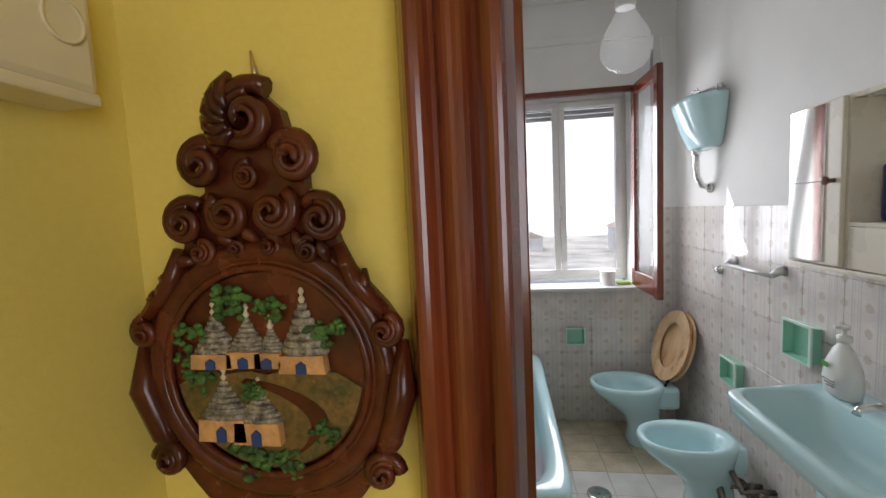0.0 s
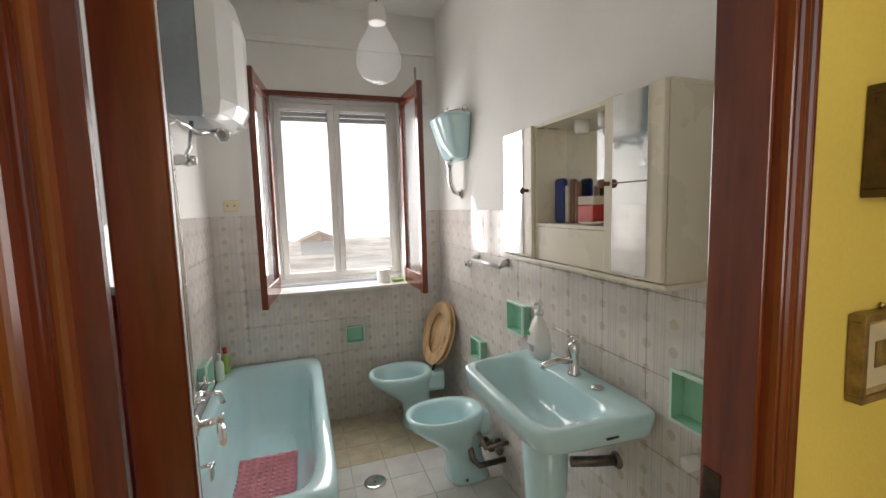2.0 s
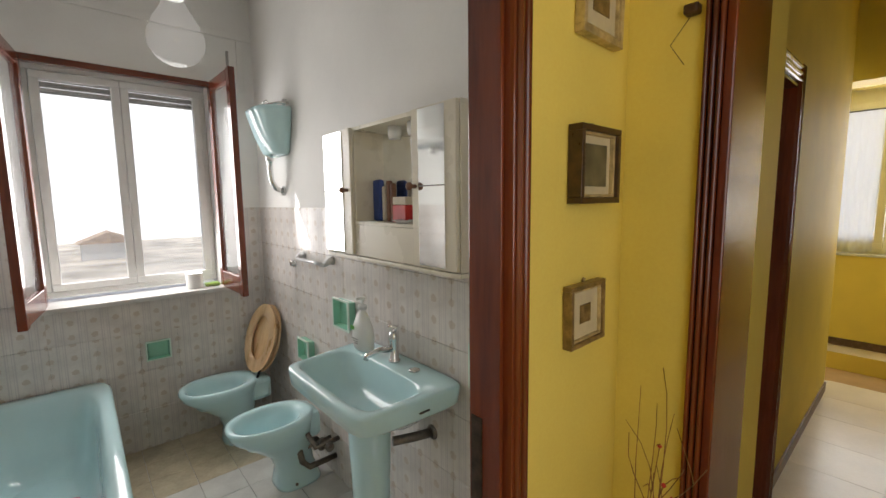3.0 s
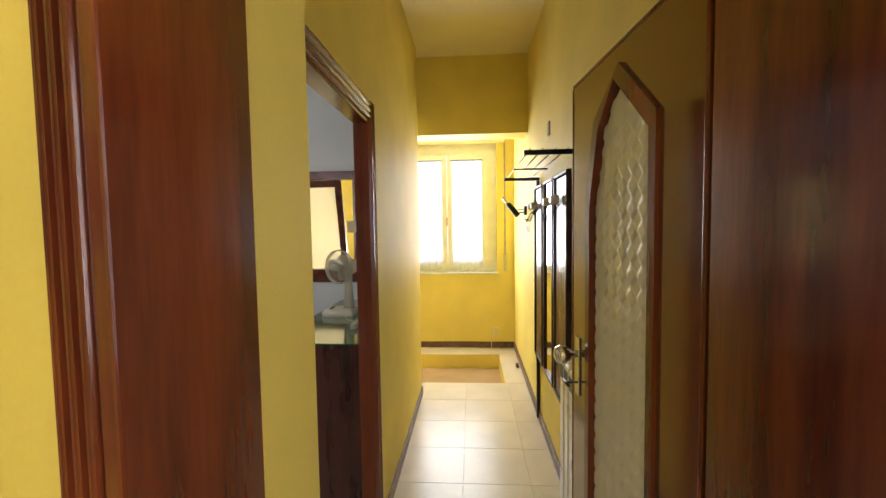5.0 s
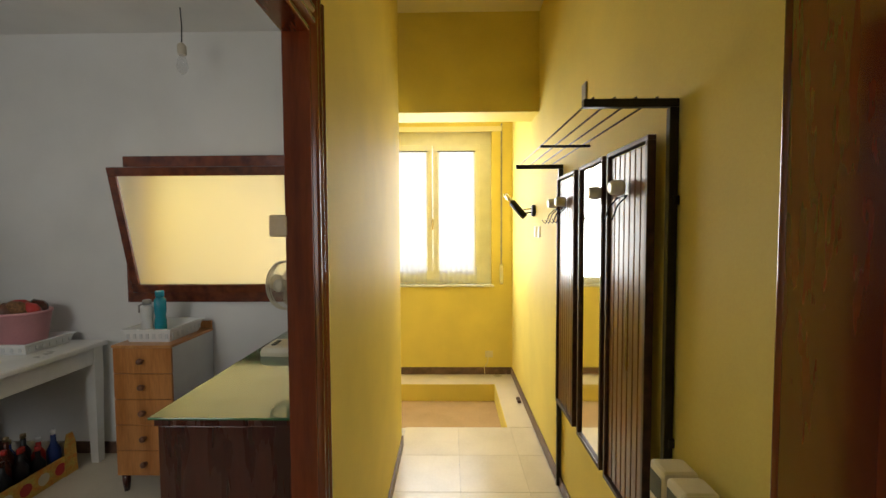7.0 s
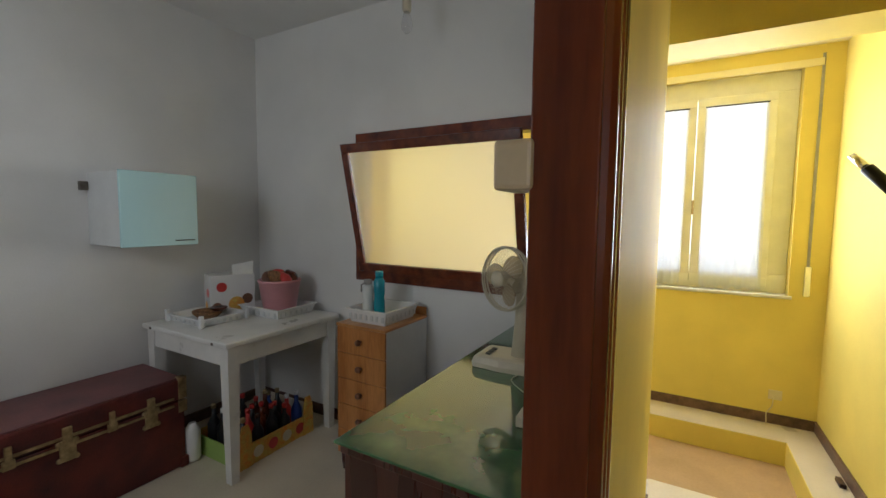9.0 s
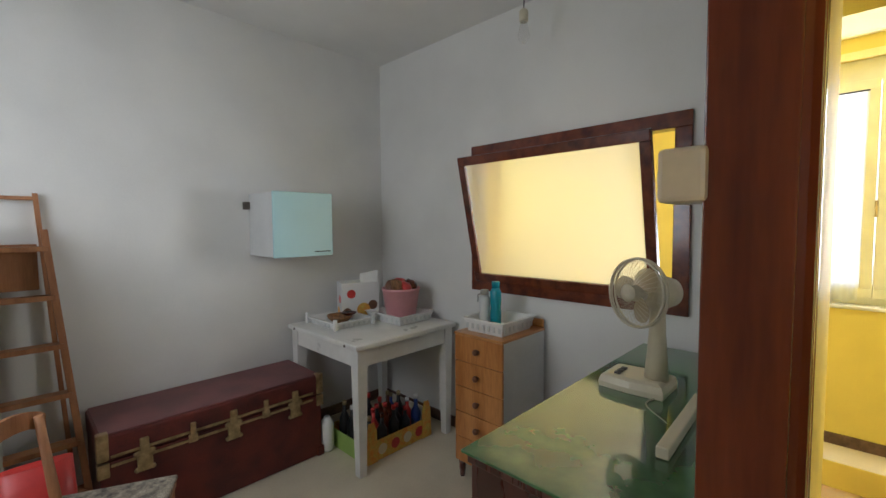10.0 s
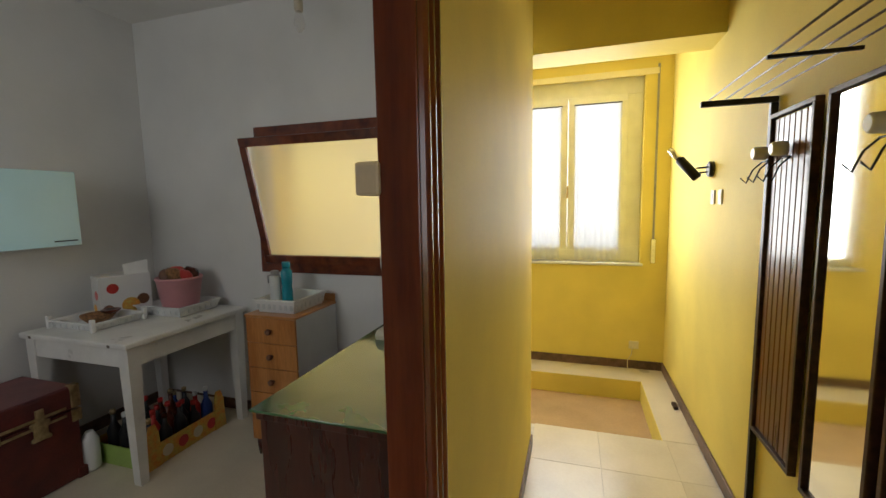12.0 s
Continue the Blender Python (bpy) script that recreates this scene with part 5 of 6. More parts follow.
mid = [(PC - 0.02 + 0.062 * math.sin(2.6 * q / 14), 1.394 - 0.068 * (q / 14) ** 1.3, 0.003 + 0.009 * q / 14) for q in range(15)]
slab(bm, [(x + w * 0.8, z + w * 0.5) for x, z, w in mid] + [(x - w * 0.8, z - w * 0.5) for x, z, w in mid[::-1]], "y", WY - 0.0195, WY - 0.0186)
part("painted_path", bm, CARVED, pq, "dark brown painted winding path")


def trullo(cx, z, w, h, wall):
    bm = B()
    slab(bm, [(cx - w, z), (cx + w, z), (cx + w * 0.94, z + wall), (cx - w * 0.94, z + wall)], "y", WY - 0.026, WY - 0.0166)
    ho = part("painted_house", bm, HOUSEP, pq, "ochre painted house front")
    bm = B()
    slab(bm, [(cx - 0.004, z + 0.0003), (cx + 0.004, z + 0.0003), (cx + 0.004, z + wall * 0.55), (cx, z + wall * 0.75), (cx - 0.004, z + wall * 0.55)], "y", WY - 0.0275, WY - 0.0262)
    sub("door", bm, NAVY, ho)
    bm = B()
    n = 7
    for k in range(n):
        f = k / n
        q = w * 0.95 * (1 - f) + 0.0015
        lathe(bm, [(q, 0), (q * 1.04, h / n * 0.5), (q * 0.93, h / n * 0.98)], Matrix.Translation((cx, WY - 0.0175, z + wall + h * f)), 12, 1, 0.45)
    part("cone_roof", bm, STONEP, pq, "grey stone cone roof")
    bm = B()
    lathe(bm, [(0.0015, 0), (0.003, 0.003), (0.001, 0.006), (0.0025, 0.009), (0.001, 0.012)], Matrix.Translation((cx, WY - 0.0175, z + wall + h)), 8)
    part("pinnacle", bm, MOUNT, pq)


for a in ((-0.042, 1.405, 0.018, 0.030, 0.012), (-0.014, 1.406, 0.015, 0.025, 0.013), (0.006, 1.406, 0.011, 0.017, 0.012), (0.034, 1.402, 0.019, 0.040, 0.014), (-0.038, 1.345, 0.021, 0.030, 0.018), (-0.008, 1.343, 0.02, 0.024, 0.018)):
    trullo(PC + a[0], *a[1:])
random.seed(7)
for cx, cz, r in ((-0.024, 1.458, 0.019), (0.006, 1.452, 0.014), (-0.062, 1.43, 0.015), (-0.058, 1.392, 0.014), (0.052, 1.435, 0.016), (-0.012, 1.385, 0.01), (0.045, 1.352, 0.013), (-0.02, 1.328, 0.02), (0.012, 1.325, 0.016), (-0.066, 1.41, 0.012)):
    bm = B()
    for _ in range(26):
        a, q = random.random() * 6.28, r * random.random() ** 0.6
        s = r * (0.16 + 0.16 * random.random())
        lathe(bm, [(s * 0.5, -s * 0.6), (s, 0), (s * 0.5, s * 0.6)], Matrix.Translation((PC + cx + q * math.cos(a), WY - 0.019 - 0.003 * random.random(), cz + q * 0.8 * math.sin(a))), 6, 1, 0.6)
    part("painted_tree", bm, LEAFG, pq, "green painted tree")

ch = thing("door_chime", (0.53, 0.6, 1.63), "cream plastic door chime box on the yellow wall", "chime")
bm = B()
box(bm, 0.5135, 0.548, 0.49, 0.627, 1.612, 1.70, 0.006)
part("case", bm, CREATE, ch)
bm = B()
lathe(bm, [(0.0145, 0), (0.0145, 0.0015), (0.0125, 0.002), (0.012, 0.0005)], Matrix.Translation((0.548, 0.605, 1.655)) @ Matrix.Rotation(radians(90), 4, "Y"), 22)
part("round_button", bm, CREATE, ch)
bm = B()
box(bm, 0.5135, 0.551, 0.492, 0.624, 1.604, 1.6125, 0.002)
part("lower_grille", bm, CREATE, ch)


def picture(x0, x1, z0, z1, rotate, dep, label, dark, inner):
    c = Vector(((x0 + x1) / 2, WY - dep, (z0 + z1) / 2))
    top = thing("picture", c, label, "picture", "small framed pictures")
    m = Matrix.Translation((c.x, 0, c.z)) @ Matrix.Rotation(radians(rotate), 4, "Y")
    w, h = (x1 - x0) / 2, (z1 - z0) / 2
    def frame_(k0, k1, y0, y1, material, name):
        bm = B()
        for b in ((-w * k0, w * k0, h * k1, h * k0), (-w * k0, w * k0, -h * k0, -h * k1), (-w * k0, -w * k1, -h * k1, h * k1), (w * k1, w * k0, -h * k1, h * k1)):
            box(bm, b[0], b[1], y0, y1, b[2], b[3], 0.0015, m)
        part(name, bm, material, top)
    frame_(1.0, 0.84, WY - dep, WY - 0.001, dark, "frame")
    frame_(0.84, 0.76, WY - dep * 0.8, WY - 0.002, GILTL, "slip")
    bm = B()
    box(bm, -w * 0.77, w * 0.77, WY - dep * 0.5, WY - 0.003, -h * 0.77, h * 0.77, 0, m)
    part("mount", bm, MOUNT, top)
    bm = B()
    box(bm, -w * inner, w * inner, WY - dep * 0.5 - 0.002, WY - dep * 0.5 - 0.0005, -h * inner, h * inner, 0, m)
    part("print", bm, PICDARK if inner > 0.4 else GILT, top)
    bm = B()
    tube(bm, [(c.x, WY - 0.004, z1), (c.x + 0.002, WY - 0.006, z1 + 0.008)], 0.003, 6)
    part("hook", bm, BRASS, top)


picture(1.645, 1.785, 1.505, 1.645, 0, 0.03, "small dark print in a brown and gilt frame", FRAMEBR, 0.55)
picture(1.64, 1.762, 1.235, 1.355, -1.5, 0.02, "small cream picture in a dull gilt frame", GILT, 0.3)
picture(1.66, 1.80, 1.80, 1.96, 1.5, 0.02, "small picture in a gilt frame hung high", GILTL, 0.4)
random.seed(11)
tg = thing("dry_branches", (1.74, 0.60, 0.0), "tall dry twigs with red berries standing in a floor vase", "plant")
bm = B()
lathe(bm, [(0.06, 0), (0.085, 0.05), (0.095, 0.2), (0.07, 0.38), (0.045, 0.46), (0.055, 0.5), (0.047, 0.5), (0.04, 0.45)], Matrix.Translation((1.745, 0.545, 0)), 20)
part("vase", bm, CARVED, tg)
for k in range(14):
    bm = B()
    a = random.random() * 6.28
    x, y, z = 1.745 + 0.02 * math.cos(a), 0.545 + 0.02 * math.sin(a), 0.45
    top = 1.02 + 0.16 * random.random()
    dx, dy = random.uniform(-0.07, 0.08), random.uniform(-0.05, 0.075)
    pts = []
    for q in range(14):
        f = q / 13
        pts.append((x + dx * f + 0.07 * math.sin(7.5 * f + 1.7 * k) * f, min(0.672, y + dy * f + 0.035 * math.sin(5 * f + 2 * k) * f), z + (top - z) * (f - 0.18 * max(0, f - 0.75) * 4 * (k % 3 == 0))))
    tube(bm, pts, [0.0022 * (1 - 0.7 * q / 13) for q in range(14)], 5)
    e = Vector(pts[8])
    tube(bm, [e, e + Vector((0.02 * math.cos(k), 0.0, 0.03)), e + Vector((0.045 * math.cos(k), 0.0, 0.035))], [0.0012, 0.001, 0.0006], 4)
    t_ = part("twig", bm, TWIG, tg)
    if k % 3 == 0:
        bm = B()
        for q in (7, 10):
            lathe(bm, [(0.001, -0.005), (0.005, 0), (0.001, 0.005)], Matrix.Translation(pts[q]), 8)
        sub("berry", bm, RED, t_, "red berries")

# ---------------------------------------------------------------- hall
ck = thing("coat_rack", (4.2, SY, 0), "wall coat rack of slatted walnut panels and black metal", "coat rack")
for x, z0 in ((3.60, 0.15), (4.80, 0.02)):
    bm = B()
    box(bm, x - 0.011, x + 0.011, SY + 0.004, SY + 0.03, z0, 1.86, 0.002)
    for z in (0.9, 1.6):
        box(bm, x - 0.016, x + 0.016, SY + 0.0005, SY + 0.018, z - 0.014, z + 0.014, 0.003)
    part("upright", bm, BLACKMET, ck)
    bm = B()
    box(bm, x - 0.011, x + 0.011, SY + 0.004, SY + 0.27, 1.861, 1.884, 0.002)
    part("hat_shelf_arm", bm, BLACKMET, ck)
bm = B()
box(bm, 4.20 - 0.006, 4.20 + 0.006, SY + 0.05, SY + 0.26, 1.866, 1.876, 0.001)
part("shelf_brace", bm, BLACKMET, ck)
for k in range(4):
    bm = B()
    tube(bm, [(3.60, SY + 0.06 + 0.06 * k, 1.889), (4.80, SY + 0.06 + 0.06 * k, 1.889)], 0.0032, 8)
    part("shelf_rod", bm, STEELDARK, ck)


def rack_panel(x0, x1, z0, z1, mirror):
    bm = B()
    y0, y1 = SY + 0.032, SY + 0.058
    framed(bm, x0, x1, z0, z1, y0, y1, 0.016, 0.002)
    fr = part("panel_frame", bm, DARKBROWN, ck)
    if mirror:
        bm = B()
        box(bm, x0 + 0.022, x1 - 0.022, y0 + 0.008, y0 + 0.014, z0 + 0.022, z1 - 0.022)
        sub("mirror", bm, MIRROR, fr, "full-length mirror")
    else:
        n = 7
        for k in range(n):
            a = x0 + 0.022 + (x1 - x0 - 0.044) * k / n
            b = x0 + 0.022 + (x1 - x0 - 0.044) * (k + 1) / n
            bm = B()
            box(bm, a + 0.002, b - 0.002, y0 + 0.002, y0 + 0.016, z0 + 0.022, z1 - 0.022, 0.003)
            sub("slat", bm, PANELW, fr)


rack_panel(3.66, 3.99, 0.56, 1.80, False)
rack_panel(4.03, 4.33, 0.56, 1.80, True)
rack_panel(4.40, 4.72, 0.56, 1.80, False)
for x in (3.83, 4.05, 4.56, 4.72):
    bm = B()
    lathe(bm, [(0.024, 0), (0.026, 0.012), (0.024, 0.04), (0.018, 0.046)], Matrix.Translation((x, SY + 0.06, 1.66)) @ Matrix.Rotation(radians(-90), 4, "X"), 16)
    hk = part("hook_knob", bm, ENAMEL, ck, "white plastic hat knob")
    bm = B()
    for s in (-0.035, 0.035):
        tube(bm, [(x + s, SY + 0.06, 1.63), (x + s, SY + 0.09, 1.60), (x + s, SY + 0.11, 1.55), (x + s, SY + 0.13, 1.57)], 0.003, 6)
    tube(bm, [(x - 0.035, SY + 0.062, 1.63), (x + 0.035, SY + 0.062, 1.63)], 0.003, 6)
    sub("coat_hook", bm, BLACKMET, hk, "black wire coat hooks")

rd = thing("radiator", (3.3, SY, 0.2), "ivory cast radiator on the hall wall", "radiator")
for k in range(5):
    x = 3.06 + 0.085 * k
    bm = B()
    box(bm, x, x + 0.08, SY + 0.035, SY + 0.125, 0.17, 0.92, 0.012)
    sct = part("section", bm, RADIATOR, rd)
    bm = B()
    box(bm, x + 0.012, x + 0.068, SY + 0.1245, SY + 0.1265, 0.84, 0.90)
    sub("slot", bm, RADDARK, sct)
bm = B()
for z in (0.25, 0.83):
    tube(bm, [(3.05, SY + 0.08, z), (3.50, SY + 0.08, z)], 0.016, 8)
box(bm, 3.1, 3.14, SY + 0.001, SY + 0.04, 0.8, 0.84)
box(bm, 3.4, 3.44, SY + 0.001, SY + 0.04, 0.8, 0.84)
part("header_pipe", bm, RADIATOR, rd)
sp = thing("wall_spotlight", (5.6, SY, 1.67), "black adjustable wall spotlight with a silver lamp end", "lamp")
bm = B()
lathe(bm, [(0.045, 0), (0.045, 0.02), (0.038, 0.026)], Matrix.Translation((5.60, SY + 0.0005, 1.66)) @ Matrix.Rotation(radians(-90), 4, "X"), 18)
part("base", bm, BLACKMET, sp)
for dz in (-0.014, 0.014):
    bm = B()
    tube(bm, [(5.60, SY + 0.024, 1.66 + dz), (5.605, SY + 0.085, 1.655 + dz)], 0.005, 8)
    part("strut", bm, BLACKMET, sp)
bm = B()
tube(bm, [(5.60, SY + 0.075, 1.61), (5.602, SY + 0.08, 1.616), (5.64, SY + 0.165, 1.725), (5.641, SY + 0.167, 1.728)], [0.02, 0.027, 0.027, 0.022], 16)
part("head", bm, BLACKMET, sp)
bm = B()
tube(bm, [(5.642, SY + 0.1675, 1.7285), (5.664, SY + 0.215, 1.79)], [0.019, 0.016], 16)
part("lamp_end", bm, CHROME, sp, "silver lamp end")
for x in (5.43, 5.56):
    sx = thing("light_switch", (x, SY, 1.5), "small cream light switch on the yellow wall", "switch", "hall switches")
    bm = B()
    box(bm, x - 0.03, x + 0.03, SY, SY + 0.008, 1.46, 1.54, 0.003)
    part("plate", bm, CREATE, sx)
    bm = B()
    box(bm, x - 0.011, x + 0.011, SY + 0.0082, SY + 0.011, 1.48, 1.52, 0.002)
    part("rocker", bm, ENAMEL, sx)
bm = B()
box(bm, 4.40, 4.46, SY, SY + 0.008, 2.12, 2.21, 0.003)
tagged(new("wall_plate", finish(bm, "wall_plate", BLIND)), "small grey cover plate high on the yellow wall", "plate")
sc = thing("socket", (EX, -0.07, 0.22), "cream socket with a loose cable above the skirting", "socket")
bm = B()
box(bm, EX - 0.01, EX, -0.11, -0.03, 0.18, 0.25, 0.003)
part("plate", bm, CREATE, sc)
bm = B()
tube(bm, [(EX - 0.012, -0.06, 0.20), (EX - 0.04, -0.05, 0.14), (EX - 0.03, -0.02, 0.08), (EX - 0.06, -0.02, 0.006)], 0.004, 6)
part("cable", bm, CREATE, sc)
bm = B()
box(bm, 6.0, 6.09, -0.28, -0.25, 0.001, 0.025, 0.004)
tagged(new("door_stop", finish(bm, "door_stop", DARKBROWN)), "small dark door stop on the marble ledge", "door stop")
dd = thing("hall_hook", (1.84, 0.56, 1.9), "small dark bracket on the cross wall", "bracket")
bm = B()
box(bm, 1.835, 1.859, 0.545, 0.57, 1.842, 1.86, 0.004)
tube(bm, [(1.85, 0.56, 1.843), (1.852, 0.595, 1.80), (1.854, 0.57, 1.76)], 0.0007, 5)
part("bracket", bm, DARKBROWN, dd)

# ---------------------------------------------------------------- store room
tk = thing("trunk", (3.78, 3.28, 0), "oxblood travelling trunk with brass fittings along the wall", "trunk")
kx0, kx1, ky0, ky1, kh = 3.19, 4.31, 3.06, RY1 - 0.014, 0.53
bm = B()
box(bm, kx0, kx1, ky0, ky1, 0.004, 0.40, 0.008)
part("body", bm, TRUNKM, tk)
bm = B()
box(bm, kx0 - 0.004, kx1 + 0.004, ky0 - 0.004, ky1, 0.405, kh - 0.004, 0.012)
lid_ = part("lid", bm, TRUNKM, tk)
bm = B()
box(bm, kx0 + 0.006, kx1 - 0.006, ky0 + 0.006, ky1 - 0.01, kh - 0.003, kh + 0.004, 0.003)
sub("lid_top", bm, TRUNKTOP, lid_, "oxblood lid top in a paler, lit tone")
for z in (0.375, 0.418):
    bm = B()
    box(bm, kx0 + 0.04, kx1 - 0.06, ky0 - 0.010, ky0 - 0.003, z, z + 0.014, 0.002)
    part("brass_band", bm, BRASS, tk)
for x, big in ((3.36, 1), (3.57, 0), (3.77, 1), (3.95, 0), (4.13, 1)):
    bm = B()
    w = 0.032 if big else 0.022
    box(bm, x - w * 0.6, x + w * 0.6, ky0 - 0.020, ky0 - 0.003, 0.40, 0.475, 0.006)
    box(bm, x - w, x + w, ky0 - 0.016, ky0 - 0.003, 0.40 - (0.09 if big else 0.03), 0.415, 0.005)
    if big:
        for s in (-1, 1):
            for z in (0.32, 0.40):
                lathe(bm, [(0.013, 0), (0.012, 0.008), (0.004, 0.011)], Matrix.Translation((x + s * w, ky0 - 0.004, z)) @ Matrix.Rotation(radians(90), 4, "X"), 10)
    part("latch", bm, BRASS, tk, "aged brass latch")
for x in (kx0, kx1):
    for z0, z1 in ((0.0, 0.06), (0.33, 0.40), (0.41, 0.54)):
        bm = B()
        box(bm, x - 0.012 if x == kx0 else x - 0.035, x + 0.035 if x == kx0 else x + 0.012, ky0 - 0.010, ky0 + 0.03, z0 + 0.001, z1, 0.005)
        part("corner_cap", bm, BRASS if z0 else TRUNKM, tk)

tb = thing("table", (4.7, 3.0, 0), "white lacquered kitchen table in the room corner", "table")
ax0, ax1, ay0, ay1, th = 4.29, 5.13, 2.62, 3.46, 0.80
bm = B()
box(bm, ax0, ax1, ay0, ay1, th - 0.032, th, 0.008)
part("tabletop", bm, TABLEW, tb)
for b in ((ax0 + 0.03, ax1 - 0.03, ay0 + 0.03, ay0 + 0.05), (ax0 + 0.03, ax1 - 0.03, ay1 - 0.05, ay1 - 0.03), (ax0 + 0.03, ax0 + 0.05, ay0 + 0.05, ay1 - 0.05), (ax1 - 0.05, ax1 - 0.03, ay0 + 0.05, ay1 - 0.05)):
    bm = B()
    box(bm, *b, th - 0.14, th - 0.034, 0.002)
    part("apron", bm, TABLEW, tb)
for x in (ax0 + 0.055, ax1 - 0.055):
    for y in (ay0 + 0.055, ay1 - 0.055):
        bm = B()
        loft(bm, [[(x + a * k, y + b * k, z) for a, b in ((-1, -1), (1, -1), (1, 1), (-1, 1))] for k, z in ((0.024, 0.0), (0.034, th - 0.14), (0.034, th - 0.034))], False)
        part("leg", bm, TABLEW, tb)
for x, y in ((ax0, ay0 + 0.12), (ax0, ay1 - 0.1)):
    bm = B()
    box(bm, x - 0.004, x + 0.001, y - 0.008, y + 0.008, th - 0.024, th - 0.010)
    part("leaf_catch", bm, STEELDARK, tb)

wc_ = thing("wall_cabinet", (4.27, 3.33, 1.3), "small wall cabinet with a pale blue door", "cabinet")
bm = B()
box(bm, 4.07, 4.47, 3.165, RY1 - 0.002, 1.295, 1.70, 0.003)
part("body", bm, GREYWHITE, wc_)
bm = B()
box(bm, 4.068, 4.472, 3.145, 3.1635, 1.292, 1.703, 0.003)
dr_ = part("door", bm, ICE, wc_, "glossy pale blue door")
bm = B()
box(bm, 4.34, 4.45, 3.138, 3.1445, 1.318, 1.324, 0.001)
sub("handle", bm, BLACKMET, dr_, "thin dark handle")
bm = B()
box(bm, 4.03, 4.069, RY1 - 0.03, RY1 - 0.001, 1.60, 1.65, 0.003)
part("bracket", bm, STEELDARK, wc_)

# chest of drawers
cd = thing("chest_of_drawers", (4.95, 2.12, 0), "narrow orange pine chest of five drawers", "chest of drawers")
qx0, qx1, qy0, qy1, qh = 4.735, 5.16, 1.93, 2.27, 0.87
bm = B()
box(bm, qx0 + 0.014, qx1, qy0, qy0 + 0.016, 0.10, qh - 0.016, 0.002)
box(bm, qx0 + 0.014, qx1, qy1 - 0.016, qy1, 0.10, qh - 0.016, 0.002)
box(bm, qx1 - 0.01, qx1, qy0 + 0.016, qy1 - 0.016, 0.10, qh - 0.016)
part("side_panel", bm, GREYWHITE, cd, "grey-white side panels")
bm = B()
box(bm, qx0 - 0.004, qx1, qy0 - 0.004, qy1 + 0.004, qh - 0.016, qh, 0.003)
part("top", bm, PINE_X, cd)
bm = B()
box(bm, qx1 - 0.012, qx1, qy0, qy1, qh + 0.001, qh + 0.05, 0.004)
part("back_rail", bm, PINE_X, cd)
for k in range(5):
    z0 = 0.105 + 0.15 * k
    bm = B()
    box(bm, qx0, qx0 + 0.016, qy0 + 0.001, qy1 - 0.001, z0, z0 + 0.147, 0.003)
    d = part("drawer", bm, PINE, cd)
    bm = B()
    lathe(bm, [(0.010, 0), (0.009, 0.012), (0.018, 0.018), (0.015, 0.03), (0.004, 0.034)], Matrix.Translation((qx0, (qy0 + qy1) / 2, z0 + 0.075)) @ Matrix.Rotation(radians(-90), 4, "Y"), 14)
    sub("knob", bm, BROWNPL, d, "dark wooden knob")
for x in (qx0 + 0.03, qx1 - 0.03):
    for y in (qy0 + 0.03, qy1 - 0.03):
        bm = B()
        lathe(bm, [(0.014, 0), (0.02, 0.05), (0.022, 0.10)], Matrix.Translation((x, y, 0)), 12)
        part("foot", bm, DESKW, cd)


def tray(name, x0, x1, y0, y1, z, h, material, label, posts=False, cat="tray"):
    top = thing(name, ((x0 + x1) / 2, (y0 + y1) / 2, z), label, cat)
    bm = B()
    fl = 0.012
    def rect(k, zz):
        return [(x0 + k, y0 + k, zz), (x1 - k, y0 + k, zz), (x1 - k, y1 - k, zz), (x0 + k, y1 - k, zz)]
    loft(bm, [rect(0.02, z + 0.001), rect(0.0, z + h), rect(-0.008, z + h), rect(-0.008, z + h + 0.006), rect(0.006, z + h + 0.006), rect(0.026, z + 0.008)], False)
    part("shell", bm, material, top)
    bm = B()
    n = 7
    for s, (u0, u1) in enumerate(((x0, x1), (y0, y1))):
        for k in range(n):
            c = u0 + (u1 - u0) * (k + 0.7) / (n + 0.4)
            if s == 0:
                box(bm, c - 0.008, c + 0.008, y0 + 0.002, y0 + 0.006, z + h * 0.3, z + h * 0.7)
            else:
                box(bm, x0 + 0.002, x0 + 0.006, c - 0.008, c + 0.008, z + h * 0.3, z + h * 0.7)
    part("slot", bm, GREYWHITE, top)["kind"] = "stuff"
    if posts:
        for a, b in ((x0, y0), (x1, y0), (x0, y1), (x1, y1)):
            bm = B()
            box(bm, a - 0.012, a + 0.012, b - 0.012, b + 0.012, z + 0.001, z + h + 0.03, 0.004)
            part("corner_post", bm, material, top)
    return top


tray("fruit_tray", 4.40, 4.70, 3.02, 3.38, th, 0.045, ENAMEL, "low white printed fruit tray on the table", True)
tray("basket", 4.76, 5.08, 2.80, 3.18, th, 0.06, ENAMEL, "white plastic basket on the table", False, "basket")
tray("basket", 4.78, 5.10, 1.96, 2.24, qh, 0.075, ENAMEL, "white plastic basket on the chest of drawers", False, "basket")
for (x, y, z, r, h, m, l) in ((4.55, 3.2, th + 0.012, 0.085, 0.05, WICKER, "shallow round wicker bowl in the tray"), (4.585, 3.14, th + 0.064, 0.05, 0.02, CARVED, "dark stacked saucer in the wicker bowl")):
    bw = thing("bowl", (x, y, z), l, "bowl")
    bm = B()
    lathe(bm, [(r * 0.6, 0), (r, h * 0.7), (r * 1.04, h), (r * 0.95, h), (r * 0.5, 0.012)], Matrix.Translation((x, y, z)), 22)
    part("shell", bm, m, bw)
bx = thing("carton", (4.70, 3.30, th), "white carton printed with orange-brown food pictures", "box")
bm = B()
rot = Matrix.Translation((4.76, 3.28, 0)) @ Matrix.Rotation(radians(-20), 4, "Z")
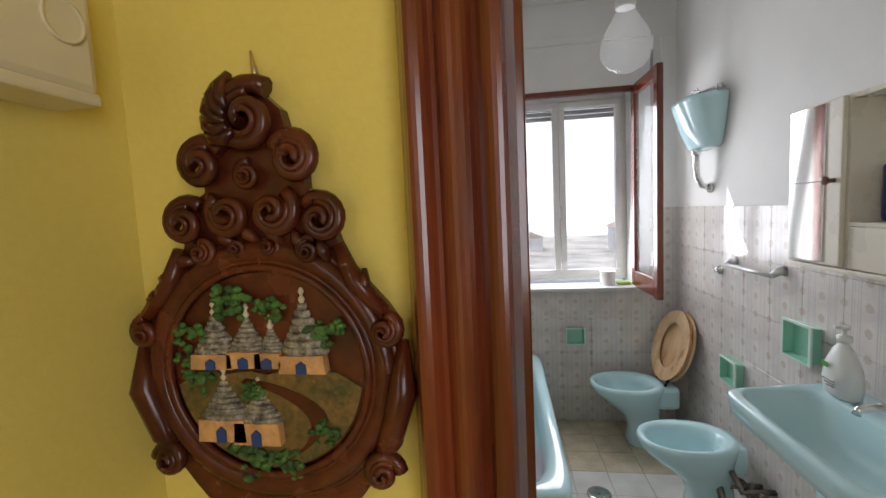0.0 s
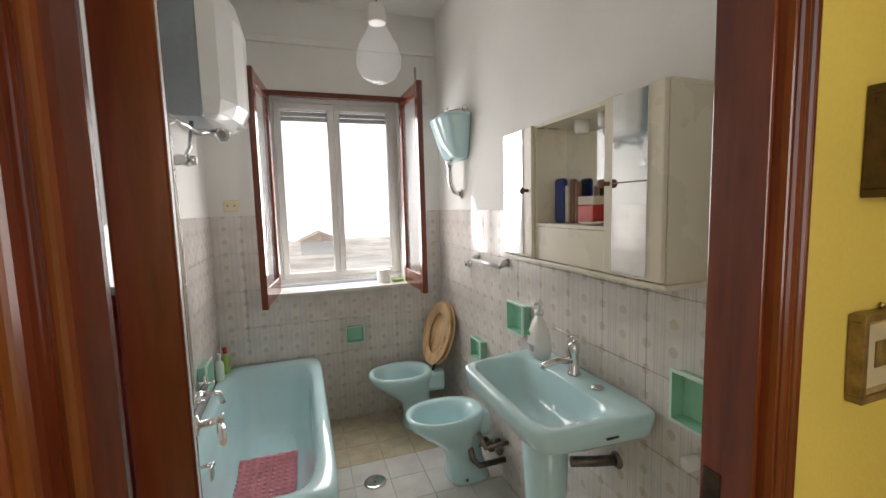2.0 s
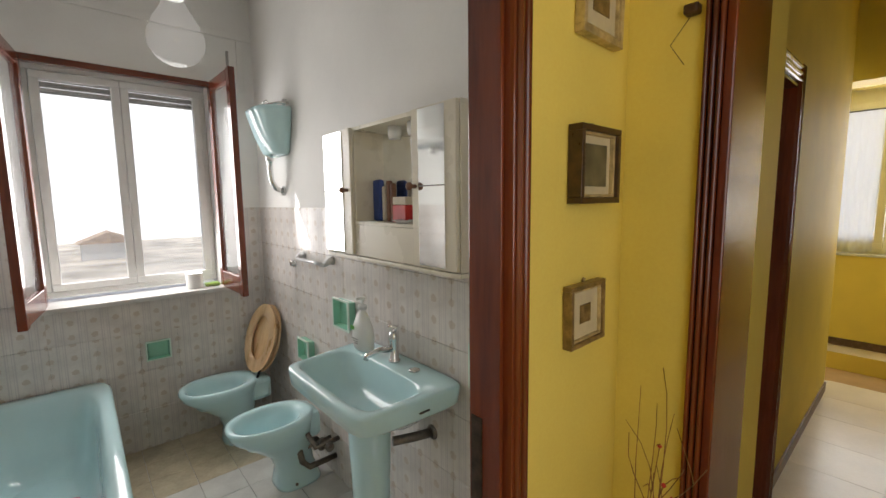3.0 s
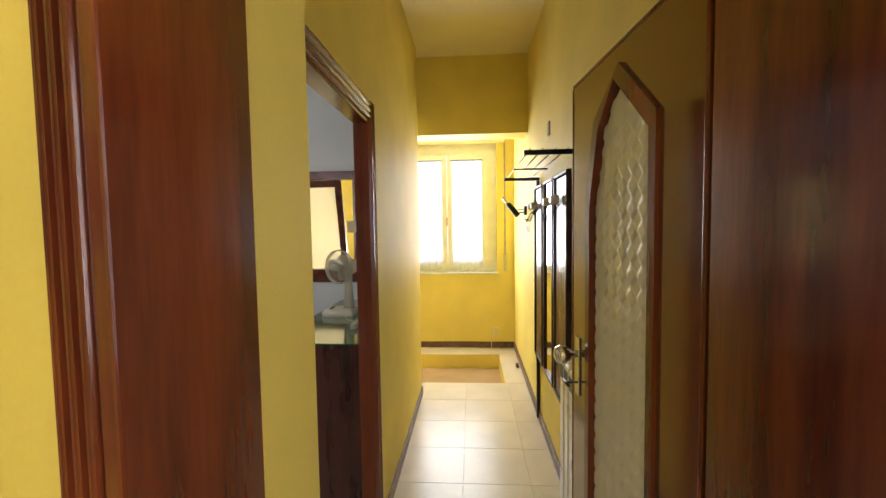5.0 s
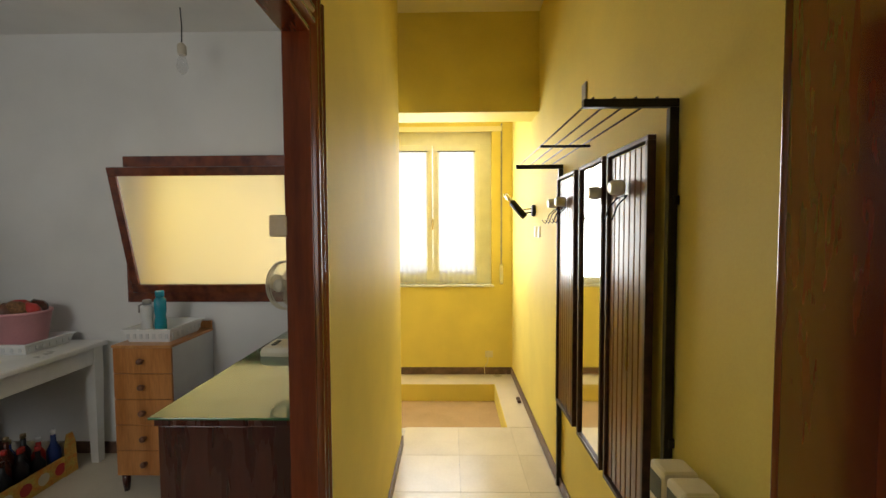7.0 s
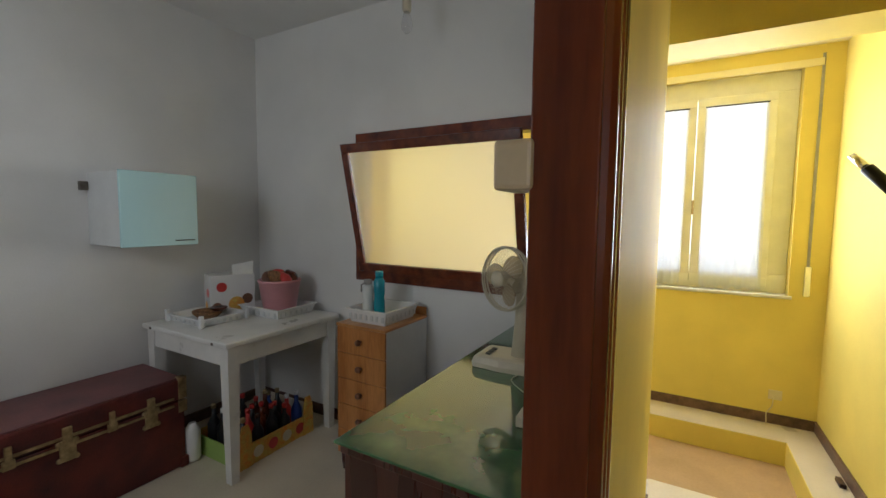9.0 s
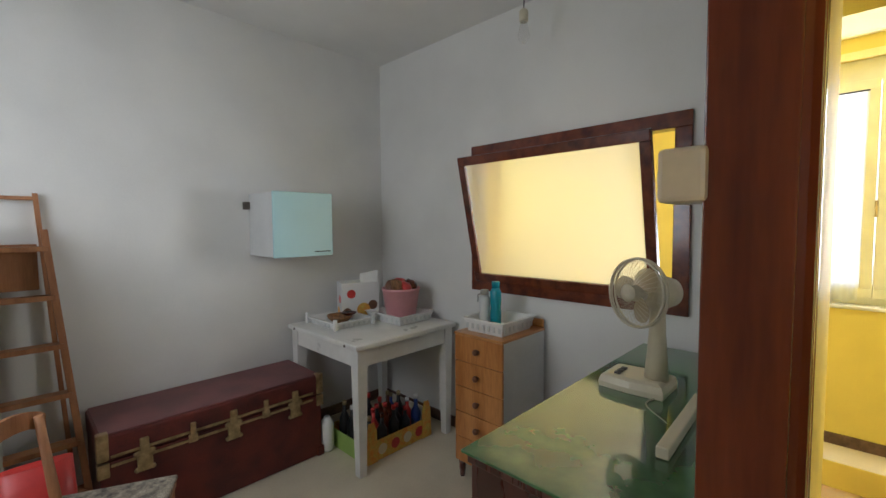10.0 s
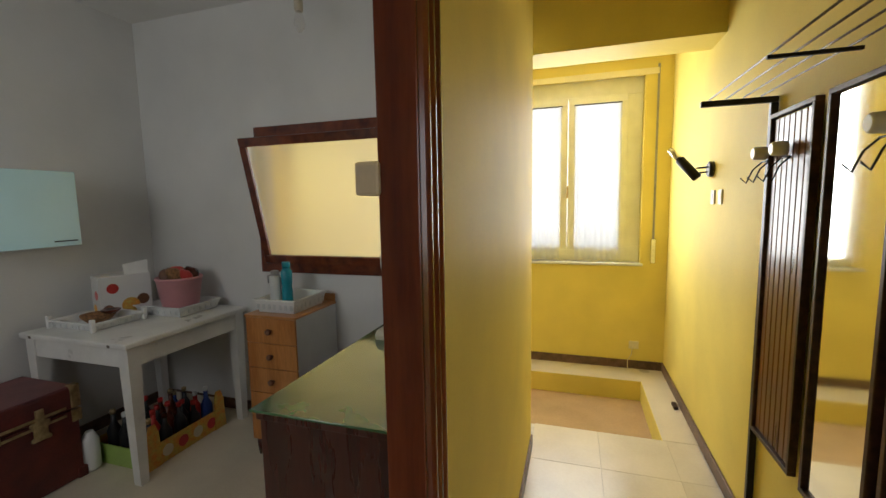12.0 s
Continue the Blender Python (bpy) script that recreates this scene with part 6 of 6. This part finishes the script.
box(bm, -0.14, 0.14, -0.08, 0.08, th + 0.002, th + 0.27, 0.002, rot)
part("carton_body", bm, ENAMEL, bx)
bm = B()
loft(bm, [[rot @ Vector(p) for p in ((-0.0, -0.07 + d, th + 0.27), (0.13, -0.07 + d, th + 0.27), (0.15, -0.02 + d, th + 0.35), (0.01, -0.02 + d, th + 0.33))] for d in (0.0, 0.003)], False)
part("open_flap", bm, ENAMEL, bx)
for a, z, r, m in ((-0.07, 0.19, 0.032, RED), (0.02, 0.07, 0.05, ORANGEP), (-0.10, 0.06, 0.03, BROWNPL), (0.09, 0.10, 0.035, BROWNPL)):
    bm = B()
    lathe(bm, [(r, 0), (r, 0.001)], rot @ Matrix.Translation((a, -0.0805, th + z)) @ Matrix.Rotation(radians(90), 4, "X"), 20)
    part("print_spot", bm, m, bx)
for a, z, r, m in ((-0.02, 0.15, 0.03, RED), (0.02, 0.06, 0.03, ORANGEP)):
    bm = B()
    lathe(bm, [(r, 0), (r, 0.001)], rot @ Matrix.Translation((-0.1405, a, th + z)) @ Matrix.Rotation(radians(-90), 4, "Y"), 20)
    part("print_spot", bm, m, bx)
bk = thing("bucket", (4.92, 3.0, th), "rose pink plastic bucket filled with brown cloths", "bucket")
bm = B()
lathe(bm, [(0.10, 0.0), (0.103, 0.004), (0.135, 0.21), (0.140, 0.21), (0.140, 0.225), (0.130, 0.225), (0.10, 0.02)], Matrix.Translation((4.92, 2.97, th + 0.012)), 28)
part("pail", bm, PINKPL, bk)
random.seed(3)
for k in range(7):
    a = k * 0.9
    bm = B()
    lathe(bm, [(0.01, -0.035), (0.055, -0.01), (0.06, 0.015), (0.02, 0.045)], Matrix.Translation((4.92 + 0.07 * math.cos(a), 2.97 + 0.07 * math.sin(a), th + 0.23 + 0.03 * random.random())) @ Euler((random.random(), random.random(), 0)).to_matrix().to_4x4(), 12)
    part("cloth", bm, (WICKER, RED, CARVED, BROWNPL)[k % 4], bk)

# crate of bottles under the table
cr = thing("crate", (4.69, 2.95, 0), "printed orange fruit crate under the table", "crate")
ex0, ex1, ey0, ey1 = 4.42, 4.98, 2.73, 3.16
for name, b, m in (("long_side", (ex0, ex1, ey0, ey0 + 0.008, 0.001, 0.13), ORANGEP), ("long_side", (ex0, ex1, ey1 - 0.008, ey1, 0.001, 0.13), ORANGEP), ("short_side", (ex0, ex0 + 0.008, ey0 + 0.008, ey1 - 0.008, 0.001, 0.12), LIME),
                   ("short_side", (ex1 - 0.008, ex1, ey0 + 0.008, ey1 - 0.008, 0.001, 0.18), CARD), ("bottom", (ex0 + 0.008, ex1 - 0.008, ey0 + 0.008, ey1 - 0.008, 0.001, 0.008), CARD)):
    bm = B()
    box(bm, *b)
    part(name, bm, m, cr)
for x in (ex0, ex1 - 0.09):
    bm = B()
    slab(bm, [(x, 0.0), (x + 0.09, 0.0), (x + 0.08, 0.20), (x + 0.06, 0.26), (x + 0.02, 0.26), (x + 0.005, 0.2)], "y", ey0 - 0.006, ey0 - 0.001)
    part("end_flap", bm, ORANGEP, cr)
for k in range(4):
    bm = B()
    lathe(bm, [(0.035, 0), (0.035, 0.0012)], Matrix.Translation((ex0 + 0.13 + 0.105 * k, ey0 - 0.0005, 0.065)) @ Matrix.Rotation(radians(90), 4, "X"), 16)
    part("print_spot", bm, RED if k % 2 else CREATE, cr)
random.seed(5)
for i in range(5):
    for j in range(4):
        x, y = ex0 + 0.075 + 0.1 * i, ey0 + 0.065 + 0.095 * j
        h = random.uniform(0.20, 0.28)
        m = random.choice((BLACK, BLACK, NAVY, CARVED, RED, BLACK))
        bo = thing("bottle", (x, y, 0.009), {"red_plastic": "red bottle", "navy_plastic": "dark blue bottle"}.get(m.name, "dark glass bottle") + " standing in the fruit crate", "bottle", "bottles in the crate")
        bm = B()
        lathe(bm, [(0.034, 0), (0.036, 0.01), (0.036, h * 0.6), (0.014, h * 0.78), (0.013, h * 0.95)], Matrix.Translation((x, y, 0.009)), 14)
        part("glass", bm, m, bo)
        bm = B()
        lathe(bm, [(0.015, 0), (0.015, 0.025), (0.012, 0.027)], Matrix.Translation((x, y, 0.009 + h * 0.95)), 10)
        part("cap", bm, random.choice((ENAMEL, RED, BRASS, CARVED)), bo)
bm = B()
lathe(bm, [(0.03, 0), (0.045, 0.02), (0.045, 0.18), (0.02, 0.23)], Matrix.Translation((4.36, 3.08, 0.0)), 16)
bo = thing("jug", (4.36, 3.08, 0), "white plastic bottle beside the crate", "bottle")
part("body", bm, ENAMEL, bo)

# bottles in the basket on the chest
for x, y, m, m2, h, l in ((4.93, 2.12, TEAL, TEAL, 0.27, "teal plastic drinking bottle in the basket"), (4.90, 2.18, GREYWHITE, BLIND, 0.22, "grey-white spray can in the basket")):
    bo = thing("bottle", (x, y, qh), l, "bottle")
    bm = B()
    lathe(bm, [(0.03, 0), (0.033, 0.01), (0.033, h * 0.35), (0.029, h * 0.45), (0.033, h * 0.55), (0.033, h * 0.8), (0.02, h * 0.88)], Matrix.Translation((x, y, qh + 0.010)), 18)
    part("body", bm, m, bo)
    bm = B()
    lathe(bm, [(0.024, 0), (0.024, h * 0.12), (0.02, h * 0.13)], Matrix.Translation((x, y, qh + 0.012 + h * 0.88)), 14)
    part("cap", bm, m2, bo)
    if m is GREYWHITE:
        bm = B()
        tube(bm, [(x, y + 0.02, qh + h * 0.95), (x, y + 0.05, qh + h * 0.9), (x, y + 0.05, qh + h * 0.7)], 0.005, 8)
        part("handle", bm, m2, bo)

# desk with a glossy marbled top
dk = thing("desk", (4.4, 1.08, 0), "dark red wooden desk with a glossy green marbled top", "desk")
gx0, gx1, gy0, gy1, gh = 3.745, 5.10, 0.80, 1.345, 0.90
bm = B()
box(bm, gx0, gx1, gy0, gy1, gh - 0.008, gh, 0.002)
part("glass_top", bm, DESKTOP, dk, "glossy green marbled top")
bm = B()
box(bm, gx0 + 0.012, gx1 - 0.01, gy0 + 0.01, gy1 - 0.012, gh - 0.035, gh - 0.009, 0.003)
part("top_board", bm, DESKW, dk)
for b in ((gx0 + 0.02, gx0 + 0.045, gy0 + 0.015, gy1 - 0.02), (gx1 - 0.045, gx1 - 0.02, gy0 + 0.015, gy1 - 0.02)):
    bm = B()
    box(bm, *b, 0, gh - 0.036, 0.003)
    part("end_panel", bm, DESKW, dk)
bm = B()
box(bm, gx0 + 0.046, gx1 - 0.046, gy1 - 0.045, gy1 - 0.025, 0.08, gh - 0.036, 0.003)
part("back_panel", bm, DESKW, dk)

# table fan
fn = thing("table_fan", (4.5, 1.16, gh), "cream table fan with a wire guard on the desk", "fan")
bm = B()
loft(bm, [[(4.50 + a * k, 1.16 + b * k, gh + z) for a, b in ((-0.08, -0.105), (0.08, -0.105), (0.09, 0.0), (0.08, 0.11), (-0.08, 0.11), (-0.09, 0.0))] for k, z in ((1.0, 0.001), (1.02, 0.02), (0.95, 0.042), (0.8, 0.05))], False)
part("base", bm, FANW, fn)
for k in range(3):
    bm = B()
    box(bm, 4.44 + 0.03 * k, 4.46 + 0.03 * k, 1.205, 1.225, gh + 0.05, gh + 0.057, 0.002)
    part("switch_button", bm, BLACK, fn)
bm = B()
tube(bm, [(4.50, 1.10, gh + 0.045), (4.50, 1.10, gh + 0.20), (4.495, 1.10, gh + 0.36)], [0.04, 0.028, 0.024], 14)
part("stem", bm, FANW, fn)
fc = Vector((4.43, 1.145, gh + 0.352))
ax = Vector((-0.90, 0.42, 0.05)).normalized()
fm = Matrix.Translation(fc) @ ax.to_track_quat("Z", "Y").to_matrix().to_4x4()
bm = B()
lathe(bm, [(0.02, -0.17), (0.05, -0.155), (0.062, -0.10), (0.055, -0.055), (0.03, -0.045)], fm, 20)
part("motor", bm, FANW, fn)
bm = B()
for r, z in ((0.118, 0.0), (0.116, 0.012), (0.116, -0.012)):
    tube(bm, [fm @ Vector((r * math.cos(a), r * math.sin(a), z)) for a in [2 * math.pi * k / 40 for k in range(41)]], 0.0035, 6, False)
for k in range(40):
    a = 2 * math.pi * k / 40
    for s in (1, -1):
        tube(bm, [fm @ Vector((r * math.cos(a), r * math.sin(a), s * z)) for r, z in ((0.03, 0.042), (0.07, 0.04), (0.105, 0.026), (0.117, 0.004))], 0.0008, 4)
gd = part("guard", bm, WIRE, fn, "round cream wire guard")
gd["kind"] = "stuff"
for k in range(3):
    bm = B()
    loop = []
    for s in (0, 1):
        row = []
        for q in range(13):
            f = q / 12
            a0_ = 2 * math.pi * k / 3
            r0 = 0.025 + 0.078 * math.sin(math.pi * f) ** 0.7
            a_ = a0_ + 1.75 * f
            row.append(fm @ Vector((r0 * math.cos(a_), r0 * math.sin(a_), 0.012 * (f - 0.5) * 2 + 0.002 * s)))
        loop.append(row)
    loft(bm, loop, True)
    part("blade", bm, FANBLADE, fn)
bm = B()
lathe(bm, [(0.028, -0.02), (0.03, 0.0), (0.026, 0.02), (0.008, 0.026)], fm, 16)
part("hub", bm, FANW, fn)
bm = B()
lathe(bm, [(0.03, 0.04), (0.031, 0.044), (0.01, 0.048)], fm, 16)
part("badge", bm, FANW, fn)
bm = B()
tube(bm, [(4.42 - 0.16 * f, 1.08 + 0.03 * math.sin(4 * f) - 0.06 * f, gh + 0.004) for f in [q / 16 for q in range(17)]], 0.0022, 6)
part("cable", bm, WIRE, fn)
ps = thing("power_strip", (4.25, 0.97, gh), "cream multi-socket power strip on the desk", "power strip")
bm = B()
box(bm, -0.22, 0.22, -0.016, 0.016, gh + 0.001, gh + 0.032, 0.004, Matrix.Translation((4.27, 0.955, 0)) @ Matrix.Rotation(radians(2), 4, "Z"))
part("housing", bm, FANW, ps)
sbt = thing("spray_bottle", (4.37, 0.90, gh), "white spray bottle with a blue collar on the desk", "bottle")
bm = B()
lathe(bm, [(0.035, 0), (0.038, 0.01), (0.036, 0.12), (0.016, 0.17)], Matrix.Translation((4.40, 0.895, gh + 0.001)), 18)
part("body", bm, ENAMEL, sbt)
bm = B()
lathe(bm, [(0.018, 0), (0.018, 0.03)], Matrix.Translation((4.40, 0.895, gh + 0.172)), 14)
part("collar", bm, NAVY, sbt)
bm = B()
box(bm, 4.36, 4.43, 0.885, 0.905, gh + 0.203, gh + 0.235, 0.006)
part("trigger_head", bm, RED, sbt)
dl = thing("thermostat", (3.41, 0.75, 1.53), "small beige plastic thermostat box beside the doorway", "thermostat")
bm = B()
box(bm, 3.386, 3.45, 0.7255, 0.768, 1.506, 1.558, 0.005)
part("case", bm, BEIGE_LAM, dl)
bm = B()
lathe(bm, [(0.014, 0), (0.013, 0.005), (0.005, 0.006)], Matrix.Translation((3.42, 0.7685, 1.532)) @ Matrix.Rotation(radians(-90), 4, "X"), 16)
part("dial", bm, ENAMEL, dl)
rl2 = thing("bulb_holder", (4.88, 1.9, 2.6), "bare lamp holder hanging on a wire from the ceiling", "lamp")
bm = B()
tube(bm, [(4.88, 1.9, 2.62), (4.885, 1.9, 2.72), (4.875, 1.9, RZ)], 0.0035, 6)
part("wire", bm, BLACK, rl2)
bm = B()
lathe(bm, [(0.02, 0), (0.024, 0.01), (0.024, 0.055), (0.008, 0.07)], Matrix.Translation((4.88, 1.9, 2.55)), 14)
part("holder", bm, WIRE, rl2)
bm = B()
lathe(bm, [(0.008, -0.11), (0.026, -0.09), (0.032, -0.065), (0.024, -0.03), (0.014, 0.0)], Matrix.Translation((4.88, 1.9, 2.549)), 16)
part("bulb", bm, GLOBE, rl2)

# fridge, basket of flowers, ladder, chair
fr = thing("fridge", (2.55, 3.1, 0), "pale green enamelled refrigerator", "refrigerator")
bm = B()
box(bm, 2.30, 2.885, 2.93, 3.46, 0.03, 1.43, 0.015)
part("body", bm, FRIDGE, fr)
bm = B()
box(bm, 2.302, 2.883, 2.872, 2.925, 0.06, 1.428, 0.012)
d = part("door", bm, FRIDGE, fr)
bm = B()
box(bm, 2.83, 2.85, 2.845, 2.871, 0.72, 0.9, 0.006)
sub("handle", bm, CHROME, d)
bm = B()
for x in (2.35, 2.84):
    for y in (2.98, 3.40):
        lathe(bm, [(0.02, 0), (0.02, 0.03)], Matrix.Translation((x, y, 0)), 10)
part("foot", bm, BLACK, fr)
bs = thing("flower_basket", (2.78, 3.1, 1.43), "wicker basket of dried red flowers on the refrigerator", "basket")
bm = B()
lathe(bm, [(0.07, 0), (0.085, 0.02), (0.10, 0.09), (0.09, 0.09), (0.07, 0.01)], Matrix.Translation((2.765, 3.08, 1.43)), 20)
part("basket_body", bm, WICKER, bs)
random.seed(9)
for k in range(22):
    a, r = random.random() * 6.28, 0.085 * random.random() ** 0.5
    p = Vector((2.765 + r * math.cos(a), 3.08 + r * math.sin(a), 1.52 + 0.09 * random.random()))
    bm = B()
    for q in range(6):
        e = Euler((random.random() * 6, random.random() * 6, random.random() * 6)).to_matrix()
        loft(bm, [[p + e @ Vector(v) for v in ((0, 0, s), (0.022, -0.008, s), (0.034, 0, s), (0.022, 0.008, s))] for s in (0, 0.001)], False)
    part("flower", bm, FLOWER if k % 2 else (TWIG, GREYWHITE)[k % 4 // 2], bs)
ld = thing("ladder", (2.95, 3.4, 0), "wooden folding step ladder leaning on the wall", "ladder")


def rail(bm, p, q, w, d):
    p, q = Vector(p), Vector(q)
    a = Vector((w / 2, 0, 0))
    b = Vector((0, d / 2, 0))
    loft(bm, [[c - a - b, c + a - b, c + a + b, c - a + b] for c in (p, q)], False)


bl, brr = ((2.70, 3.22, 0.0), (2.80, 3.42, 1.50)), ((3.18, 3.22, 0.0), (3.065, 3.42, 1.48))
for a, b in (bl, brr):
    bm = B()
    rail(bm, a, b, 0.028, 0.05)
    part("stile", bm, LADDERW, ld)
for a, b in (((2.78, 3.475, 0.3), (2.775, 3.485, 1.645)), ((3.12, 3.475, 0.3), (3.045, 3.485, 1.655))):
    bm = B()
    rail(bm, a, b, 0.02, 0.026)
    part("rear_stile", bm, LADDERW, ld)
bm = B()
box(bm, 2.77, 3.05, 3.475, 3.495, 1.622, 1.64, 0.002)
part("top_bar", bm, LADDERW, ld)
for k in range(6):
    f = 0.15 + 0.155 * k
    a, b = Vector(bl[0]).lerp(Vector(bl[1]), f), Vector(brr[0]).lerp(Vector(brr[1]), f)
    bm = B()
    box(bm, a.x, b.x, a.y - 0.035, a.y + 0.035, a.z - 0.012, a.z + 0.012, 0.002)
    part("step", bm, LADDERW, ld)
bm = B()
box(bm, 2.83, 3.04, 3.435, 3.452, 1.19, 1.41, 0.003)
part("top_platform", bm, LADDERW, ld, "folded wooden platform")
cc = thing("dining_chair", (3.08, 2.42, 0), "beech chair with a curved back and patterned seat pad", "chair")
SH = 0.45
cm = Matrix.Translation((3.12, 2.50, 0)) @ Matrix.Rotation(radians(-115), 4, "Z")
bm = B()
box(bm, -0.2, 0.2, -0.2, 0.2, SH - 0.035, SH - 0.004, 0.01, cm)
part("seat", bm, LADDERW, cc)
bm = B()
box(bm, -0.205, 0.205, -0.205, 0.205, SH - 0.003, SH + 0.018, 0.009, cm)
part("seat_pad", bm, FABRIC, cc, "worn patterned seat pad")
for x in (-0.17, 0.17):
    bm = B()
    tube(bm, [cm @ Vector((x, 0.18, 0)), cm @ Vector((x, 0.18, SH - 0.03))], [0.014, 0.018], 10)
    part("leg", bm, LADDERW, cc)
    bm = B()
    tube(bm, [cm @ Vector((x, -0.19, 0)), cm @ Vector((x, -0.18, SH)), cm @ Vector((x, -0.22, 0.80))], [0.014, 0.018, 0.014], 10)
    part("back_post", bm, LADDERW, cc)
bm = B()
pts = [cm @ Vector((0.2 * math.cos(a), -0.22 - 0.05 * math.sin(a), 0.765 + 0.045 * math.sin(a))) for a in [math.pi * q / 14 for q in range(15)]]
loft(bm, [[p + Vector((0, 0, -0.035)) + nn_ * -0.009, p + Vector((0, 0, -0.035)) + nn_ * 0.009, p + Vector((0, 0, 0.03)) + nn_ * 0.009, p + Vector((0, 0, 0.03)) + nn_ * -0.009] for p in pts for nn_ in [(cm.to_3x3() @ Vector((0, 1, 0)))]], False)
part("backrest", bm, LADDERW, cc)
rb = thing("red_bag", (2.97, 2.75, 0), "red cloth bag standing behind the chair", "bag")
bm = B()
loft(bm, [oval(2.98, 2.80, z, a, b, 20, 3) for z, a, b in ((0.0, 0.10, 0.06), (0.03, 0.12, 0.075), (0.40, 0.115, 0.06), (0.60, 0.105, 0.03))], True)
part("sack", bm, RED, rb)

# ---------------------------------------------------------------- tiles
def tile_mesh(name, w, h, d, axis, material):
    bm = B()
    lo, hi = -d / 2, d / 2
    if axis == "z":
        box(bm, -w / 2, w / 2, -h / 2, h / 2, lo, hi)
    else:
        box(bm, -w / 2, w / 2, lo, hi, -h / 2, h / 2)
    bmesh.ops.bevel(bm, geom=[e for e in bm.edges if abs(e.calc_length() - d) > 1e-4], offset=0.0012, segments=1, affect="EDGES")
    return finish(bm, name, material)


TW, TH = 0.2, 0.2475
WT = tile_mesh("wall_tile", TW - 0.0015, TH - 0.0015, 0.008, "y", TILE)


def wall_tiles(parent, place, length, rot):
    for i in range(math.ceil(length / TW)):
        for j in range(6):
            o = new("tile", WT)
            o.parent = parent
            x, y = place((i + 0.5) * TW)
            o.location = (x, y, (j + 0.5) * TH)
            o.rotation_euler = (0, 0, radians(rot))


tn, te, twt = (bpy.data.objects[n] for n in ("wall_bath_north", "wall_bath_east", "wall_bath_west"))
# the north wall's tiles keep clear of the window opening
for i in range(8):
    for j in range(6):
        x = BX0 + (i + 0.5) * TW - 0.02
        z = (j + 0.5) * TH
        if z + TH / 2 > bz0 - 0.02 and x + TW / 2 > bx0 - 0.0 and x - TW / 2 < bx1 + 0.0:
            continue
        o = new("tile", WT)
        o.parent = tn
        o.location = (x, BY1 - 0.004, z)
bm = B()
for a, b in ((BX0 + 0.378, bx0), (bx1, BX0 + 1.38 + 0.001)):
    if b - a > 0.004:
        box(bm, a, b, BY1 - 0.008, BY1 + 0.001, bz0 - 0.0215, 6 * TH)
box(bm, BX0 + 0.378, BX0 + 1.38, BY1 - 0.008, BY1 + 0.001, 3 * TH, bz0 - 0.022)
cut = new("cut_tile", finish(bm, "cut_tile", TILE))
cut.parent = tn
wall_tiles(te, lambda s: (BX1 - 0.004, BY1 - 0.008 - s), 2.55, 90)
wall_tiles(twt, lambda s: (BX0 + 0.004, BY1 - 0.008 - s), 2.55, 90)

FT = 0.2
FA = tile_mesh("floor_tile", FT - 0.003, FT - 0.003, 0.008, "z", FLOOR_BATH)
FBm = tile_mesh("floor_tile_beige", FT - 0.003, FT - 0.003, 0.008, "z", FLOOR_BEIGE)
for i in range(5):
    for j in range(13):
        x, y = BX1 - 0.1 - i * FT, BY1 - 0.1 - j * FT
        o = new("tile", FBm if j < 3 else FA)
        o.parent = FB
        o.location = (x, y, -0.004)
        o.rotation_euler = (0, 0, radians(90 * ((i * 7 + j * 3) % 4)))
HT = 0.4
HM = tile_mesh("hall_tile", HT - 0.0012, HT - 0.0012, 0.008, "z", FLOOR_HALL)
HM2 = tile_mesh("hall_edge_tile", HT - 0.0012, 0.17, 0.008, "z", FLOOR_HALL)
for i in range(13):
    for j in range(3):
        x, y = 5.56 - 0.2 - i * HT, WY - 0.2 - j * HT
        o = new("tile", HM if j < 2 else HM2)
        o.parent = FL
        o.location = (x, y if j < 2 else SY + 0.105, -0.004)
        if j < 2:
            o.rotation_euler = (0, 0, radians(90 * ((i * 5 + j * 3) % 4)))
for k in range(8):
    for j in range(6):
        x, y = 0.6 + 0.4 * k, -0.52 - 0.4 * j
        if x < 1.9:
            o = new("tile", HM)
            o.parent = FL
            o.location = (x, y, -0.004)
bm = B()
box(bm, 5.561, EX, SY, -0.101, -0.006, 0.001)
box(bm, 6.461, EX, -0.101, 1.3, -0.006, 0.001)
o = new("ledge_slab", finish(bm, "ledge_slab", FLOOR_HALL))
o.parent = FL
